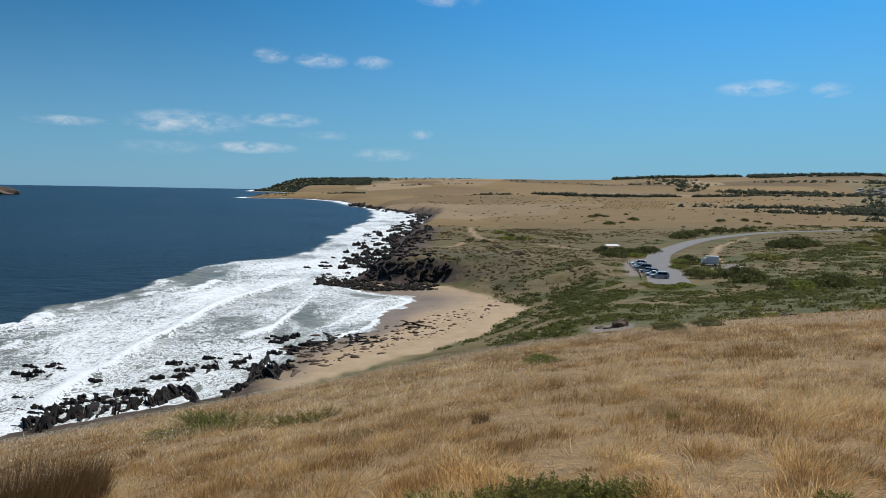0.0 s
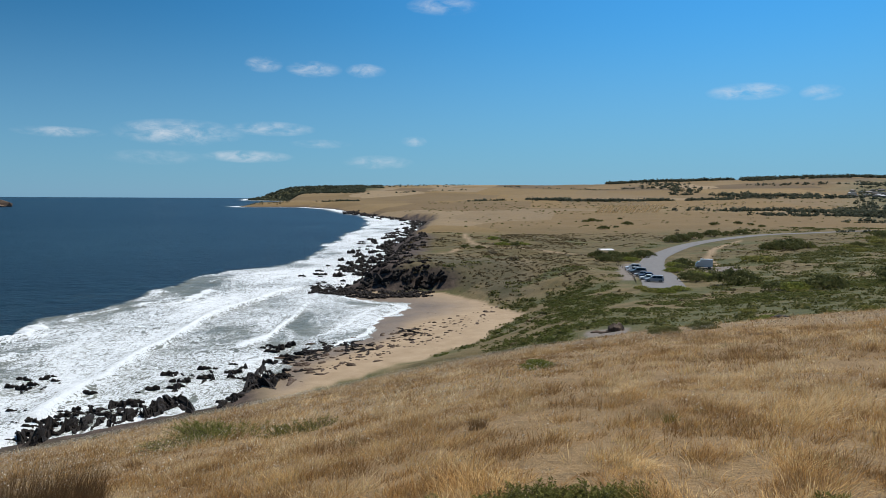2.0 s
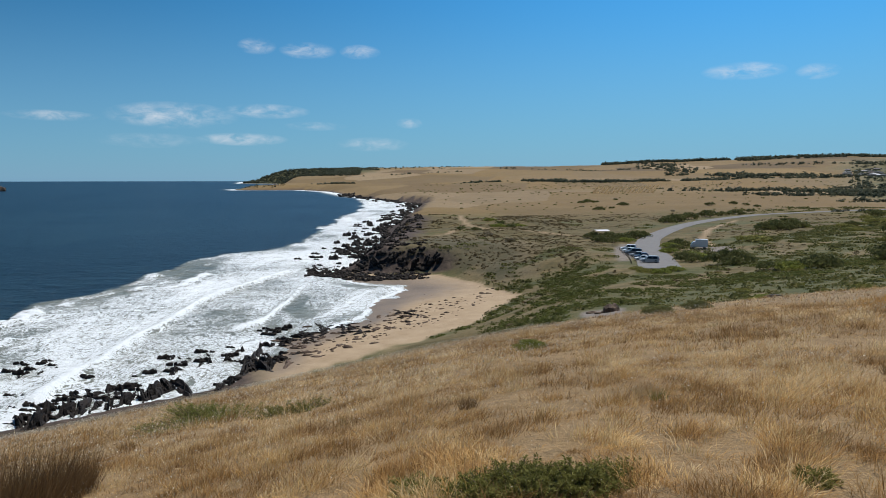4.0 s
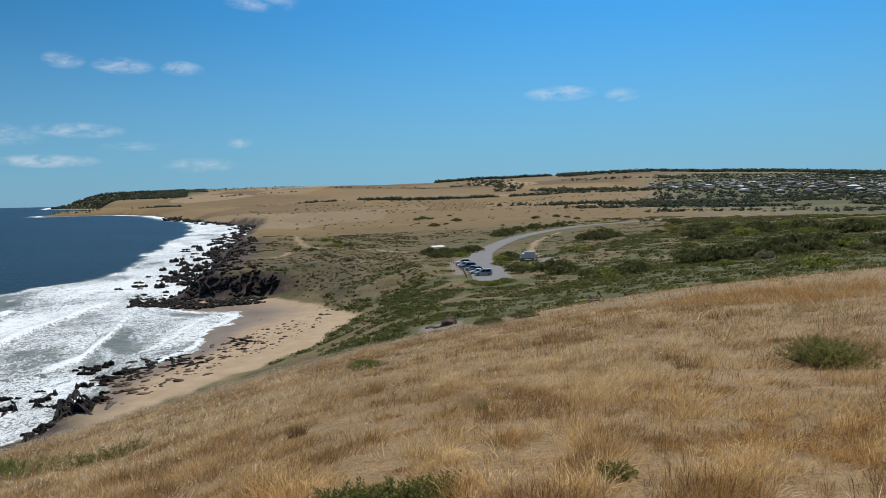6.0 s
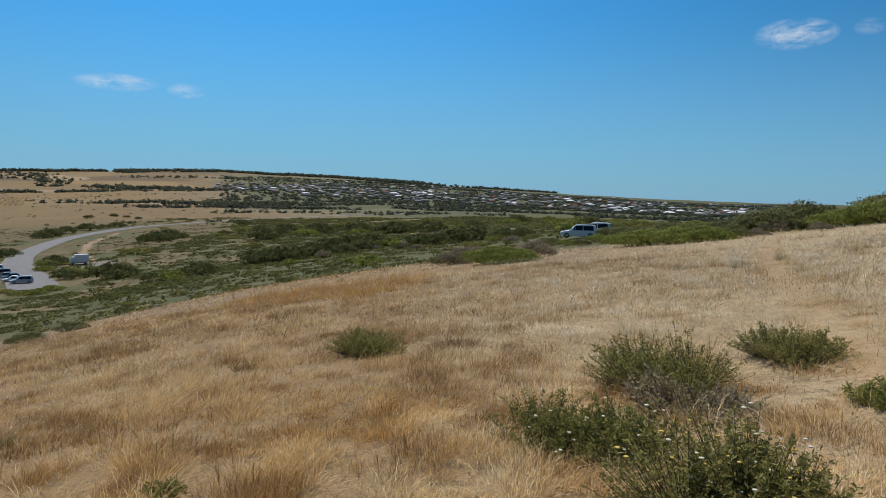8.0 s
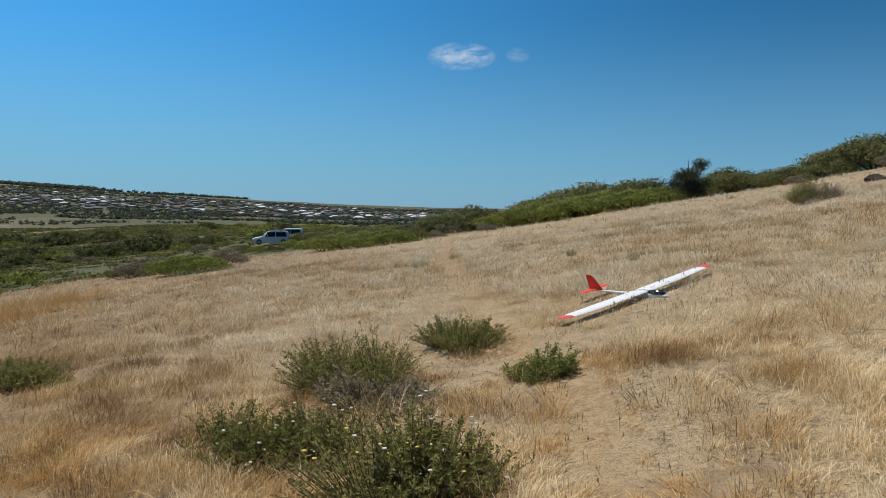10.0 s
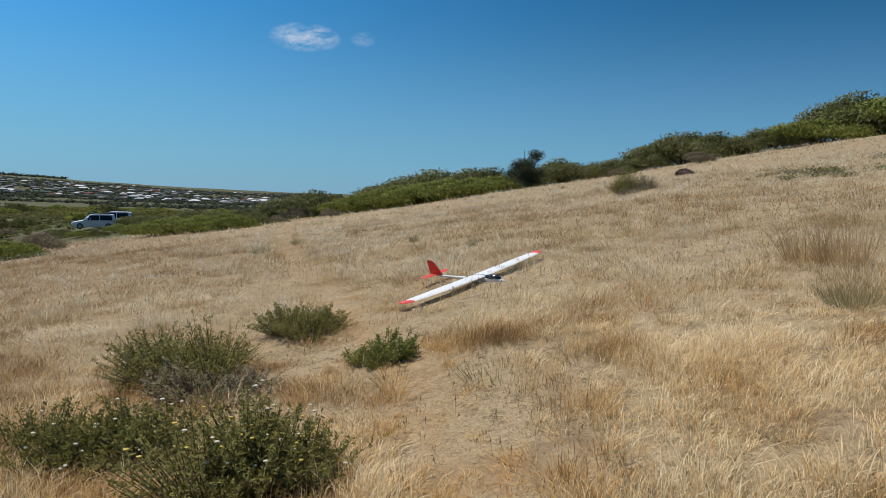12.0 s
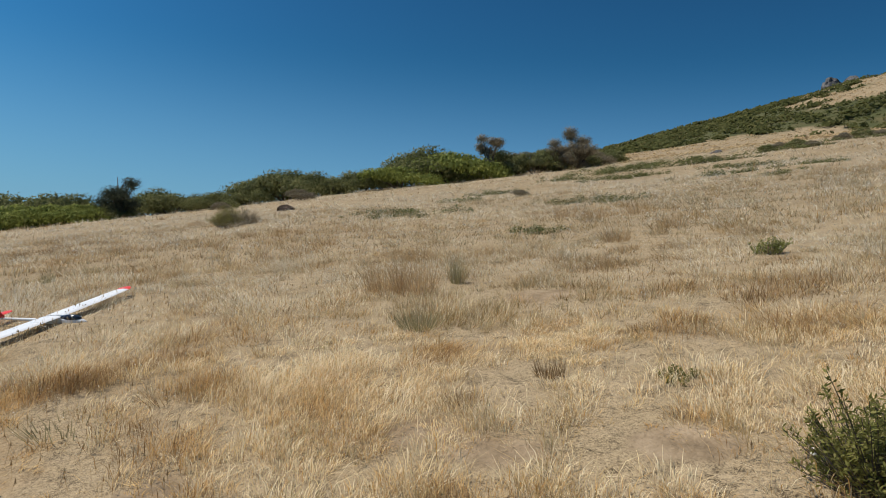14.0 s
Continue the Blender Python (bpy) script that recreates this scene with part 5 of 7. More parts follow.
# az, r, half width, half depth, turn
GREEN_BELTS = ((21.5, 150, 15, 5.5, 6), (26.0, 157, 11, 6, 4), (28.5, 182, 17, 8, 4), (33.5, 176, 13, 8, 0), (10.4, 182, 3.5, 16, 12), (11.8, 194, 2.5, 9, 15), (8.3, 117, 7, 5, 0), (6.4, 118, 5, 4, 0),
               (16.0, 180, 11, 4, 0), (18.4, 194, 6, 5, 0), (21.5, 207, 7, 7, 0), (38.0, 181, 13, 10, 0), (41.5, 188, 12, 8, 0), (13.0, 160, 6, 9, 20), (11.0, 140, 6, 9, 20), (14.2, 122, 9, 4, 8), (16.8, 140, 10, 3.5, 8), (12.0, 112, 7, 3.5, 5), (19.4, 163, 9, 3, 6), (37.0, 290, 18, 18, 0), (44.0, 240, 16, 12, 0))


def bank_scrub(n):
    """Thick green scrub on the bank over the cove."""
    x, y, az, r = scatter(n, -1, 46, 58, 235)
    belts = np.max([patch(x, y, *b) for b in GREEN_BELTS], 0)
    keep = (is_beach(x, y) < 0.02) & (inland(x, y) > 12) & clear_of_road(x, y) & ((belts > 0.4) | (az < 15) & (r < 185) & (thicket(x, y) > 0.5) & (rng.random(n) < 0.4)) & ~((np.abs(az - 13.8) < 2.4) & (np.abs(r - 109) < 9))
    x, y, az = x[keep], y[keep], az[keep]
    m = len(x)
    rad = rng.uniform(0.7, 1.9, m)
    return clump_stuff("bank_scrub", x, y, height(x, y) - 0.1, rad, rad * 0.2, 30, 0.18, MAT_GREEN_DARK, "thick green scrub on the bank above the beach", seed=6)


bank_scrub(17000)


def cliff_scrub(n):
    x, y, az, r = scatter(n, -3, 12, 196, 400)
    keep = (inland(x, y) > 12) & (fractal(x, y, 14, 79) > np.where(behind_cove(x, y) < 34, 0.42, 0.56)) & (behind_cove(x, y) > 2) & (is_beach(x, y) < 0.05) & (path_mask(x, y, TRACKS[0], 2) < 0.1)
    x, y = x[keep], y[keep]
    m = len(x)
    rad = rng.uniform(0.3, 1.0, m)
    return clump_stuff("cliff_scrub", x, y, height(x, y) - 0.1, rad, rad * 0.5, 16, 0.34, MAT_BROWN_SCRUB, "brown and olive scrub scattered over the cliff top", seed=8)


cliff_scrub(6000)


def turf_scrub(n):
    """Low brown growth thinly spread over the open turf of the valley."""
    x, y, az, r = scatter(n, 4, 60, 95, 420)
    keep = (thicket(x, y) < 0.5) & (is_beach(x, y) < 0.02) & (inland(x, y) > 14) & clear_of_road(x, y) & (fractal(x, y, 13, 84) > 0.47) & ~((np.abs(az - 13.8) < 2.2) & (np.abs(r - 109) < 8))
    x, y = x[keep], y[keep]
    m = len(x)
    rad = rng.uniform(0.25, 1.0, m)
    return clump_stuff("turf_scrub", x, y, height(x, y) - 0.06, rad, rad * 0.3, 10, 0.4, MAT_BROWN_SCRUB, "thin brown heath on the open turf", seed=14)


turf_scrub(15000)


def field_bushes(n):
    x, y, az, r = scatter(n, -3, 32, 290, 1500)
    keep = (inland(x, y) > 18) & (fractal(x, y, 90, 83) > 0.46) & clear_of_road(x, y)
    x, y, r = x[keep], y[keep], r[keep]
    m = len(x)
    rad = rng.uniform(0.4, 1.1, m) * (0.8 + r / 700)
    return clump_stuff("field_bushes", x, y, height(x, y) - 0.1, rad, rad * 0.6, 14, 0.4, MAT_DULL, "small dull bushes dotted over the dry fields", seed=10)


field_bushes(1100)

# the thicket on the rise, and the scrub along the ridge
MOUND_SHRUBS = (
    (1, 79.0, 50, 0.8), (0, 80.4, 52, 0.9), (1, 81.6, 49, 0.75), (1, 82.8, 51, 0.85), (1, 84.2, 47, 0.75), (0, 82.2, 56, 1.1), (0, 84.0, 56, 1.15), (1, 85.6, 48, 0.78), (1, 87.0, 47, 0.75),
    (0, 85.8, 55, 1.15), (0, 87.6, 54, 1.1), (1, 88.4, 46, 0.68), (1, 89.8, 46, 0.62), (0, 89.4, 52, 1.0), (1, 91.0, 46, 0.55), (0, 91.0, 52, 0.9), (0, 78.6, 57, 0.75), (2, 77.6, 60, 0.8), (0, 75.0, 82, 2.3), (0, 73.8, 84, 2.0), (4, 74.4, 80, 1.6), (0, 72.6, 86, 1.5),
    (3, 86.6, 60, 0.95), (3, 83.0, 61, 0.9), (3, 81.0, 60, 0.75), (3, 76.2, 85, 1.4),
    (0, 94.3, 50, 0.8), (0, 95.2, 52, 0.9), (0, 96.4, 50, 0.95), (0, 97.4, 53, 0.8), (2, 99.7, 41, 0.75), (4, 100.2, 39, 0.45), (2, 102.4, 46, 1.0), (0, 103.6, 48, 1.05), (0, 105.2, 47, 1.15), (0, 106.6, 50, 1.1), (0, 108.0, 49, 0.95), (4, 106.2, 42, 0.6),
    (0, 109.6, 52, 0.95), (2, 111.2, 51, 1.1), (4, 112.6, 52, 1.1), (1, 114.2, 50, 1.0), (0, 115.8, 53, 1.35), (0, 117.2, 55, 1.55), (1, 118.6, 54, 1.4), (4, 120.6, 58, 1.3), (2, 122.0, 57, 1.4), (4, 123.6, 59, 1.7), (2, 125.2, 58, 1.5),
    (4, 126.8, 60, 1.6), (2, 128.2, 62, 1.4), (4, 129.8, 63, 1.2), (2, 131.2, 66, 1.0), (5, 115.3, 19.2, 0.26), (5, 113.6, 20.4, 0.2), (5, 125.2, 13.3, 0.13), (5, 119.2, 24, 0.2), (5, 122.0, 27, 0.24), (4, 124.0, 24, 0.25), (5, 128.0, 34, 0.3), 
    (0, 92.3, 45.6, 0.42), (0, 93.3, 46.4, 0.46), (2, 98.4, 47, 0.6), (0, 98.9, 48, 0.62), (0, 100.6, 47, 0.6), (2, 101.4, 46, 0.6), (5, 140.3, 31, 0.3), (5, 131.0, 38, 0.5), (5, 133.0, 30, 0.3), (5, 134.0, 42, 0.6), (5, 128.6, 20, 0.2), (5, 132.5, 19, 0.2), (5, 131.5, 30, 0.3), (5, 140.0, 27, 0.3), (5, 143.6, 45, 0.5), (5, 148.9, 52, 0.5), (2, 142.4, 46, 0.36), (4, 143.4, 47, 0.4), (2, 144.6, 46, 0.42), (4, 145.5, 45, 0.32), (4, 147.4, 53, 0.42), (2, 148.6, 54, 0.46), (4, 149.9, 53, 0.44), (2, 137.6, 40, 0.3), (4, 138.9, 39, 0.3), (5, 138.2, 37, 0.55), (5, 141.6, 30, 0.18), (5, 143.1, 23.6, 0.16), (5, 145.5, 27, 0.24),
)
low_patches = []
for i, (kind, az, r, sc) in enumerate(MOUND_SHRUBS):
    if kind == 5:
        low_patches.append((az, r, sc))
        continue
    plant(kind, az, r, sc * ((1.4 if 81.4 < az < 92 else 0.95 if az < 82 and r > 70 else 1.1 if 78.2 < az < 82 else 0.8 if az < 82 else 1.18) if r > 40 else 1.0), 51 * i)


def low_scrub():
    """Ragged knee-high patches of scrub on the open slope."""
    xs, ys, rads = [], [], []
    for az, r, sc in low_patches:
        m = int(14 + 60 * sc)
        a, q = rng.normal(0, 2.4 * sc + 0.05, m), rng.normal(0, 1.3 * sc + 0.05, m)
        x, y = plan(az, r)
        ca, sa = math.cos(radians(az)), math.sin(radians(az))
        xs.append(x + a * ca + q * sa), ys.append(y - a * sa + q * ca), rads.append(rng.uniform(0.25, 0.75, m) * (0.2 + sc))
    x, y, rad = np.concatenate(xs), np.concatenate(ys), np.concatenate(rads)
    return clump_stuff("low_scrub", x, y, height(x, y) - 0.03, rad, rad * rng.uniform(0.5, 1.0, len(x)), 60, 0.12, MAT_HEATH, "ragged low olive scrub on the dry slope", seed=16)


low_scrub()


def hill_grass(n):
    """Pale grass clumps in the openings of the hillside scrub."""
    x, y, az, r = scatter(n, 122, 158, 66, 215)
    keep = hill_cover(x, y) < 0.53
    x, y = x[keep], y[keep]
    rad = rng.uniform(0.2, 0.7, len(x))
    return clump_stuff("hill_grass", x, y, height(x, y) - 0.08, rad, rad * 0.6, 12, 0.3, MAT_TUSSOCK, "pale dry grass in the openings of the hillside", "grass", 17)


def hill_scrub(n):
    x, y, az, r = scatter(n, 126, 160, 70, 330)
    keep = (hill_cover(x, y) > 0.515) & (rng.random(n) < 0.1 + smooth(r, 95, 130))
    x, y = x[keep], y[keep]
    m = len(x)
    rad = rng.uniform(0.6, 2.3, m)
    return clump_stuff("hill_scrub", x, y, height(x, y) - 0.1, rad, rad * 0.5, 20, 0.27, MAT_DULL, "dark scrub over the upper hillside", seed=9)


hill_scrub(9000)
hill_grass(7000)


def tree(az, r, tall, spread, mat, label, seed, bare=0):
    """A small wind-bent tree: forked trunk, limbs and an uneven crown."""
    g = random.Random(seed)
    ob = thing("tree", label, "tree", "small trees on the ridge")
    bm = bmesh.new()
    fork = Vector((0.06 * tall, 0.03 * tall, 0.18 * tall))
    limb(bm, Vector((0, 0, -0.2)), fork, 0.05 * tall, 0.035 * tall, g, 7)
    part("trunk", bm, MAT_BARK, ob)
    tips = []
    for i in range(6 + bare):
        a = math.tau * i / 6 + g.uniform(-0.4, 0.4)
        tip = fork + Vector((math.cos(a) * spread * 0.55, math.sin(a) * spread * 0.55, tall * g.uniform(0.12, 0.55 if i < 6 else 0.75)))
        if i >= 6:
            tip.x -= spread * 0.5
        bm = bmesh.new()
        limb(bm, fork - Vector((0, 0, 0.08 * tall * g.random())), tip, 0.02 * tall, 0.005 * tall, g)
        part("limb", bm, MAT_BARK, ob)
        tips.append(tip)
    q = np.random.default_rng(seed)
    c = np.array([tuple(t) for t in tips[:6]] + [tuple(fork + Vector((0, 0, 0.35 * tall))), tuple(fork), tuple(fork + Vector((0, 0, 0.15 * tall)))])
    n = 8000
    k = q.integers(0, len(c), n)
    d = q.normal(size=(n, 3))
    d /= np.linalg.norm(d, axis=1)[:, None]
    p = c[k] + d * (spread * 0.46 * q.uniform(0.2, 1.05, n))[:, None] * np.array([1, 1, 0.75])
    v, f = leaf_tris(p, d, 0.034 * spread + 0.015, q)
    part("crown", mesh_from("crown", v, f, mat), None, ob)
    return stand(ob, az, r, g.uniform(0, 360), 1, 0.1)


tree(92.9, 46, 3.1, 1.4, MAT_WOODS, "dark small tree with bare twigs to one side", 21, bare=5)
tree(121.4, 55, 4.3, 1.25, MAT_GREY, "brown half-dead tree with a tufted crown", 22)
tree(122.8, 57, 3.0, 2.0, MAT_HEATH, "dark small tree in the ridge scrub", 23)
tree(127.2, 58, 3.0, 1.5, MAT_GREY, "brown half-dead tree with a broad crown", 24)
tree(128.4, 59, 4.3, 1.7, MAT_GREY, "grey-brown tree leaning with the wind", 25)


def windrows():
    """Rows of raked hay across the mown field."""
    xs, ys = [], []
    for i in range(16):
        t = np.linspace(0, 1, 90)
        az, r = 12.9 + 0.3 * i + 0.5 * t, 860 + 440 * t
        xs.append(r * np.sin(np.radians(az))), ys.append(r * np.cos(np.radians(az)))
    x, y = np.concatenate(xs), np.concatenate(ys)
    rad = rng.uniform(1.2, 2.2, len(x))
    return clump_stuff("hay_windrows", x, y, height(x, y) - 0.1, rad, rad * 0.4, 6, 0.8, MAT_TUSSOCK, "rows of raked pale hay in the mown field", "hay", 15)


windrows()


# ---------------------------------------------------------------- woods and hedges far off
def woods():
    xs, ys, rs = [], [], []

    def belt(n, az0, az1, r0, r1, size, gaps=0.0, seed=0):
        x, y, az, r = scatter(n, az0, az1, r0, r1)
        keep = fractal(x, y, 130, 90 + seed) > gaps
        xs.append(x[keep]), ys.append(y[keep]), rs.append(np.full(keep.sum(), size) * rng.uniform(0.6, 1.35, keep.sum()))

    def hedge(n, az0, r0, az1, r1, width, size):
        t = rng.random(n)
        p0, p1 = np.array(plan(az0, r0)), np.array(plan(az1, r1))
        p = p0 + (p1 - p0) * t[:, None] + rng.normal(0, width, (n, 2))
        keep = value_noise(p[:, 0], p[:, 1], 55, 120) > 0.3
        xs.append(p[keep, 0]), ys.append(p[keep, 1]), rs.append(size * rng.uniform(0.5, 1.5, keep.sum()))
    belt(900, 13.6, 23, 3150, 3420, 13, 0.36)                    # wooded skyline
    belt(2100, 23.5, 47, 3000, 3420, 13, 0.36, 1)
    belt(500, 45, 58, 3100, 3420, 12, 0.45, 2)
    belt(3800, -15.4, -6.0, 2400, 3420, 8, 0.12, 3)
    belt(500, -9.0, -4.5, 2700, 3420, 7, 0.42, 16)
    belt(160, -5.0, 3, 2900, 3420, 6, 0.55, 17)               # the far headland
    hedge(70, 2.5, 1500, 8, 1640, 8, 5)                          # hedges between the fields
    hedge(170, 7.6, 1600, 12.5, 1470, 14, 6)
    hedge(260, 12.5, 1470, 22, 1560, 14, 6)
    hedge(160, 17.2, 3100, 20.5, 1950, 40, 9)
    hedge(220, 20.5, 1950, 28, 1760, 45, 8)
    hedge(120, 22, 1600, 31, 1650, 20, 7)
    hedge(60, -9.3, 1770, -6.6, 1800, 12, 5)
    hedge(50, -6, 2300, 4, 2420, 10, 5)
    hedge(40, 5.5, 2700, 13, 2350, 12, 6)
    hedge(40, 12, 2400, 17, 2450, 10, 6)
    hedge(60, 24, 2500, 33, 2350, 25, 8)
    hedge(380, 22.5, 960, 36, 860, 30, 4.5)                      # dark belts before the town
    hedge(200, 26, 780, 40, 740, 18, 4)
    belt(2600, 30, 72, 600, 1150, 4.0, 0.44, 11)
    belt(900, 30, 72, 420, 640, 2.6, 0.5, 12)
    belt(6200, 31, 78, 1050, 2700, 6.0, 0.3, 13)                # gardens and streets of the town
    belt(260, 36, 58, 2350, 2700, 8, 0.5, 14)
    belt(60, -15.4, -12, 1720, 1780, 3, 0.4, 15)
    x, y, s = np.concatenate(xs), np.concatenate(ys), np.concatenate(rs)
    ok = inland(x, y) > 25
    x, y, s = x[ok], y[ok], s[ok]
    return clump_stuff("woods", x, y, height(x, y) - 0.3, s * 0.75, s * 0.85, 14, 0.44, MAT_WOODS, "dark belts of trees and hedges across the far country", "woods", 12)


woods()
# ---------------------------------------------------------------- rocks
def rock_mesh(name, seed, mat, long=1.0, jag=0.55, detail=3):
    """A jagged, layered boulder about one metre in radius."""
    g = random.Random(seed)
    bm = bmesh.new()
    bmesh.ops.create_icosphere(bm, subdivisions=detail, radius=1.0)
    off = Vector((g.uniform(0, 50), g.uniform(0, 50), g.uniform(0, 50)))
    for v in bm.verts:
        p = v.co.copy()
        ridge = 0.4 - abs(noise.noise(p * 2.0 + off)) + 0.5 * (0.35 - abs(noise.noise(p * 4.6 + off)))
        k = 1 + jag * (0.8 * noise.noise(p * 1.1 + off) + 1.1 * ridge - 0.25)
        lay = p.z * k + p.x * 0.5
        step = round(lay * 3.4) / 3.4 - p.x * 0.5
        v.co = Vector((p.x * k * long, p.y * k * 0.75, 0.7 * (p.z * k) + 0.3 * step))
    me = bpy.data.meshes.new(name)
    bm.to_mesh(me)
    bm.free()
    me.materials.append(mat)
    return me


def crag_mesh(name, seed, mat, blocks=15):
    """A jagged rock of tilted, broken slabs that all lean one way."""
    g = random.Random(seed)
    bm = bmesh.new()
    heart = bm.verts.new((0, 0, -0.7))
    for _ in range(blocks):
        q, a = math.sqrt(g.random()), g.uniform(0, math.tau)
        cx, cy = 1.15 * q * math.cos(a), 0.6 * q * math.sin(a)
        high = (1.25 - 0.85 * q) * g.uniform(0.55, 1.15)
        w, d, turn = g.uniform(0.22, 0.5), g.uniform(0.12, 0.28), g.gauss(0, 0.35)
        lean = Vector((g.gauss(0.28, 0.15), g.gauss(0.1, 0.12), 0)) * high
        ring = []
        for level, shrink in ((-0.5, 1.25), (high * g.uniform(0.4, 0.65), 1.0), (high, g.uniform(0.25, 0.7))):
            row = []
            for sx, sy in ((-1, -1), (1, -1), (1, 1), (-1, 1)):
                px, py = sx * w * shrink * g.uniform(0.7, 1.15), sy * d * shrink * g.uniform(0.7, 1.15)
                t = max(0.0, level / high)
                row.append(bm.verts.new((cx + px * math.cos(turn) - py * math.sin(turn) + lean.x * t, cy + px * math.sin(turn) + py * math.cos(turn) + lean.y * t,
                                         level + (g.uniform(-0.22, 0.12) * high if level > 0 else 0))))
            ring.append(row)
        for lo, hi in zip(ring[:-1], ring[1:]):
            for k in range(4):
                bm.faces.new((lo[k], lo[(k + 1) % 4], hi[(k + 1) % 4], hi[k]))
        bm.faces.new(ring[-1])
        for k in range(4):
            bm.faces.new((ring[0][(k + 1) % 4], ring[0][k], heart))
    bmesh.ops.triangulate(bm, faces=bm.faces)
    me = bpy.data.meshes.new(name)
    bm.to_mesh(me)
    bm.free()
    me.materials.append(mat)
    return me


DARK_ROCKS = [crag_mesh("rock", 40 + i, MAT_ROCK, 9 + 3 * (i % 4)) for i in range(8)]
BROWN_ROCKS = [rock_mesh("rock", 60 + i, MAT_BROWN_ROCK, 1 + 0.2 * (i % 3), 0.45, 2) for i in range(4)]
GRANITE = [rock_mesh("rock", 70 + i, MAT_GRANITE, 1.2, 0.3) for i in range(2)]
ROCK_LABEL = {0: "jagged dark rock in the white surf", 1: "dark rock lying on the beach sand", 2: "massive dark rock at the foot of the cliff", 3: "brown boulder on the sand"}


def put_rock(mesh, az, r, size, flat, turn, label, group, tilt=0.0, sink=0.25):
    x, y = plan(az, r)
    ob = tagged(new("rock", mesh), label, "rock", group)
    z = max(h1(x, y), 0.0) - sink * size * flat
    ob.matrix_basis = pose(x, y, z, tilt, 0, turn) @ Matrix.Diagonal((size * 1.3, size * 0.72, size * flat, 1))
    return ob


dice = random.Random(3)
REEF = "rocks of the reef below the slope"
placed = 0
while placed < 112:                                      # the reef: slabs that run out from the shore in broken lines
    az = dice.uniform(-31.5, -12.5)
    base = float(np.interp(az, (-31, -22, -17, -13.5), (103, 107, 110, 121)))
    out = dice.random() ** 1.25 * 34
    px, py = plan(az, base + out)
    if float(fractal(np.array([px * 0.5 + py * 0.35]), np.array([py - px * 0.7]), 7, 17)[0]) < 0.47 + out * 0.004:
        continue
    placed += 1
    put_rock(dice.choice(DARK_ROCKS), az, base + out - 2, dice.uniform(0.35, 1.5) * (1 - out / 60), dice.uniform(0.7, 1.5),
             dice.gauss(112, 18), ROCK_LABEL[0], REEF, dice.gauss(0, 22))
for az, r, size, flat in ((-30.3, 104, 1.9, 1.5), (-30.6, 101, 1.8, 1.2), (-27.2, 106, 2.6, 0.5), (-22.0, 109, 2.4, 0.8), (-21.2, 112, 2.2, 0.9), (-20.2, 108, 2.4, 0.7),
                          (-15.3, 122, 2.2, 0.5), (-14.6, 127, 2.2, 0.5), (-14.0, 118, 2.5, 0.5), (-15.6, 116, 2.6, 0.55), (-24.5, 106, 1.8, 0.9), (-31.4, 103, 1.4, 1.0)):
    put_rock(dice.choice(DARK_ROCKS), az, r, size, flat, dice.gauss(112, 14), ROCK_LABEL[0], REEF, dice.gauss(0, 15))
BEACH = "rocks strewn over the beach"
for i in range(46):                                      # the dark ledge at the near end of the sand
    az = dice.gauss(-10.2, 1.7)
    put_rock(dice.choice(DARK_ROCKS), az, 141 + dice.gauss(0, 4.5) + (az + 10) * 2.6, dice.uniform(0.4, 1.3), dice.uniform(0.35, 0.6), dice.uniform(0, 360), ROCK_LABEL[1], BEACH)
for i in range(26):
    put_rock(dice.choice(DARK_ROCKS), dice.gauss(-6.6, 0.7), dice.gauss(142, 3), dice.uniform(0.4, 1.1), dice.uniform(0.35, 0.6), dice.uniform(0, 360), ROCK_LABEL[1], BEACH)
for i in range(20):
    put_rock(dice.choice(DARK_ROCKS), dice.gauss(-2.2, 0.6), dice.gauss(158, 4), dice.uniform(0.35, 1.0), dice.uniform(0.4, 0.6), dice.uniform(0, 360), ROCK_LABEL[1], BEACH)
for i in range(76):
    az = dice.uniform(-13, 6) if i < 46 else dice.uniform(-13, -3)
    lo = float(np.interp(az, (-12, -5, 1, 6), (116, 128, 146, 185)))
    put_rock(dice.choice(BROWN_ROCKS), az, lo + abs(dice.gauss(0, 1)) * 13, dice.uniform(0.2, 0.95), dice.uniform(0.45, 0.75), dice.uniform(0, 360), ROCK_LABEL[3], BEACH)
POINT = "rocks of the point beyond the cove"
for i in range(66):                                      # the rocky point
    az = dice.uniform(-10.2, -1.2)
    r = float(np.interp(az, (-10, -6, -1), (228, 214, 214))) + abs(dice.gauss(0, 1)) * 12
    put_rock(dice.choice(DARK_ROCKS), az, r, dice.uniform(0.5, 1.25) * float(np.interp(az, (-10, -7), (0.6, 1))), dice.uniform(0.4, 0.8), dice.uniform(0, 360), ROCK_LABEL[2], POINT, dice.gauss(0, 10))
for az, r, size, flat in ((-4.8, 230, 2.6, 1.1), (-3.9, 228, 2.2, 1.3), (-3.1, 229, 2.4, 1.2), (-2.3, 228, 2.0, 1.5), (-1.5, 228, 2.4, 1.2), (-0.7, 227, 2.0, 1.4), (0.1, 226, 2.2, 1.1), (-5.6, 236, 2.6, 0.9), (-6.3, 244, 2.6, 0.8), (0.6, 225, 1.5, 1.1)):
    put_rock(dice.choice(DARK_ROCKS), az, r, size, flat, dice.uniform(0, 360), "dark crag standing out of the cliff", POINT, dice.gauss(0, 12), 0.5)


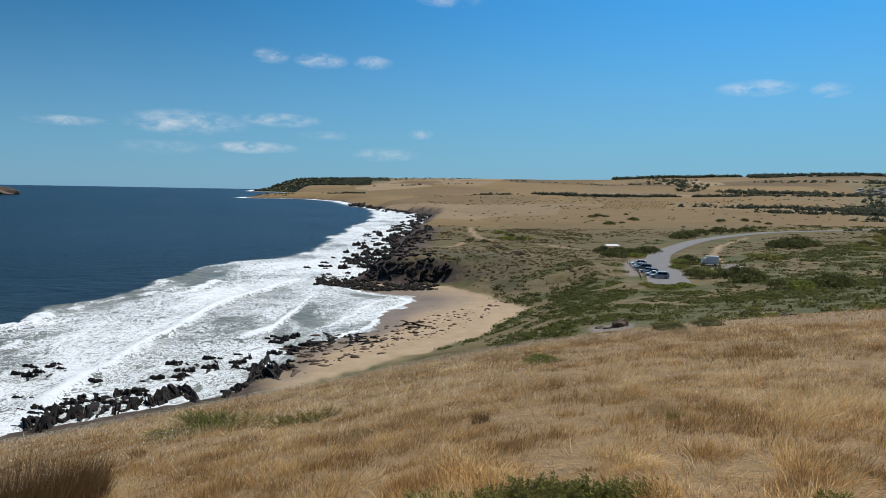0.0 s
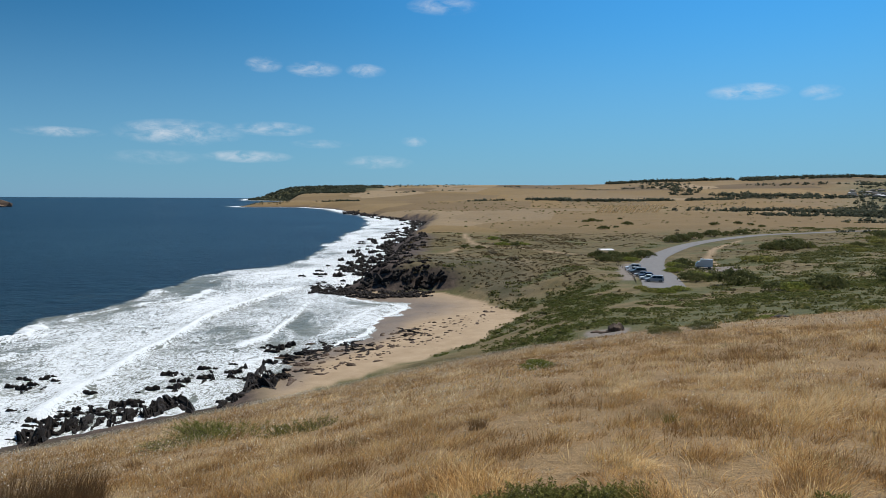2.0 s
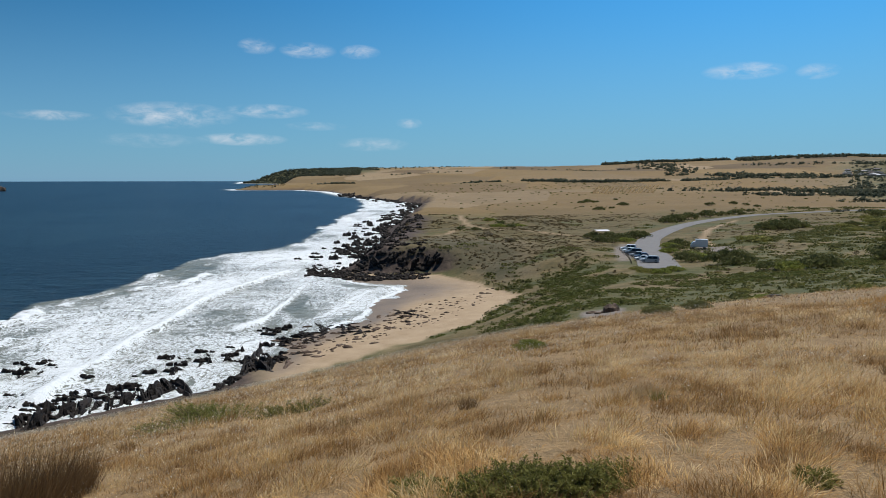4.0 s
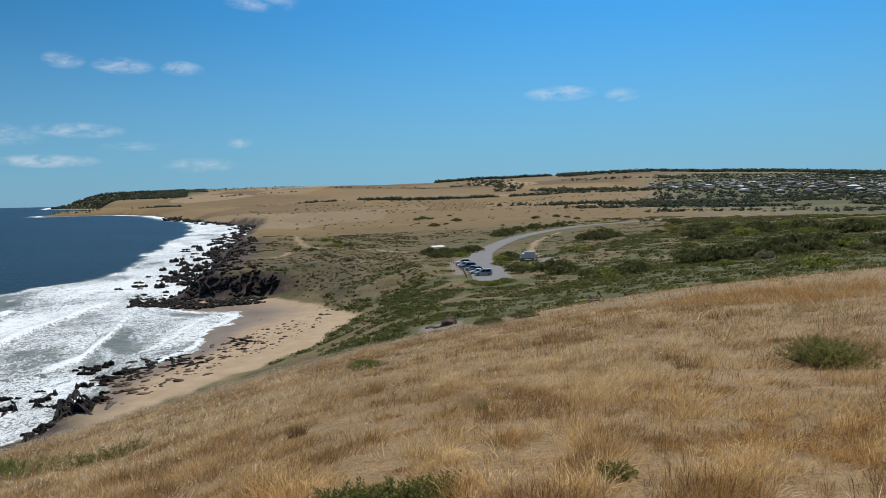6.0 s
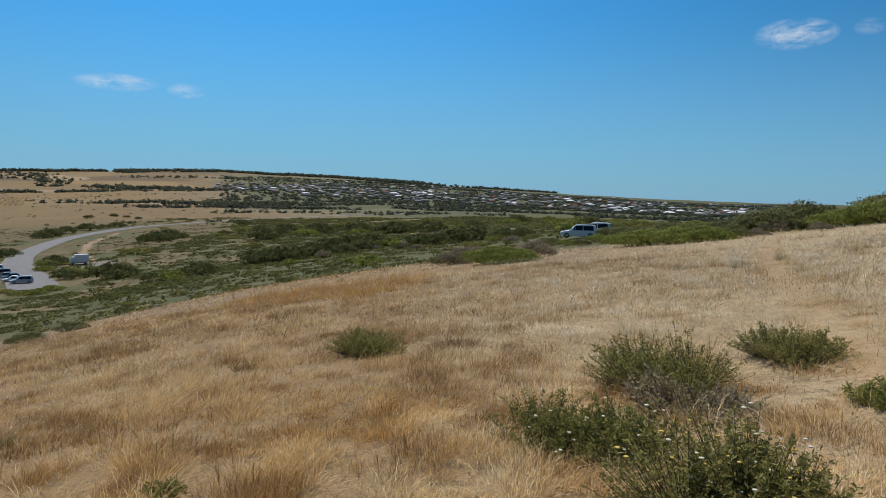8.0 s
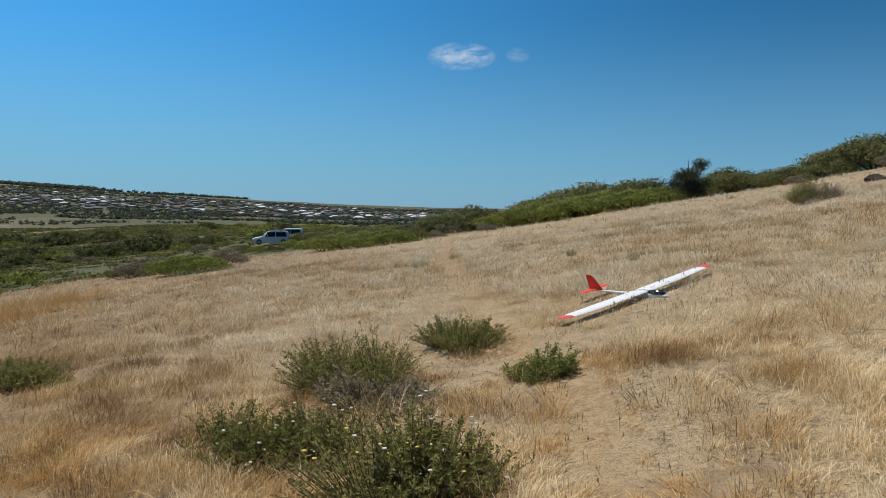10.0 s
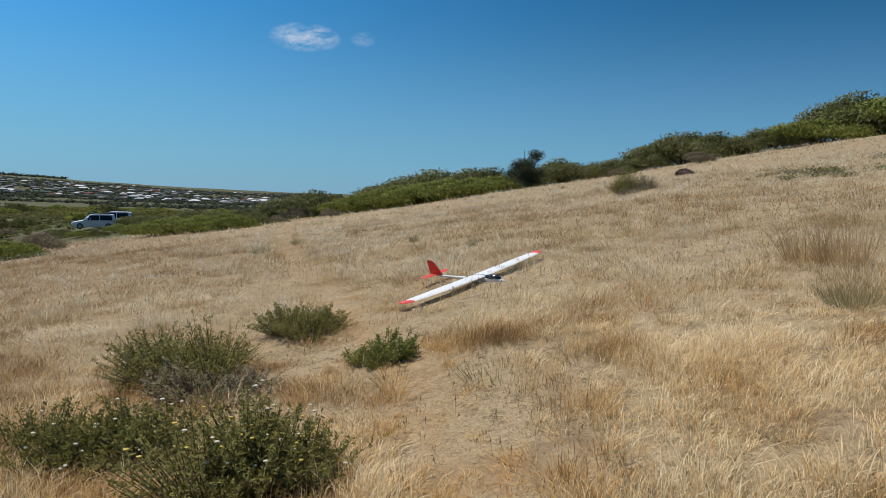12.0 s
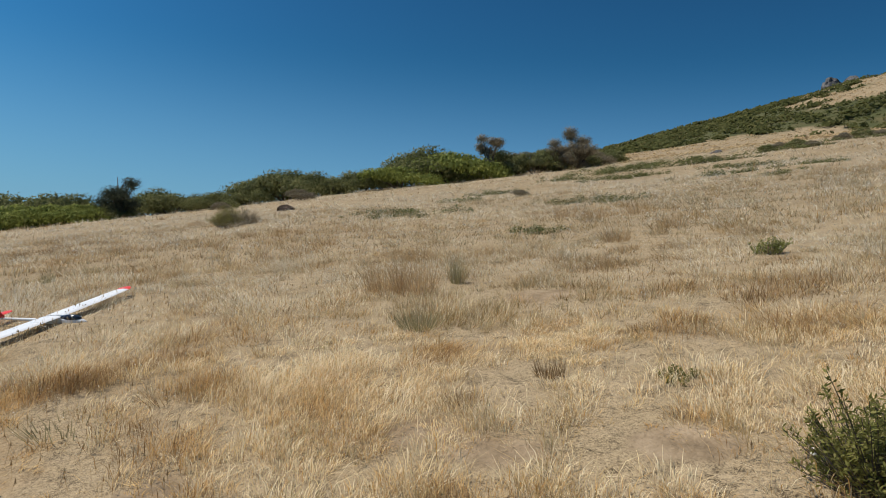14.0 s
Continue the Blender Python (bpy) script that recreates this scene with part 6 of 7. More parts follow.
def far_rocks(n):
    """Rocks along the shore too far off to tell apart."""
    vs, fs, k = [], [], 0
    g = random.Random(9)
    small = []
    for i in range(3):
        me = crag_mesh("rock", 80 + i, MAT_ROCK, 6)
        small.append((np.array([v.co[:] for v in me.vertices]), np.array([f.vertices[:] for f in me.polygons])))
        bpy.data.meshes.remove(me)
    for i in range(n):
        r = math.exp(g.uniform(math.log(270), math.log(1250)))
        az = float(np.interp(r, (270, 300, 364, 420, 509, 700, 840, 880, 1000, 1150, 1300), (-6.4, -5.4, -4.2, -4.2, -2.7, -1.4, -1.2, -3, -5, -6.6, -7.4))) + g.gauss(-2, 9) / r * 57
        v, f = small[i % 3]
        x, y = plan(az, r)
        s = g.uniform(0.8, 2.2) * (0.7 + r / 1000)
        vs.append(v * np.array([s, s, s * g.uniform(0.5, 1.0)]) + np.array([x, y, 0.2]))
        fs.append(f + k)
        k += len(v)
    for i in range(330):
        az, out = g.uniform(-32, -12), g.random() ** 1.3 * 34
        base = float(np.interp(az, (-31, -22, -17, -13.5), (103, 107, 110, 121)))
        v, f = small[i % 3]
        x, y = plan(az, base + out)
        if float(fractal(np.array([x * 0.5 + y * 0.35]), np.array([y - x * 0.7]), 7, 17)[0]) < 0.44 + out * 0.004:
            continue
        s = g.uniform(0.25, 0.8)
        vs.append(v * np.array([s * 1.5, s * 0.8, s * g.uniform(0.7, 1.3)]) + np.array([x, y, 0.15]))
        fs.append(f + k)
        k += len(v)
    for i in range(330):
        az = g.uniform(-10.5, -0.5)
        v, f = small[i % 3]
        x, y = plan(az, float(np.interp(az, (-10, -6, -1), (226, 212, 212))) + abs(g.gauss(0, 1)) * 13)
        s = g.uniform(0.4, 1.2)
        vs.append(v * np.array([s, s, s * 0.7]) + np.array([x, y, max(h1(x, y), 0) + 0.1]))
        fs.append(f + k)
        k += len(v)
    for i in range(230):
        r = g.uniform(226, 430)
        az = float(np.interp(r, (226, 246, 266, 300, 364, 430), (-7.6, -7.2, -6.2, -5.2, -4.0, -3.9))) + g.uniform(1, 20) / r * 57
        v, f = small[i % 3]
        x, y = plan(az, r)
        s = g.uniform(0.5, 1.5)
        vs.append(v * np.array([s, s, s * g.uniform(0.6, 1.2)]) + np.array([x, y, max(h1(x, y), 0) - 0.1]))
        fs.append(f + k)
        k += len(v)
    return mesh_from("shore_rocks", np.concatenate(vs), np.concatenate(fs), MAT_ROCK)


tagged(new("shore_rocks", far_rocks(420)), "dark rocks along the distant surf line", "rocks", kind="stuff")
for az, r, size, flat, mesh, label in (
        (14.5, 111, 1.4, 1.4, BROWN_ROCKS[0], "brown boulder on the gravel patch"), (14.0, 110, 0.7, 0.5, BROWN_ROCKS[1], "low brown boulder on the gravel patch"),
        (13.6, 109.5, 0.6, 0.5, BROWN_ROCKS[2], "low brown boulder on the gravel patch"), (12.9, 111, 0.8, 0.5, BROWN_ROCKS[3], "low brown boulder on the gravel patch"),
        (15.0, 110.5, 0.4, 0.6, BROWN_ROCKS[1], "low brown boulder on the gravel patch"), (105.1, 28.4, 0.22, 1.4, BROWN_ROCKS[2], "brown stone lying in the dry grass"),
        (146.6, 210, 3.6, 1.0, GRANITE[0], "grey granite outcrop on the hilltop"), (147.7, 214, 2.6, 0.8, GRANITE[1], "grey granite outcrop on the hilltop"),
        (139.0, 60, 0.5, 0.5, GRANITE[1], "grey stone on the hillside"), (26.2, 40, 0.35, 0.5, GRANITE[0], "grey stone in the dry grass")):
    put_rock(mesh, az, r, size, flat, 40 * az, label, "", 0, 0.2)



def beach_stones(n):
    """Small brown stones strewn over the sand."""
    g, vs, fs, k = random.Random(13), [], [], 0
    shapes = []
    for i in range(3):
        me = rock_mesh("rock", 90 + i, MAT_BROWN_ROCK, 1.2, 0.5, 1)
        shapes.append((np.array([v.co[:] for v in me.vertices]), np.array([f.vertices[:] for f in me.polygons])))
        bpy.data.meshes.remove(me)
    while len(vs) < n:
        az = g.gauss(-3.5, 4.2)
        r = float(np.interp(az, (-12, -5, 1, 6), (120, 132, 150, 180))) + abs(g.gauss(0, 1)) * 14
        x, y = plan(az, r)
        if is_beach(np.array([x]), np.array([y]))[0] < 0.5 or inland(np.array([x]), np.array([y]))[0] < 1:
            continue
        v, f = shapes[len(vs) % 3]
        s = 0.12 + 0.4 * g.random() ** 2.2
        vs.append(v * np.array([s * 1.2, s, s * 0.7]) + np.array([x, y, h1(x, y)]))
        fs.append(f + k)
        k += len(v)
    return mesh_from("beach_stones", np.concatenate(vs), np.concatenate(fs), MAT_BROWN_ROCK)


tagged(new("beach_stones", beach_stones(230)), "small brown stones strewn over the beach sand", "stones", kind="stuff")

# a small bare island off the point
isle = rock_mesh("island", 99, MAT_BROWN_ROCK, 1.6, 0.25)
ob = tagged(new("island", isle), "small bare island out at sea", "island", kind="structure")
ob.matrix_basis = pose(*plan(-34.2, 1790), -6, 0, 0, 20) @ Matrix.Diagonal((55, 45, 26, 1))
# ---------------------------------------------------------------- road, vehicles, houses
def strip_mesh(name, points, widths, lift, mat, step=4.0, cross=6):
    """A band laid over the ground along (az, r) points."""
    p = [Vector((*plan(a, r), 0)) for a, r in points]
    cs, ws = [], []
    for i in range(len(p) - 1):
        p0, p1, p2, p3 = p[max(i - 1, 0)], p[i], p[i + 1], p[min(i + 2, len(p) - 1)]
        n = max(2, int((p2 - p1).length / step))
        for k in range(n):
            t = k / n
            cs.append(0.5 * (2 * p1 + (p2 - p0) * t + (2 * p0 - 5 * p1 + 4 * p2 - p3) * t * t + (3 * p1 - p0 - 3 * p2 + p3) * t ** 3))
            ws.append(widths[i] + (widths[i + 1] - widths[i]) * t)
    v = []
    for i, (c, w) in enumerate(zip(cs, ws)):
        d = (cs[min(i + 1, len(cs) - 1)] - cs[max(i - 1, 0)]).normalized()
        s = Vector((d.y, -d.x, 0))
        v += [c + s * w * (k / cross - 0.5) for k in range(cross + 1)]
    v = np.array([tuple(q) for q in v])
    z = height(v[:, 0], v[:, 1]).reshape(-1, cross + 1)
    z = np.repeat(z.mean(1)[:, None], cross + 1, 1) * 0.6 + z * 0.4
    z[1:-1] = (z[:-2] + z[1:-1] + z[2:]) / 3
    v[:, 2] = z.ravel() + lift
    n = len(cs)
    i, k = np.arange(n - 1)[:, None], np.arange(cross)[None]
    f = np.stack([i * (cross + 1) + k, i * (cross + 1) + k + 1, (i + 1) * (cross + 1) + k + 1, (i + 1) * (cross + 1) + k], -1).reshape(-1, 4)[:, ::-1]
    return mesh_from(name, v, f, mat)


tagged(new("road", strip_mesh("road", ROAD, ROAD_WIDTH, 0.16, MAT_ROAD)), "grey sealed road curving down to the car park", "road", kind="structure")

PAINTS = {k: plain(k + "_paint", c, 0.3, 0.0, 2.0, 0.06) for k, c in (
    ("white", (0.78, 0.79, 0.8)), ("silver", (0.42, 0.44, 0.46)), ("grey", (0.12, 0.13, 0.14)), ("blue", (0.05, 0.09, 0.16)), ("black", (0.02, 0.02, 0.022)))}
MAT_GLASS = plain("car_glass", (0.015, 0.02, 0.024), 0.08, 0.0, 2.0, 0.1)
MAT_TYRE = plain("tyre", (0.02, 0.02, 0.02), 0.85)
MAT_RIM = plain("rim", (0.4, 0.4, 0.42), 0.35, 0.8)
MAT_LAMP = plain("lamp_glass", (0.6, 0.62, 0.65), 0.12)
MAT_TAIL = plain("tail_lamp", (0.35, 0.02, 0.015), 0.2)
MAT_TRIM = plain("dark_plastic", (0.03, 0.03, 0.032), 0.6)
MAT_TIMBER = plain("weathered_timber", (0.24, 0.19, 0.14), 0.85, scale=6, spread=0.4)


def prism(bm, outline, half, taper=None):
    """A side outline of (x, z) points, given width; taper narrows the points above a height."""
    sides = []
    for sgn in (-1, 1):
        ring = []
        for x, z in outline:
            w = half if not taper or z <= taper[0] else half - (z - taper[0]) * taper[1]
            ring.append(bm.verts.new((x, sgn * w, z)))
        sides.append(ring)
    n = len(outline)
    for i in range(n):
        bm.faces.new((sides[0][i], sides[0][(i + 1) % n], sides[1][(i + 1) % n], sides[1][i]))
    for ring in sides:
        bm.faces.new(ring)


def box(bm, cx, cy, cz, sx, sy, sz):
    bmesh.ops.create_cube(bm, size=1.0, matrix=Matrix.Translation((cx, cy, cz)) @ Matrix.Diagonal((sx, sy, sz, 1)))


def rounded(bm, width, segments=2):
    bmesh.ops.bevel(bm, geom=list(bm.edges), offset=width, segments=segments, affect="EDGES", clamp_overlap=True)
    return bm


def wheel(parent, x, y, radius):
    bm = bmesh.new()
    bmesh.ops.create_cone(bm, cap_ends=True, segments=18, radius1=radius, radius2=radius, depth=0.22, matrix=pose(x, y, radius, 90))
    tyre = part("wheel", rounded(bm, 0.03, 1), MAT_TYRE, parent)
    bm = bmesh.new()
    bmesh.ops.create_cone(bm, cap_ends=True, segments=14, radius1=radius * 0.62, radius2=radius * 0.5, depth=0.03, matrix=pose(x, y + math.copysign(0.125, y), radius, -90 * math.copysign(1, y)))
    part("rim", bm, MAT_RIM, tyre, "metal wheel rim")


def car(paint, label, style="wagon", group="cars in the car park", rack=False):
    """A parked car along x, nose at +x, on the ground at z 0."""
    ob = thing("car", label, "car", group)
    long, tall, half = {"wagon": (4.8, 1.75, 0.93), "hatch": (4.2, 1.48, 0.87), "sedan": (4.6, 1.45, 0.88)}[style]
    f, b = long / 2, -long / 2
    belt = tall * 0.56
    rear = {"wagon": b + 0.12, "hatch": b + 0.3, "sedan": b + 0.95}[style]
    bm = bmesh.new()
    prism(bm, [(b + 0.03, 0.35), (b, 0.7), (b + 0.05, belt), (f - 1.35, belt + 0.04), (f - 0.25, belt - 0.16), (f, 0.66), (f - 0.04, 0.32), (f - 0.5, 0.26), (b + 0.4, 0.26)], half, (0.55, 0.12))
    body = part("body", rounded(bm, 0.05), PAINTS[paint], ob)
    cab = [(rear - 0.02, belt - 0.02), (rear + (0.12 if style == "wagon" else 0.42), tall - 0.06), (rear + 0.7, tall), (f - 2.35, tall), (f - 2.05, tall - 0.05), (f - 1.2, belt)]
    bm = bmesh.new()
    prism(bm, cab, half - 0.05, (belt, 0.28))
    part("cabin", rounded(bm, 0.04), PAINTS[paint], ob)
    lean = lambda z: half - 0.05 - (z - belt) * 0.28
    z0, z1 = belt + 0.05, tall - 0.14
    xs = [rear + 0.3 if style == "wagon" else rear + 0.55, -0.55, 0.45, f - 1.62]
    for sgn in (-1, 1):
        for i in range(3):
            x0, x1 = xs[i] + 0.04, xs[i + 1] - 0.04
            cut = 0.52 if i == 2 else 0.0
            bm = bmesh.new()
            pts = [(x0, z0), (x1, z0), (x1 - cut, z1), (x0 + (0.1 if i == 0 else 0), z1)]
            ring = [bm.verts.new((x, sgn * (lean(z) + 0.006), z)) for x, z in pts] + [bm.verts.new((x, sgn * (lean(z) - 0.01), z)) for x, z in pts]
            for q in ((0, 1, 2, 3), (7, 6, 5, 4), (0, 4, 5, 1), (1, 5, 6, 2), (2, 6, 7, 3), (3, 7, 4, 0)):
                bm.faces.new([ring[k] for k in q])
            part("side_window", bm, MAT_GLASS, ob, "dark side window")
        bm = bmesh.new()
        box(bm, f - 0.16, sgn * (half - 0.28), 0.72, 0.16, 0.36, 0.16)
        part("headlight", rounded(bm, 0.03), MAT_LAMP, ob, "clear headlight")
        bm = bmesh.new()
        box(bm, b + 0.06, sgn * (half - 0.16), belt - 0.14, 0.14, 0.2, 0.3)
        part("tail_light", rounded(bm, 0.03), MAT_TAIL, ob, "red tail light")
        bm = bmesh.new()
        box(bm, f - 1.5, sgn * (half + 0.06), belt + 0.06, 0.12, 0.2, 0.14)
        part("mirror", rounded(bm, 0.03), PAINTS[paint], ob)
        for x in (f - 0.88, b + 0.9):
            wheel(ob, x, sgn * (half - 0.1), 0.35 if style == "wagon" else 0.31)
        if rack:
            bm = bmesh.new()
            box(bm, -0.55, sgn * 0.55, tall + 0.06, 2.4, 0.05, 0.05)
            part("roof_rail", bm, MAT_TRIM, ob, "dark roof rail")
    for name, x0, x1 in (("windscreen", f - 1.24, f - 2.0), ("rear_window", rear + 0.0, rear + (0.11 if style == "wagon" else 0.4))):
        s = 0.012 if name == "windscreen" else -0.012
        bm = bmesh.new()
        a, c = lean(z0) - 0.06, lean(z1) - 0.06
        ring = [bm.verts.new((x0 + s, -a, z0)), bm.verts.new((x0 + s, a, z0)), bm.verts.new((x1 + s, c, z1)), bm.verts.new((x1 + s, -c, z1))]
        ring += [bm.verts.new(v.co - Vector((s * 2, 0, 0.01))) for v in ring]
        for q in ((0, 1, 2, 3), (7, 6, 5, 4), (0, 4, 5, 1), (1, 5, 6, 2), (2, 6, 7, 3), (3, 7, 4, 0)):
            bm.faces.new([ring[k] for k in q])
        part(name, bm, MAT_GLASS, ob, "dark tinted glass")
    bm = bmesh.new()
    box(bm, f - 0.04, 0, 0.52, 0.1, 1.2, 0.22)
    part("grille", rounded(bm, 0.02), MAT_TRIM, ob, "black grille")
    if rack:
        for x in (-1.3, -0.5, 0.3):
            bm = bmesh.new()
            box(bm, x, 0, tall + 0.1, 0.06, 1.3, 0.05)
            part("rack_bar", bm, MAT_TRIM, ob, "dark roof rack bar")
    return ob


def park(ob, az, r, heading, lift=0.0):
    """heading: the azimuth that the nose points to."""
    x, y = plan(az, r)
    ob.matrix_basis = pose(x, y, h1(x, y) + lift, 0, 0, 90 - heading)
    return ob


park(car("white", "white four-wheel-drive wagon with a roof rack by the scrub", "wagon", "cars by the upper track", True), 59.7, 92.5, -32, 0.05)
park(car("white", "white wagon parked behind another by the scrub", "wagon", "cars by the upper track"), 60.9, 95.5, -24, 0.05)
for paint, label, style, az, r, head in (
        ("silver", "silver wagon parked nose in at the rail", "wagon", 17.35, 189, 285), ("white", "white sedan parked nose in at the rail", "sedan", 16.85, 194, 287),
        ("blue", "dark blue hatchback parked nose in at the rail", "hatch", 16.75, 199, 283), ("silver", "silver hatchback parked nose in at the rail", "hatch", 16.35, 203, 285),
        ("grey", "dark grey wagon parked nose in at the rail", "wagon", 16.1, 208.5, 284), ("white", "white hatchback parked nose in at the rail", "hatch", 15.75, 214, 286),
        ("white", "white wagon parked nose in at the rail", "wagon", 15.7, 220, 285)):
    park(car(paint, label, style), az, r, head, 0.15)


def camper(az, r, head):
    ob = thing("camper_truck", "small white camper truck on the side track", "truck")
    bm = bmesh.new()
    box(bm, -0.7, 0, 1.75, 3.6, 2.1, 2.3)
    part("body", rounded(bm, 0.06), PAINTS["white"], ob)
    bm = bmesh.new()
    prism(bm, [(1.1, 0.5), (1.1, 2.2), (1.7, 2.2), (2.3, 1.4), (2.5, 1.1), (2.5, 0.5)], 0.95)
    part("cab", rounded(bm, 0.06), PAINTS["white"], ob)
    bm = bmesh.new()
    prism(bm, [(1.78, 2.1), (1.8, 2.14), (2.34, 1.45), (2.3, 1.42)], 0.85)
    part("windscreen", bm, MAT_GLASS, ob, "dark windscreen")
    # Dark slab on the wall stands in for the shaded inside of the hatch.
    bm = bmesh.new()
    box(bm, -0.6, -1.06, 1.7, 1.7, 0.06, 1.3)
    part("awning_opening", rounded(bm, 0.02), MAT_TRIM, ob, "dark panel in place of the shaded open side hatch")
    bm = bmesh.new()
    box(bm, 0.2, 0, 0.5, 4.4, 1.0, 0.2)
    part("chassis", bm, MAT_TRIM, ob)
    for x in (1.7, -1.6):
        for y in (-0.92, 0.92):
            wheel(ob, x, y, 0.36)
    park(ob, az, r, head, 0.1)


camper(21.0, 231, 285)


def shelter(az, r):
    ob = thing("shelter", "small picnic shelter with a white roof among shrubs", "shelter")
    for sgn in (-1, 1):
        bm = bmesh.new()
        prism(bm, [(-2.6, 3.0 - 0.0), (2.6, 3.0), (2.6, 3.08), (-2.6, 3.08)], 1.1)
        slab = part("roof_sheet", bm, plain("white_roof", (0.75, 0.76, 0.76), 0.5), ob, "white metal roof sheet")
        slab.matrix_basis = pose(0, sgn * 1.02, 0.1, sgn * -9)
        for x in (-2.2, 2.2):
            bm = bmesh.new()
            limb(bm, Vector((x, sgn * 1.6, -0.3)), Vector((x, sgn * 1.6, 3.0)), 0.07, 0.07, random.Random(1), 8, 1)
            part("post", bm, MAT_TIMBER, ob, "timber post")
    x, y = plan(az, r)
    ob.matrix_basis = pose(x, y, h1(x, y), 0, 0, 12)


shelter(13.5, 263)


def rail_post(az, r, tall=0.9):
    bm = bmesh.new()
    limb(bm, Vector((0, 0, -0.3)), Vector((0, 0, tall)), 0.09, 0.08, random.Random(2), 8, 1)
    me = bpy.data.meshes.new("post")
    bm.to_mesh(me)
    bm.free()
    me.materials.append(MAT_TIMBER)
    return me


POST = rail_post(0, 0)
for i in range(16):
    t = i / 15
    x, y = plan(15.95 - 1.55 * t + 0.25 * math.sin(3 * t), 186 + 48 * t)
    ob = tagged(new("bollard", POST), "short weathered timber bollard at the car park edge", "bollard", "bollards round the car park")
    ob.matrix_basis = pose(x, y, h1(x, y))

# hay bales out in the mown field
BALE = bpy.data.meshes.new("hay_bale")
bm = bmesh.new()
bmesh.ops.create_cone(bm, cap_ends=True, segments=14, radius1=0.75, radius2=0.75, depth=1.3, matrix=pose(0, 0, 0.72, 90))
rounded(bm, 0.08, 1).to_mesh(BALE)
bm.free()
BALE.materials.append(plain("hay", (0.5, 0.42, 0.28), 0.9, scale=4, spread=0.35))
dice = random.Random(17)
for i in range(42):
    x, y = plan(dice.uniform(12.5, 24.0), dice.uniform(880, 1420))
    ob = tagged(new("hay_bale", BALE), "round pale hay bale lying in the mown field", "hay bale", "hay bales in the field")
    ob.matrix_basis = pose(x, y, h1(x, y) - 0.05, 0, 0, dice.uniform(0, 180)) @ Matrix.Scale(1.25, 4)


# ---------------------------------------------------------------- the town
def matt(mat):
    """Weathered, with hardly any shine."""
    next(n for n in mat.node_tree.nodes if n.type == "BSDF_PRINCIPLED").inputs["Specular IOR Level"].default_value = 0.08
    return mat


WALLS = [plain("wall_" + k, c, 0.85, scale=0.5, spread=0.12) for k, c in (("cream", (0.42, 0.37, 0.3)), ("brick", (0.3, 0.17, 0.11)), ("white", (0.52, 0.51, 0.49)), ("tan", (0.3, 0.25, 0.19)))]
ROOFS = [matt(plain("roof_" + k, c, 0.9, scale=0.6, spread=0.15)) for k, c in (
    ("slate", (0.06, 0.065, 0.075)), ("white", (0.72, 0.73, 0.74)), ("grey", (0.2, 0.205, 0.215)), ("green", (0.09, 0.115, 0.1)), ("pale", (0.42, 0.43, 0.44)), ("red", (0.2, 0.085, 0.06)), ("silver", (0.46, 0.48, 0.5)))]
PANE = plain("window_pane", (0.03, 0.04, 0.05), 0.12)


def house(long, deep, wall, roof, label, two=False, wing=True):
    ob = thing("house", label, "house", "houses of the town")
    tall = 5.6 if two else 3.0
    bm = bmesh.new()
    box(bm, 0, 0, tall / 2 - 0.5, long, deep, tall + 1)
    if wing:
        box(bm, long * 0.28, -deep * 0.6, tall / 2 - 0.5, long * 0.36, deep * 0.5, tall + 1)
    part("wall", bm, WALLS[wall], ob)
    bm = bmesh.new()

    def hip(cx, cy, lx, ly, z, rise):
        e = 0.6
        a, b = lx / 2 + e, ly / 2 + e
        k = max(0.05, a - b) if a > b else 0.05
        base = [bm.verts.new((cx + sx * a, cy + sy * b, z)) for sx, sy in ((-1, -1), (1, -1), (1, 1), (-1, 1))]
        low = [bm.verts.new(v.co - Vector((0, 0, 0.22))) for v in base]
        r0, r1 = bm.verts.new((cx - k, cy, z + rise)), bm.verts.new((cx + k, cy, z + rise))
        for q in ((base[0], base[1], r1, r0), (base[1], base[2], r1), (base[2], base[3], r0, r1), (base[3], base[0], r0), tuple(reversed(low))):
            bm.faces.new(q)
        for i in range(4):
            bm.faces.new((low[i], low[(i + 1) % 4], base[(i + 1) % 4], base[i]))
    hip(0, 0, long, deep, tall, deep * 0.23)
    if wing:
        hip(long * 0.28, -deep * 0.55, long * 0.36, deep * 0.7, tall + 0.03, deep * 0.16)
    part("roof", bm, ROOFS[roof], ob)
    for x, y, wide in ((-long * 0.32, -deep / 2, 2.2), (-long * 0.02, -deep / 2, 1.8), (long * 0.28, -deep * (0.85 if wing else 0.5), 2.4)):
        bm = bmesh.new()
        box(bm, x, y - 0.02, tall - 1.4, wide, 0.1, 1.3)
        part("window", bm, PANE, ob, "dark window")
    return ob


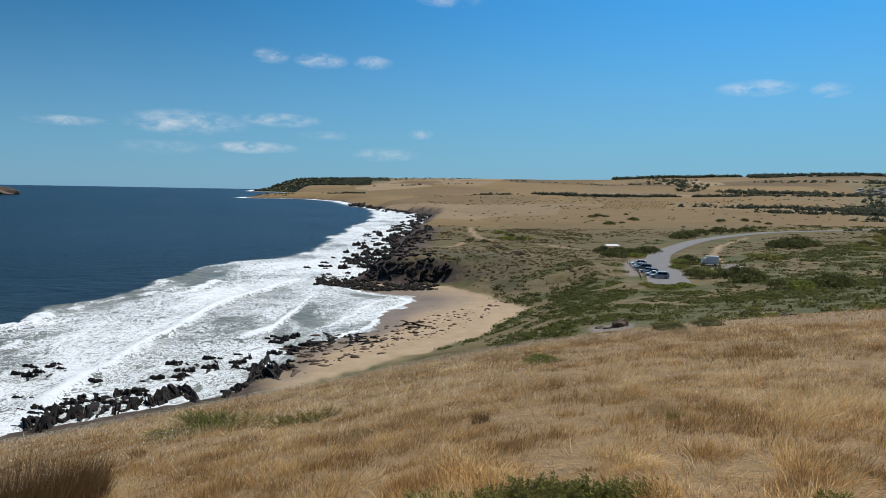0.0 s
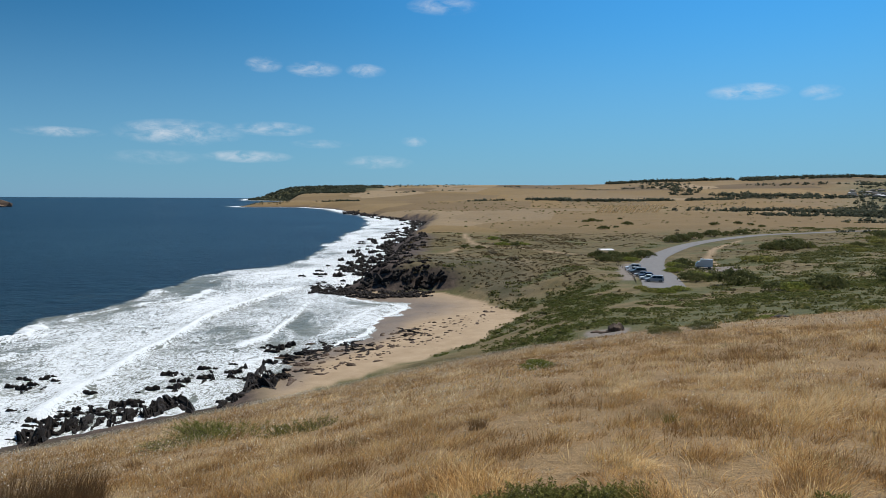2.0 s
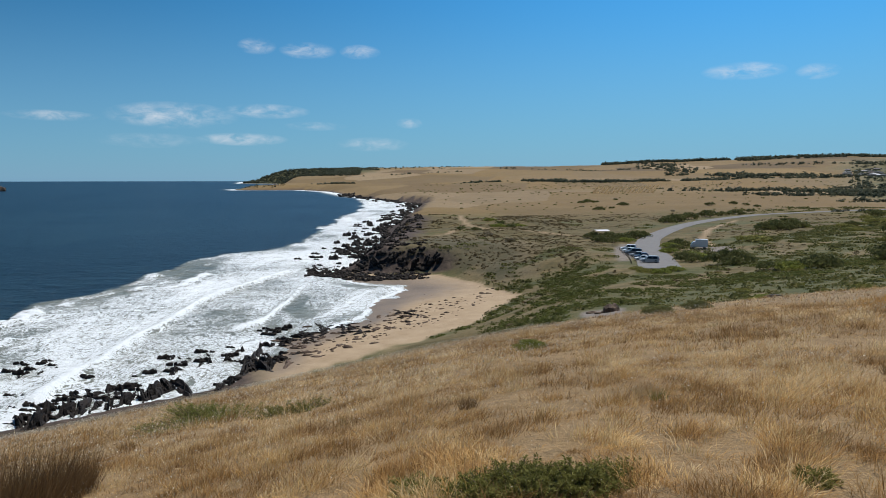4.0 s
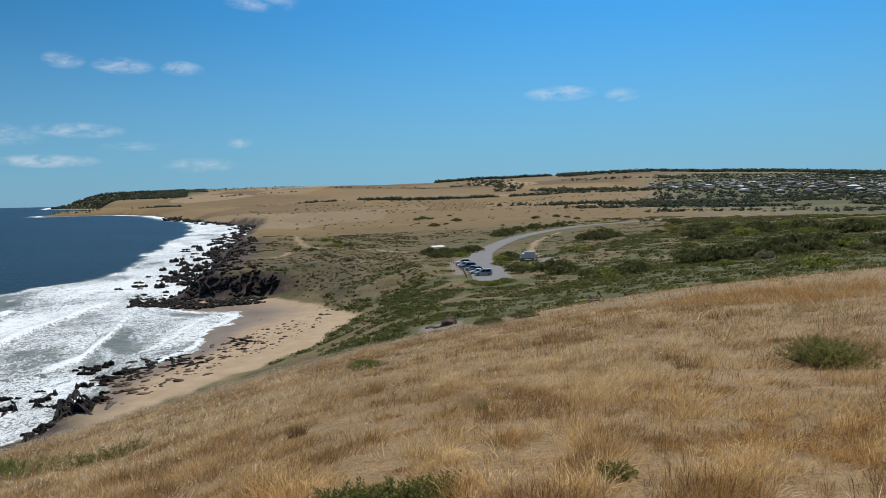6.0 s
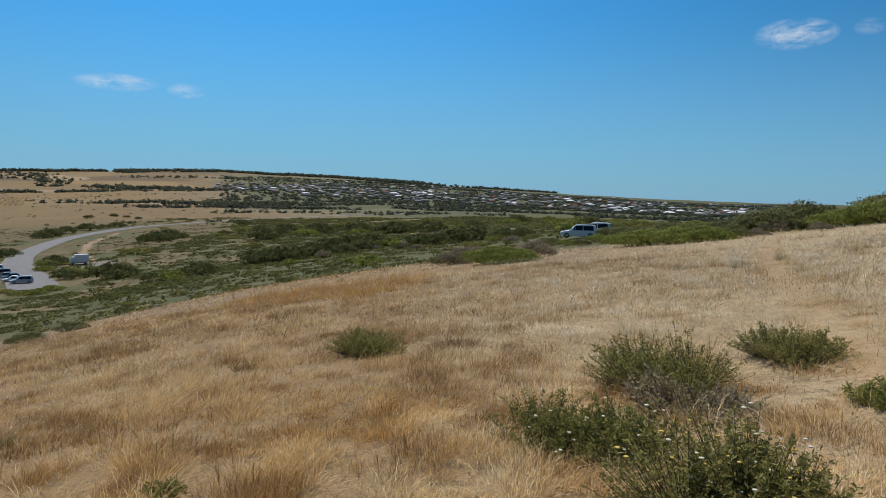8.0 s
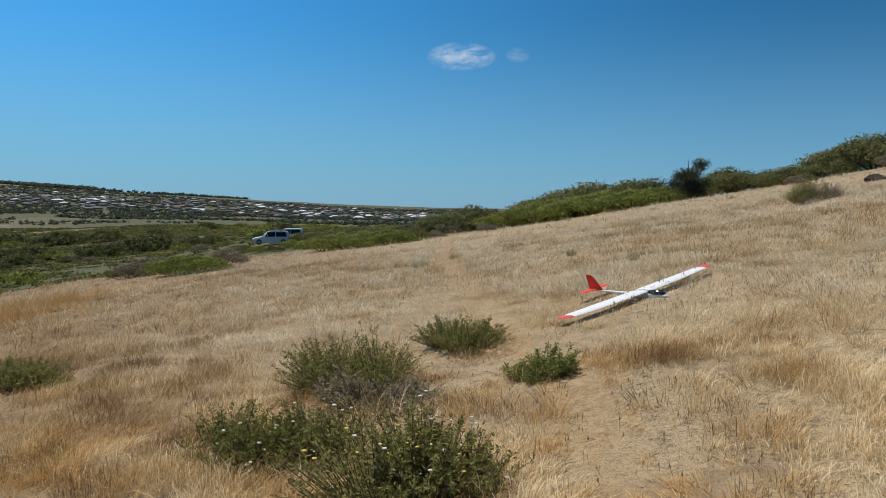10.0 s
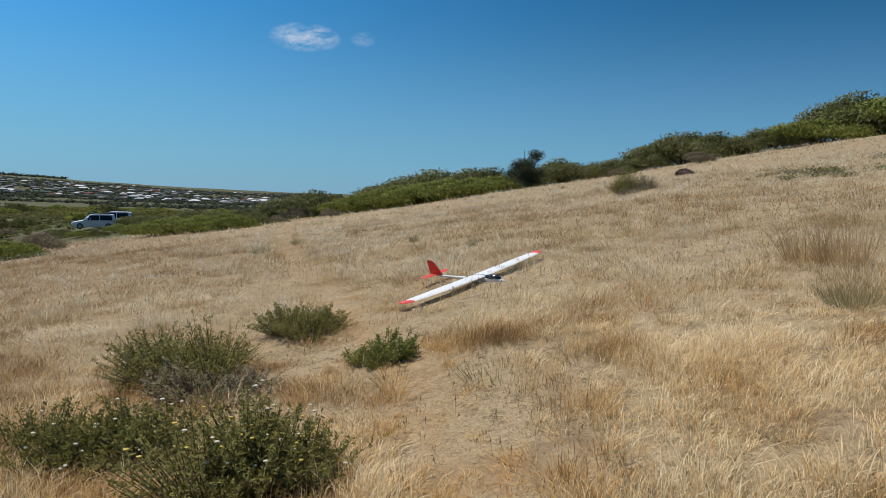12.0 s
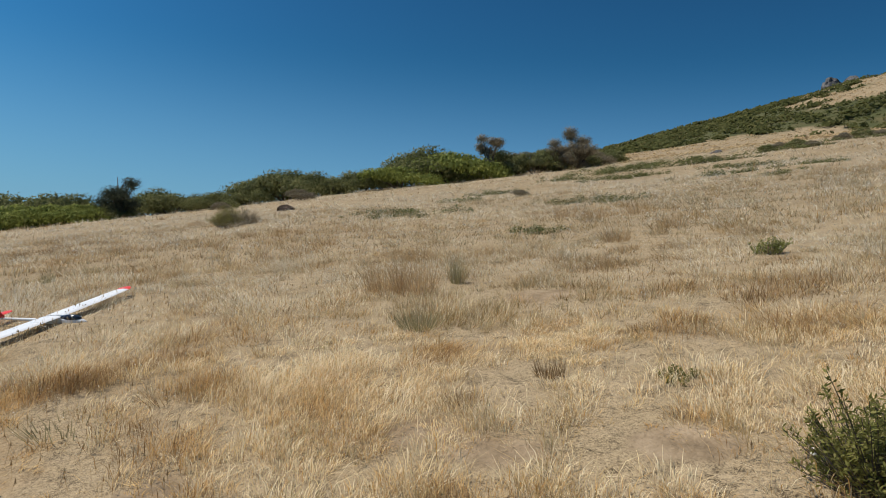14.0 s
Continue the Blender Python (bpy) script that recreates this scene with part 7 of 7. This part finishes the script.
HOUSES = [house(*h) for h in (
    (15, 9, 0, 0, "cream bungalow with a dark slate-coloured roof"), (16, 10, 2, 1, "white bungalow with a bright white metal roof"), (14, 9, 1, 2, "brick bungalow with a grey roof"),
    (17, 10, 3, 3, "tan bungalow with a dull green roof"), (12, 9, 0, 4, "cream bungalow with a pale roof"), (15, 9, 1, 5, "brick bungalow with a red tiled roof"),
    (14, 10, 2, 6, "white two-storey house with a silver roof", True, False), (18, 10, 3, 2, "long tan bungalow with a grey roof"), (22, 12, 2, 1, "large house with a bright white roof", False, False))]
dice = random.Random(29)
used, spots, tries = set(), [], 0
while len(spots) < 298 and tries < 20000:
    tries += 1
    az = dice.uniform(34.5, 73.5)
    lo, hi = np.interp(az, (32, 38, 48, 58, 66, 73), (1650, 1450, 1280, 1120, 1000, 1000)), np.interp(az, (32, 38, 48, 58, 66, 73), (2000, 2250, 2350, 2300, 2000, 1700))
    r = dice.uniform(lo, hi)
    x, y = plan(az, r)
    if any((x - a) ** 2 + (y - b) ** 2 < 23 ** 2 for a, b in spots):
        continue
    spots.append((x, y))
for x, y in spots:
    k = dice.choices(range(9), (7, 2.6, 7, 4, 4, 1.5, 2, 6, 0.8))[0]
    m = pose(x, y, h1(x, y), 0, 0, math.degrees(math.atan2(-x, y)) + dice.choice((0, 0, 90, 180, 20, -25)))
    if k not in used:
        used.add(k)
        HOUSES[k].matrix_basis = m
    else:
        copy_thing(HOUSES[k], m)


def far_houses(n):
    """The rest of the town, too far off to tell house from house: low walls under hipped roofs."""
    g, vs, walls, roofs, k = random.Random(37), [], [], [], 0
    made = 0
    while made < n:
        az = g.uniform(30.5, 77.5)
        lo, hi = np.interp(az, (30, 38, 48, 58, 66, 78), (1750, 1400, 1250, 1100, 980, 1000)), np.interp(az, (30, 38, 48, 58, 66, 78), (2050, 2500, 2750, 2800, 2600, 2500))
        r = math.sqrt(g.uniform(lo * lo, hi * hi))
        x, y = plan(az, r)
        if any((x - a) ** 2 + (y - b) ** 2 < 20 ** 2 for a, b in spots) or float(fractal(np.array([x]), np.array([y]), 190, 39)[0]) < 0.4:
            continue
        made += 1
        spots.append((x, y))
        a, b, t = g.uniform(5, 8), g.uniform(4, 5.5), radians(g.choice((0, 90, 25)) - az)
        z = h1(x, y)
        pts = [(-a, -b, -1), (a, -b, -1), (a, b, -1), (-a, b, -1), (-a, -b, 3), (a, -b, 3), (a, b, 3), (-a, b, 3)]
        e = 0.6
        pts += [(-a - e, -b - e, 3), (a + e, -b - e, 3), (a + e, b + e, 3), (-a - e, b + e, 3), (b - a, 0, 5.1), (a - b, 0, 5.1)]
        vs += [(x + u * math.cos(t) - v * math.sin(t), y + u * math.sin(t) + v * math.cos(t), z + w) for u, v, w in pts]
        walls += [(k, k + 1, k + 5, k + 4), (k + 1, k + 2, k + 6, k + 5), (k + 2, k + 3, k + 7, k + 6), (k + 3, k, k + 4, k + 7)]
        roofs += [(k + 8, k + 9, k + 13, k + 12), (k + 10, k + 11, k + 12, k + 13), (k + 9, k + 10, k + 13, k + 13), (k + 11, k + 8, k + 12, k + 12)]
        k += 14
    me = bpy.data.meshes.new("far_houses")
    me.from_pydata(vs, [], walls + [f if f[2] != f[3] else f[:3] for f in roofs])
    nodes = Nodes("far_roof")
    nodes.set(base_color=nodes.ramp(nodes.island(), [(0.0, (0.05, 0.055, 0.06)), (0.45, (0.11, 0.115, 0.12)), (0.65, (0.08, 0.1, 0.09)), (0.78, (0.26, 0.27, 0.28)), (0.86, (0.16, 0.07, 0.05)), (0.93, (0.5, 0.51, 0.52)), (1.0, (0.62, 0.63, 0.64))]), roughness=0.95)
    me.materials.append(WALLS[3]), me.materials.append(matt(nodes.mat))
    me.polygons.foreach_set("material_index", np.array([0] * len(walls) + [1] * len(roofs), np.int32))
    return me


tagged(new("far_houses", far_houses(430)), "distant rooftops of the town among dark trees", "houses", kind="stuff")


# ---------------------------------------------------------------- the model glider, landed in the grass
def glider():
    ob = thing("model_glider", "white model glider with red tail resting in dry grass", "model aircraft")
    white = plain("glider_white", (0.82, 0.82, 0.8), 0.35, scale=5, spread=0.06)
    red = plain("glider_red", (0.85, 0.05, 0.03), 0.4, scale=5, spread=0.1)
    black = plain("glider_canopy", (0.02, 0.022, 0.026), 0.12, scale=5)

    def foil(name, stations, mat, label="", upright=False):
        """A lofted surface: stations of span position, chord, leading edge and lift."""
        bm = bmesh.new()
        rings = []
        for s, chord, lead, up in stations:
            ring = []
            for c, h in ((0, 0), (0.08, 0.045), (0.3, 0.075), (0.65, 0.045), (1, 0.004), (0.65, -0.012), (0.3, -0.025), (0.08, -0.025)):
                y, z = lead - c * chord, h * chord
                ring.append(bm.verts.new((z * 0.6, y, s) if upright else (s, y, z + up)))
            rings.append(ring)
        for a, b in zip(rings[:-1], rings[1:]):
            for i in range(8):
                bm.faces.new((a[i], a[(i + 1) % 8], b[(i + 1) % 8], b[i]))
        bm.faces.new(rings[0])
        bm.faces.new(rings[-1])
        return part(name, bm, mat, ob, label)
    bm = bmesh.new()
    rings = []
    for y, w, h, z in ((0.36, 0.006, 0.006, -0.01), (0.32, 0.03, 0.028, -0.008), (0.22, 0.045, 0.048, -0.01), (0.08, 0.05, 0.055, -0.012), (-0.12, 0.04, 0.042, -0.008), (-0.3, 0.02, 0.022, 0.0), (-0.6, 0.013, 0.014, 0.01), (-0.86, 0.009, 0.01, 0.015)):
        rings.append([bm.verts.new((math.cos(math.tau * k / 12) * w, y, z + math.sin(math.tau * k / 12) * h)) for k in range(12)])
    for a, b in zip(rings[:-1], rings[1:]):
        for k in range(12):
            bm.faces.new((a[k], a[(k + 1) % 12], b[(k + 1) % 12], b[k]))
    bm.faces.new(rings[0]), bm.faces.new(rings[-1])
    part("fuselage", bm, white, ob)
    bm = bmesh.new()
    bmesh.ops.create_uvsphere(bm, u_segments=14, v_segments=8, radius=1.0, matrix=Matrix.Translation((0, 0.17, 0.03)) @ Matrix.Diagonal((0.042, 0.14, 0.04, 1)))
    part("canopy", bm, black, ob, "glossy black canopy")
    for sgn in (-1, 1):
        foil("wing_panel", [(sgn * 0.02, 0.23, 0.07, 0.045), (sgn * 0.75, 0.215, 0.06, 0.05), (sgn * 1.33, 0.17, 0.035, 0.06)], white)
        foil("wing_tip", [(sgn * 1.332, 0.17, 0.035, 0.0602), (sgn * 1.43, 0.14, 0.015, 0.065), (sgn * 1.48, 0.06, -0.03, 0.068)], red, "red wing tip")
        foil("tailplane", [(sgn * 0.012, 0.13, -0.74, 0.03), (sgn * 0.24, 0.1, -0.76, 0.035), (sgn * 0.27, 0.05, -0.79, 0.035)], red, "red tailplane")
    foil("fin", [(0.01, 0.24, -0.64, 0), (0.1, 0.18, -0.72, 0), (0.19, 0.13, -0.79, 0), (0.22, 0.08, -0.84, 0)], red, "red upright fin", True)
    x0, y0 = plan(83.1, 7.95)
    x1, y1 = plan(94.6, 10.4)
    a, b = Vector((x0, y0, h1(x0, y0) + 0.03)), Vector((x1, y1, h1(x1, y1) + 0.06))
    right = (a - b).normalized()          # its starboard wing lies nearest
    fwd = Vector((0, 0, 1)).cross(right).normalized()
    if fwd.x > 0:
        fwd, right = -fwd, -right
    up = right.cross(fwd)
    mid = (a + b) / 2
    m = Matrix((right, fwd, up)).transposed().to_4x4()
    m.translation = mid - up * 0.01
    ob.matrix_basis = m @ pose(0, 0, 0, 3, 0, 0)


glider()
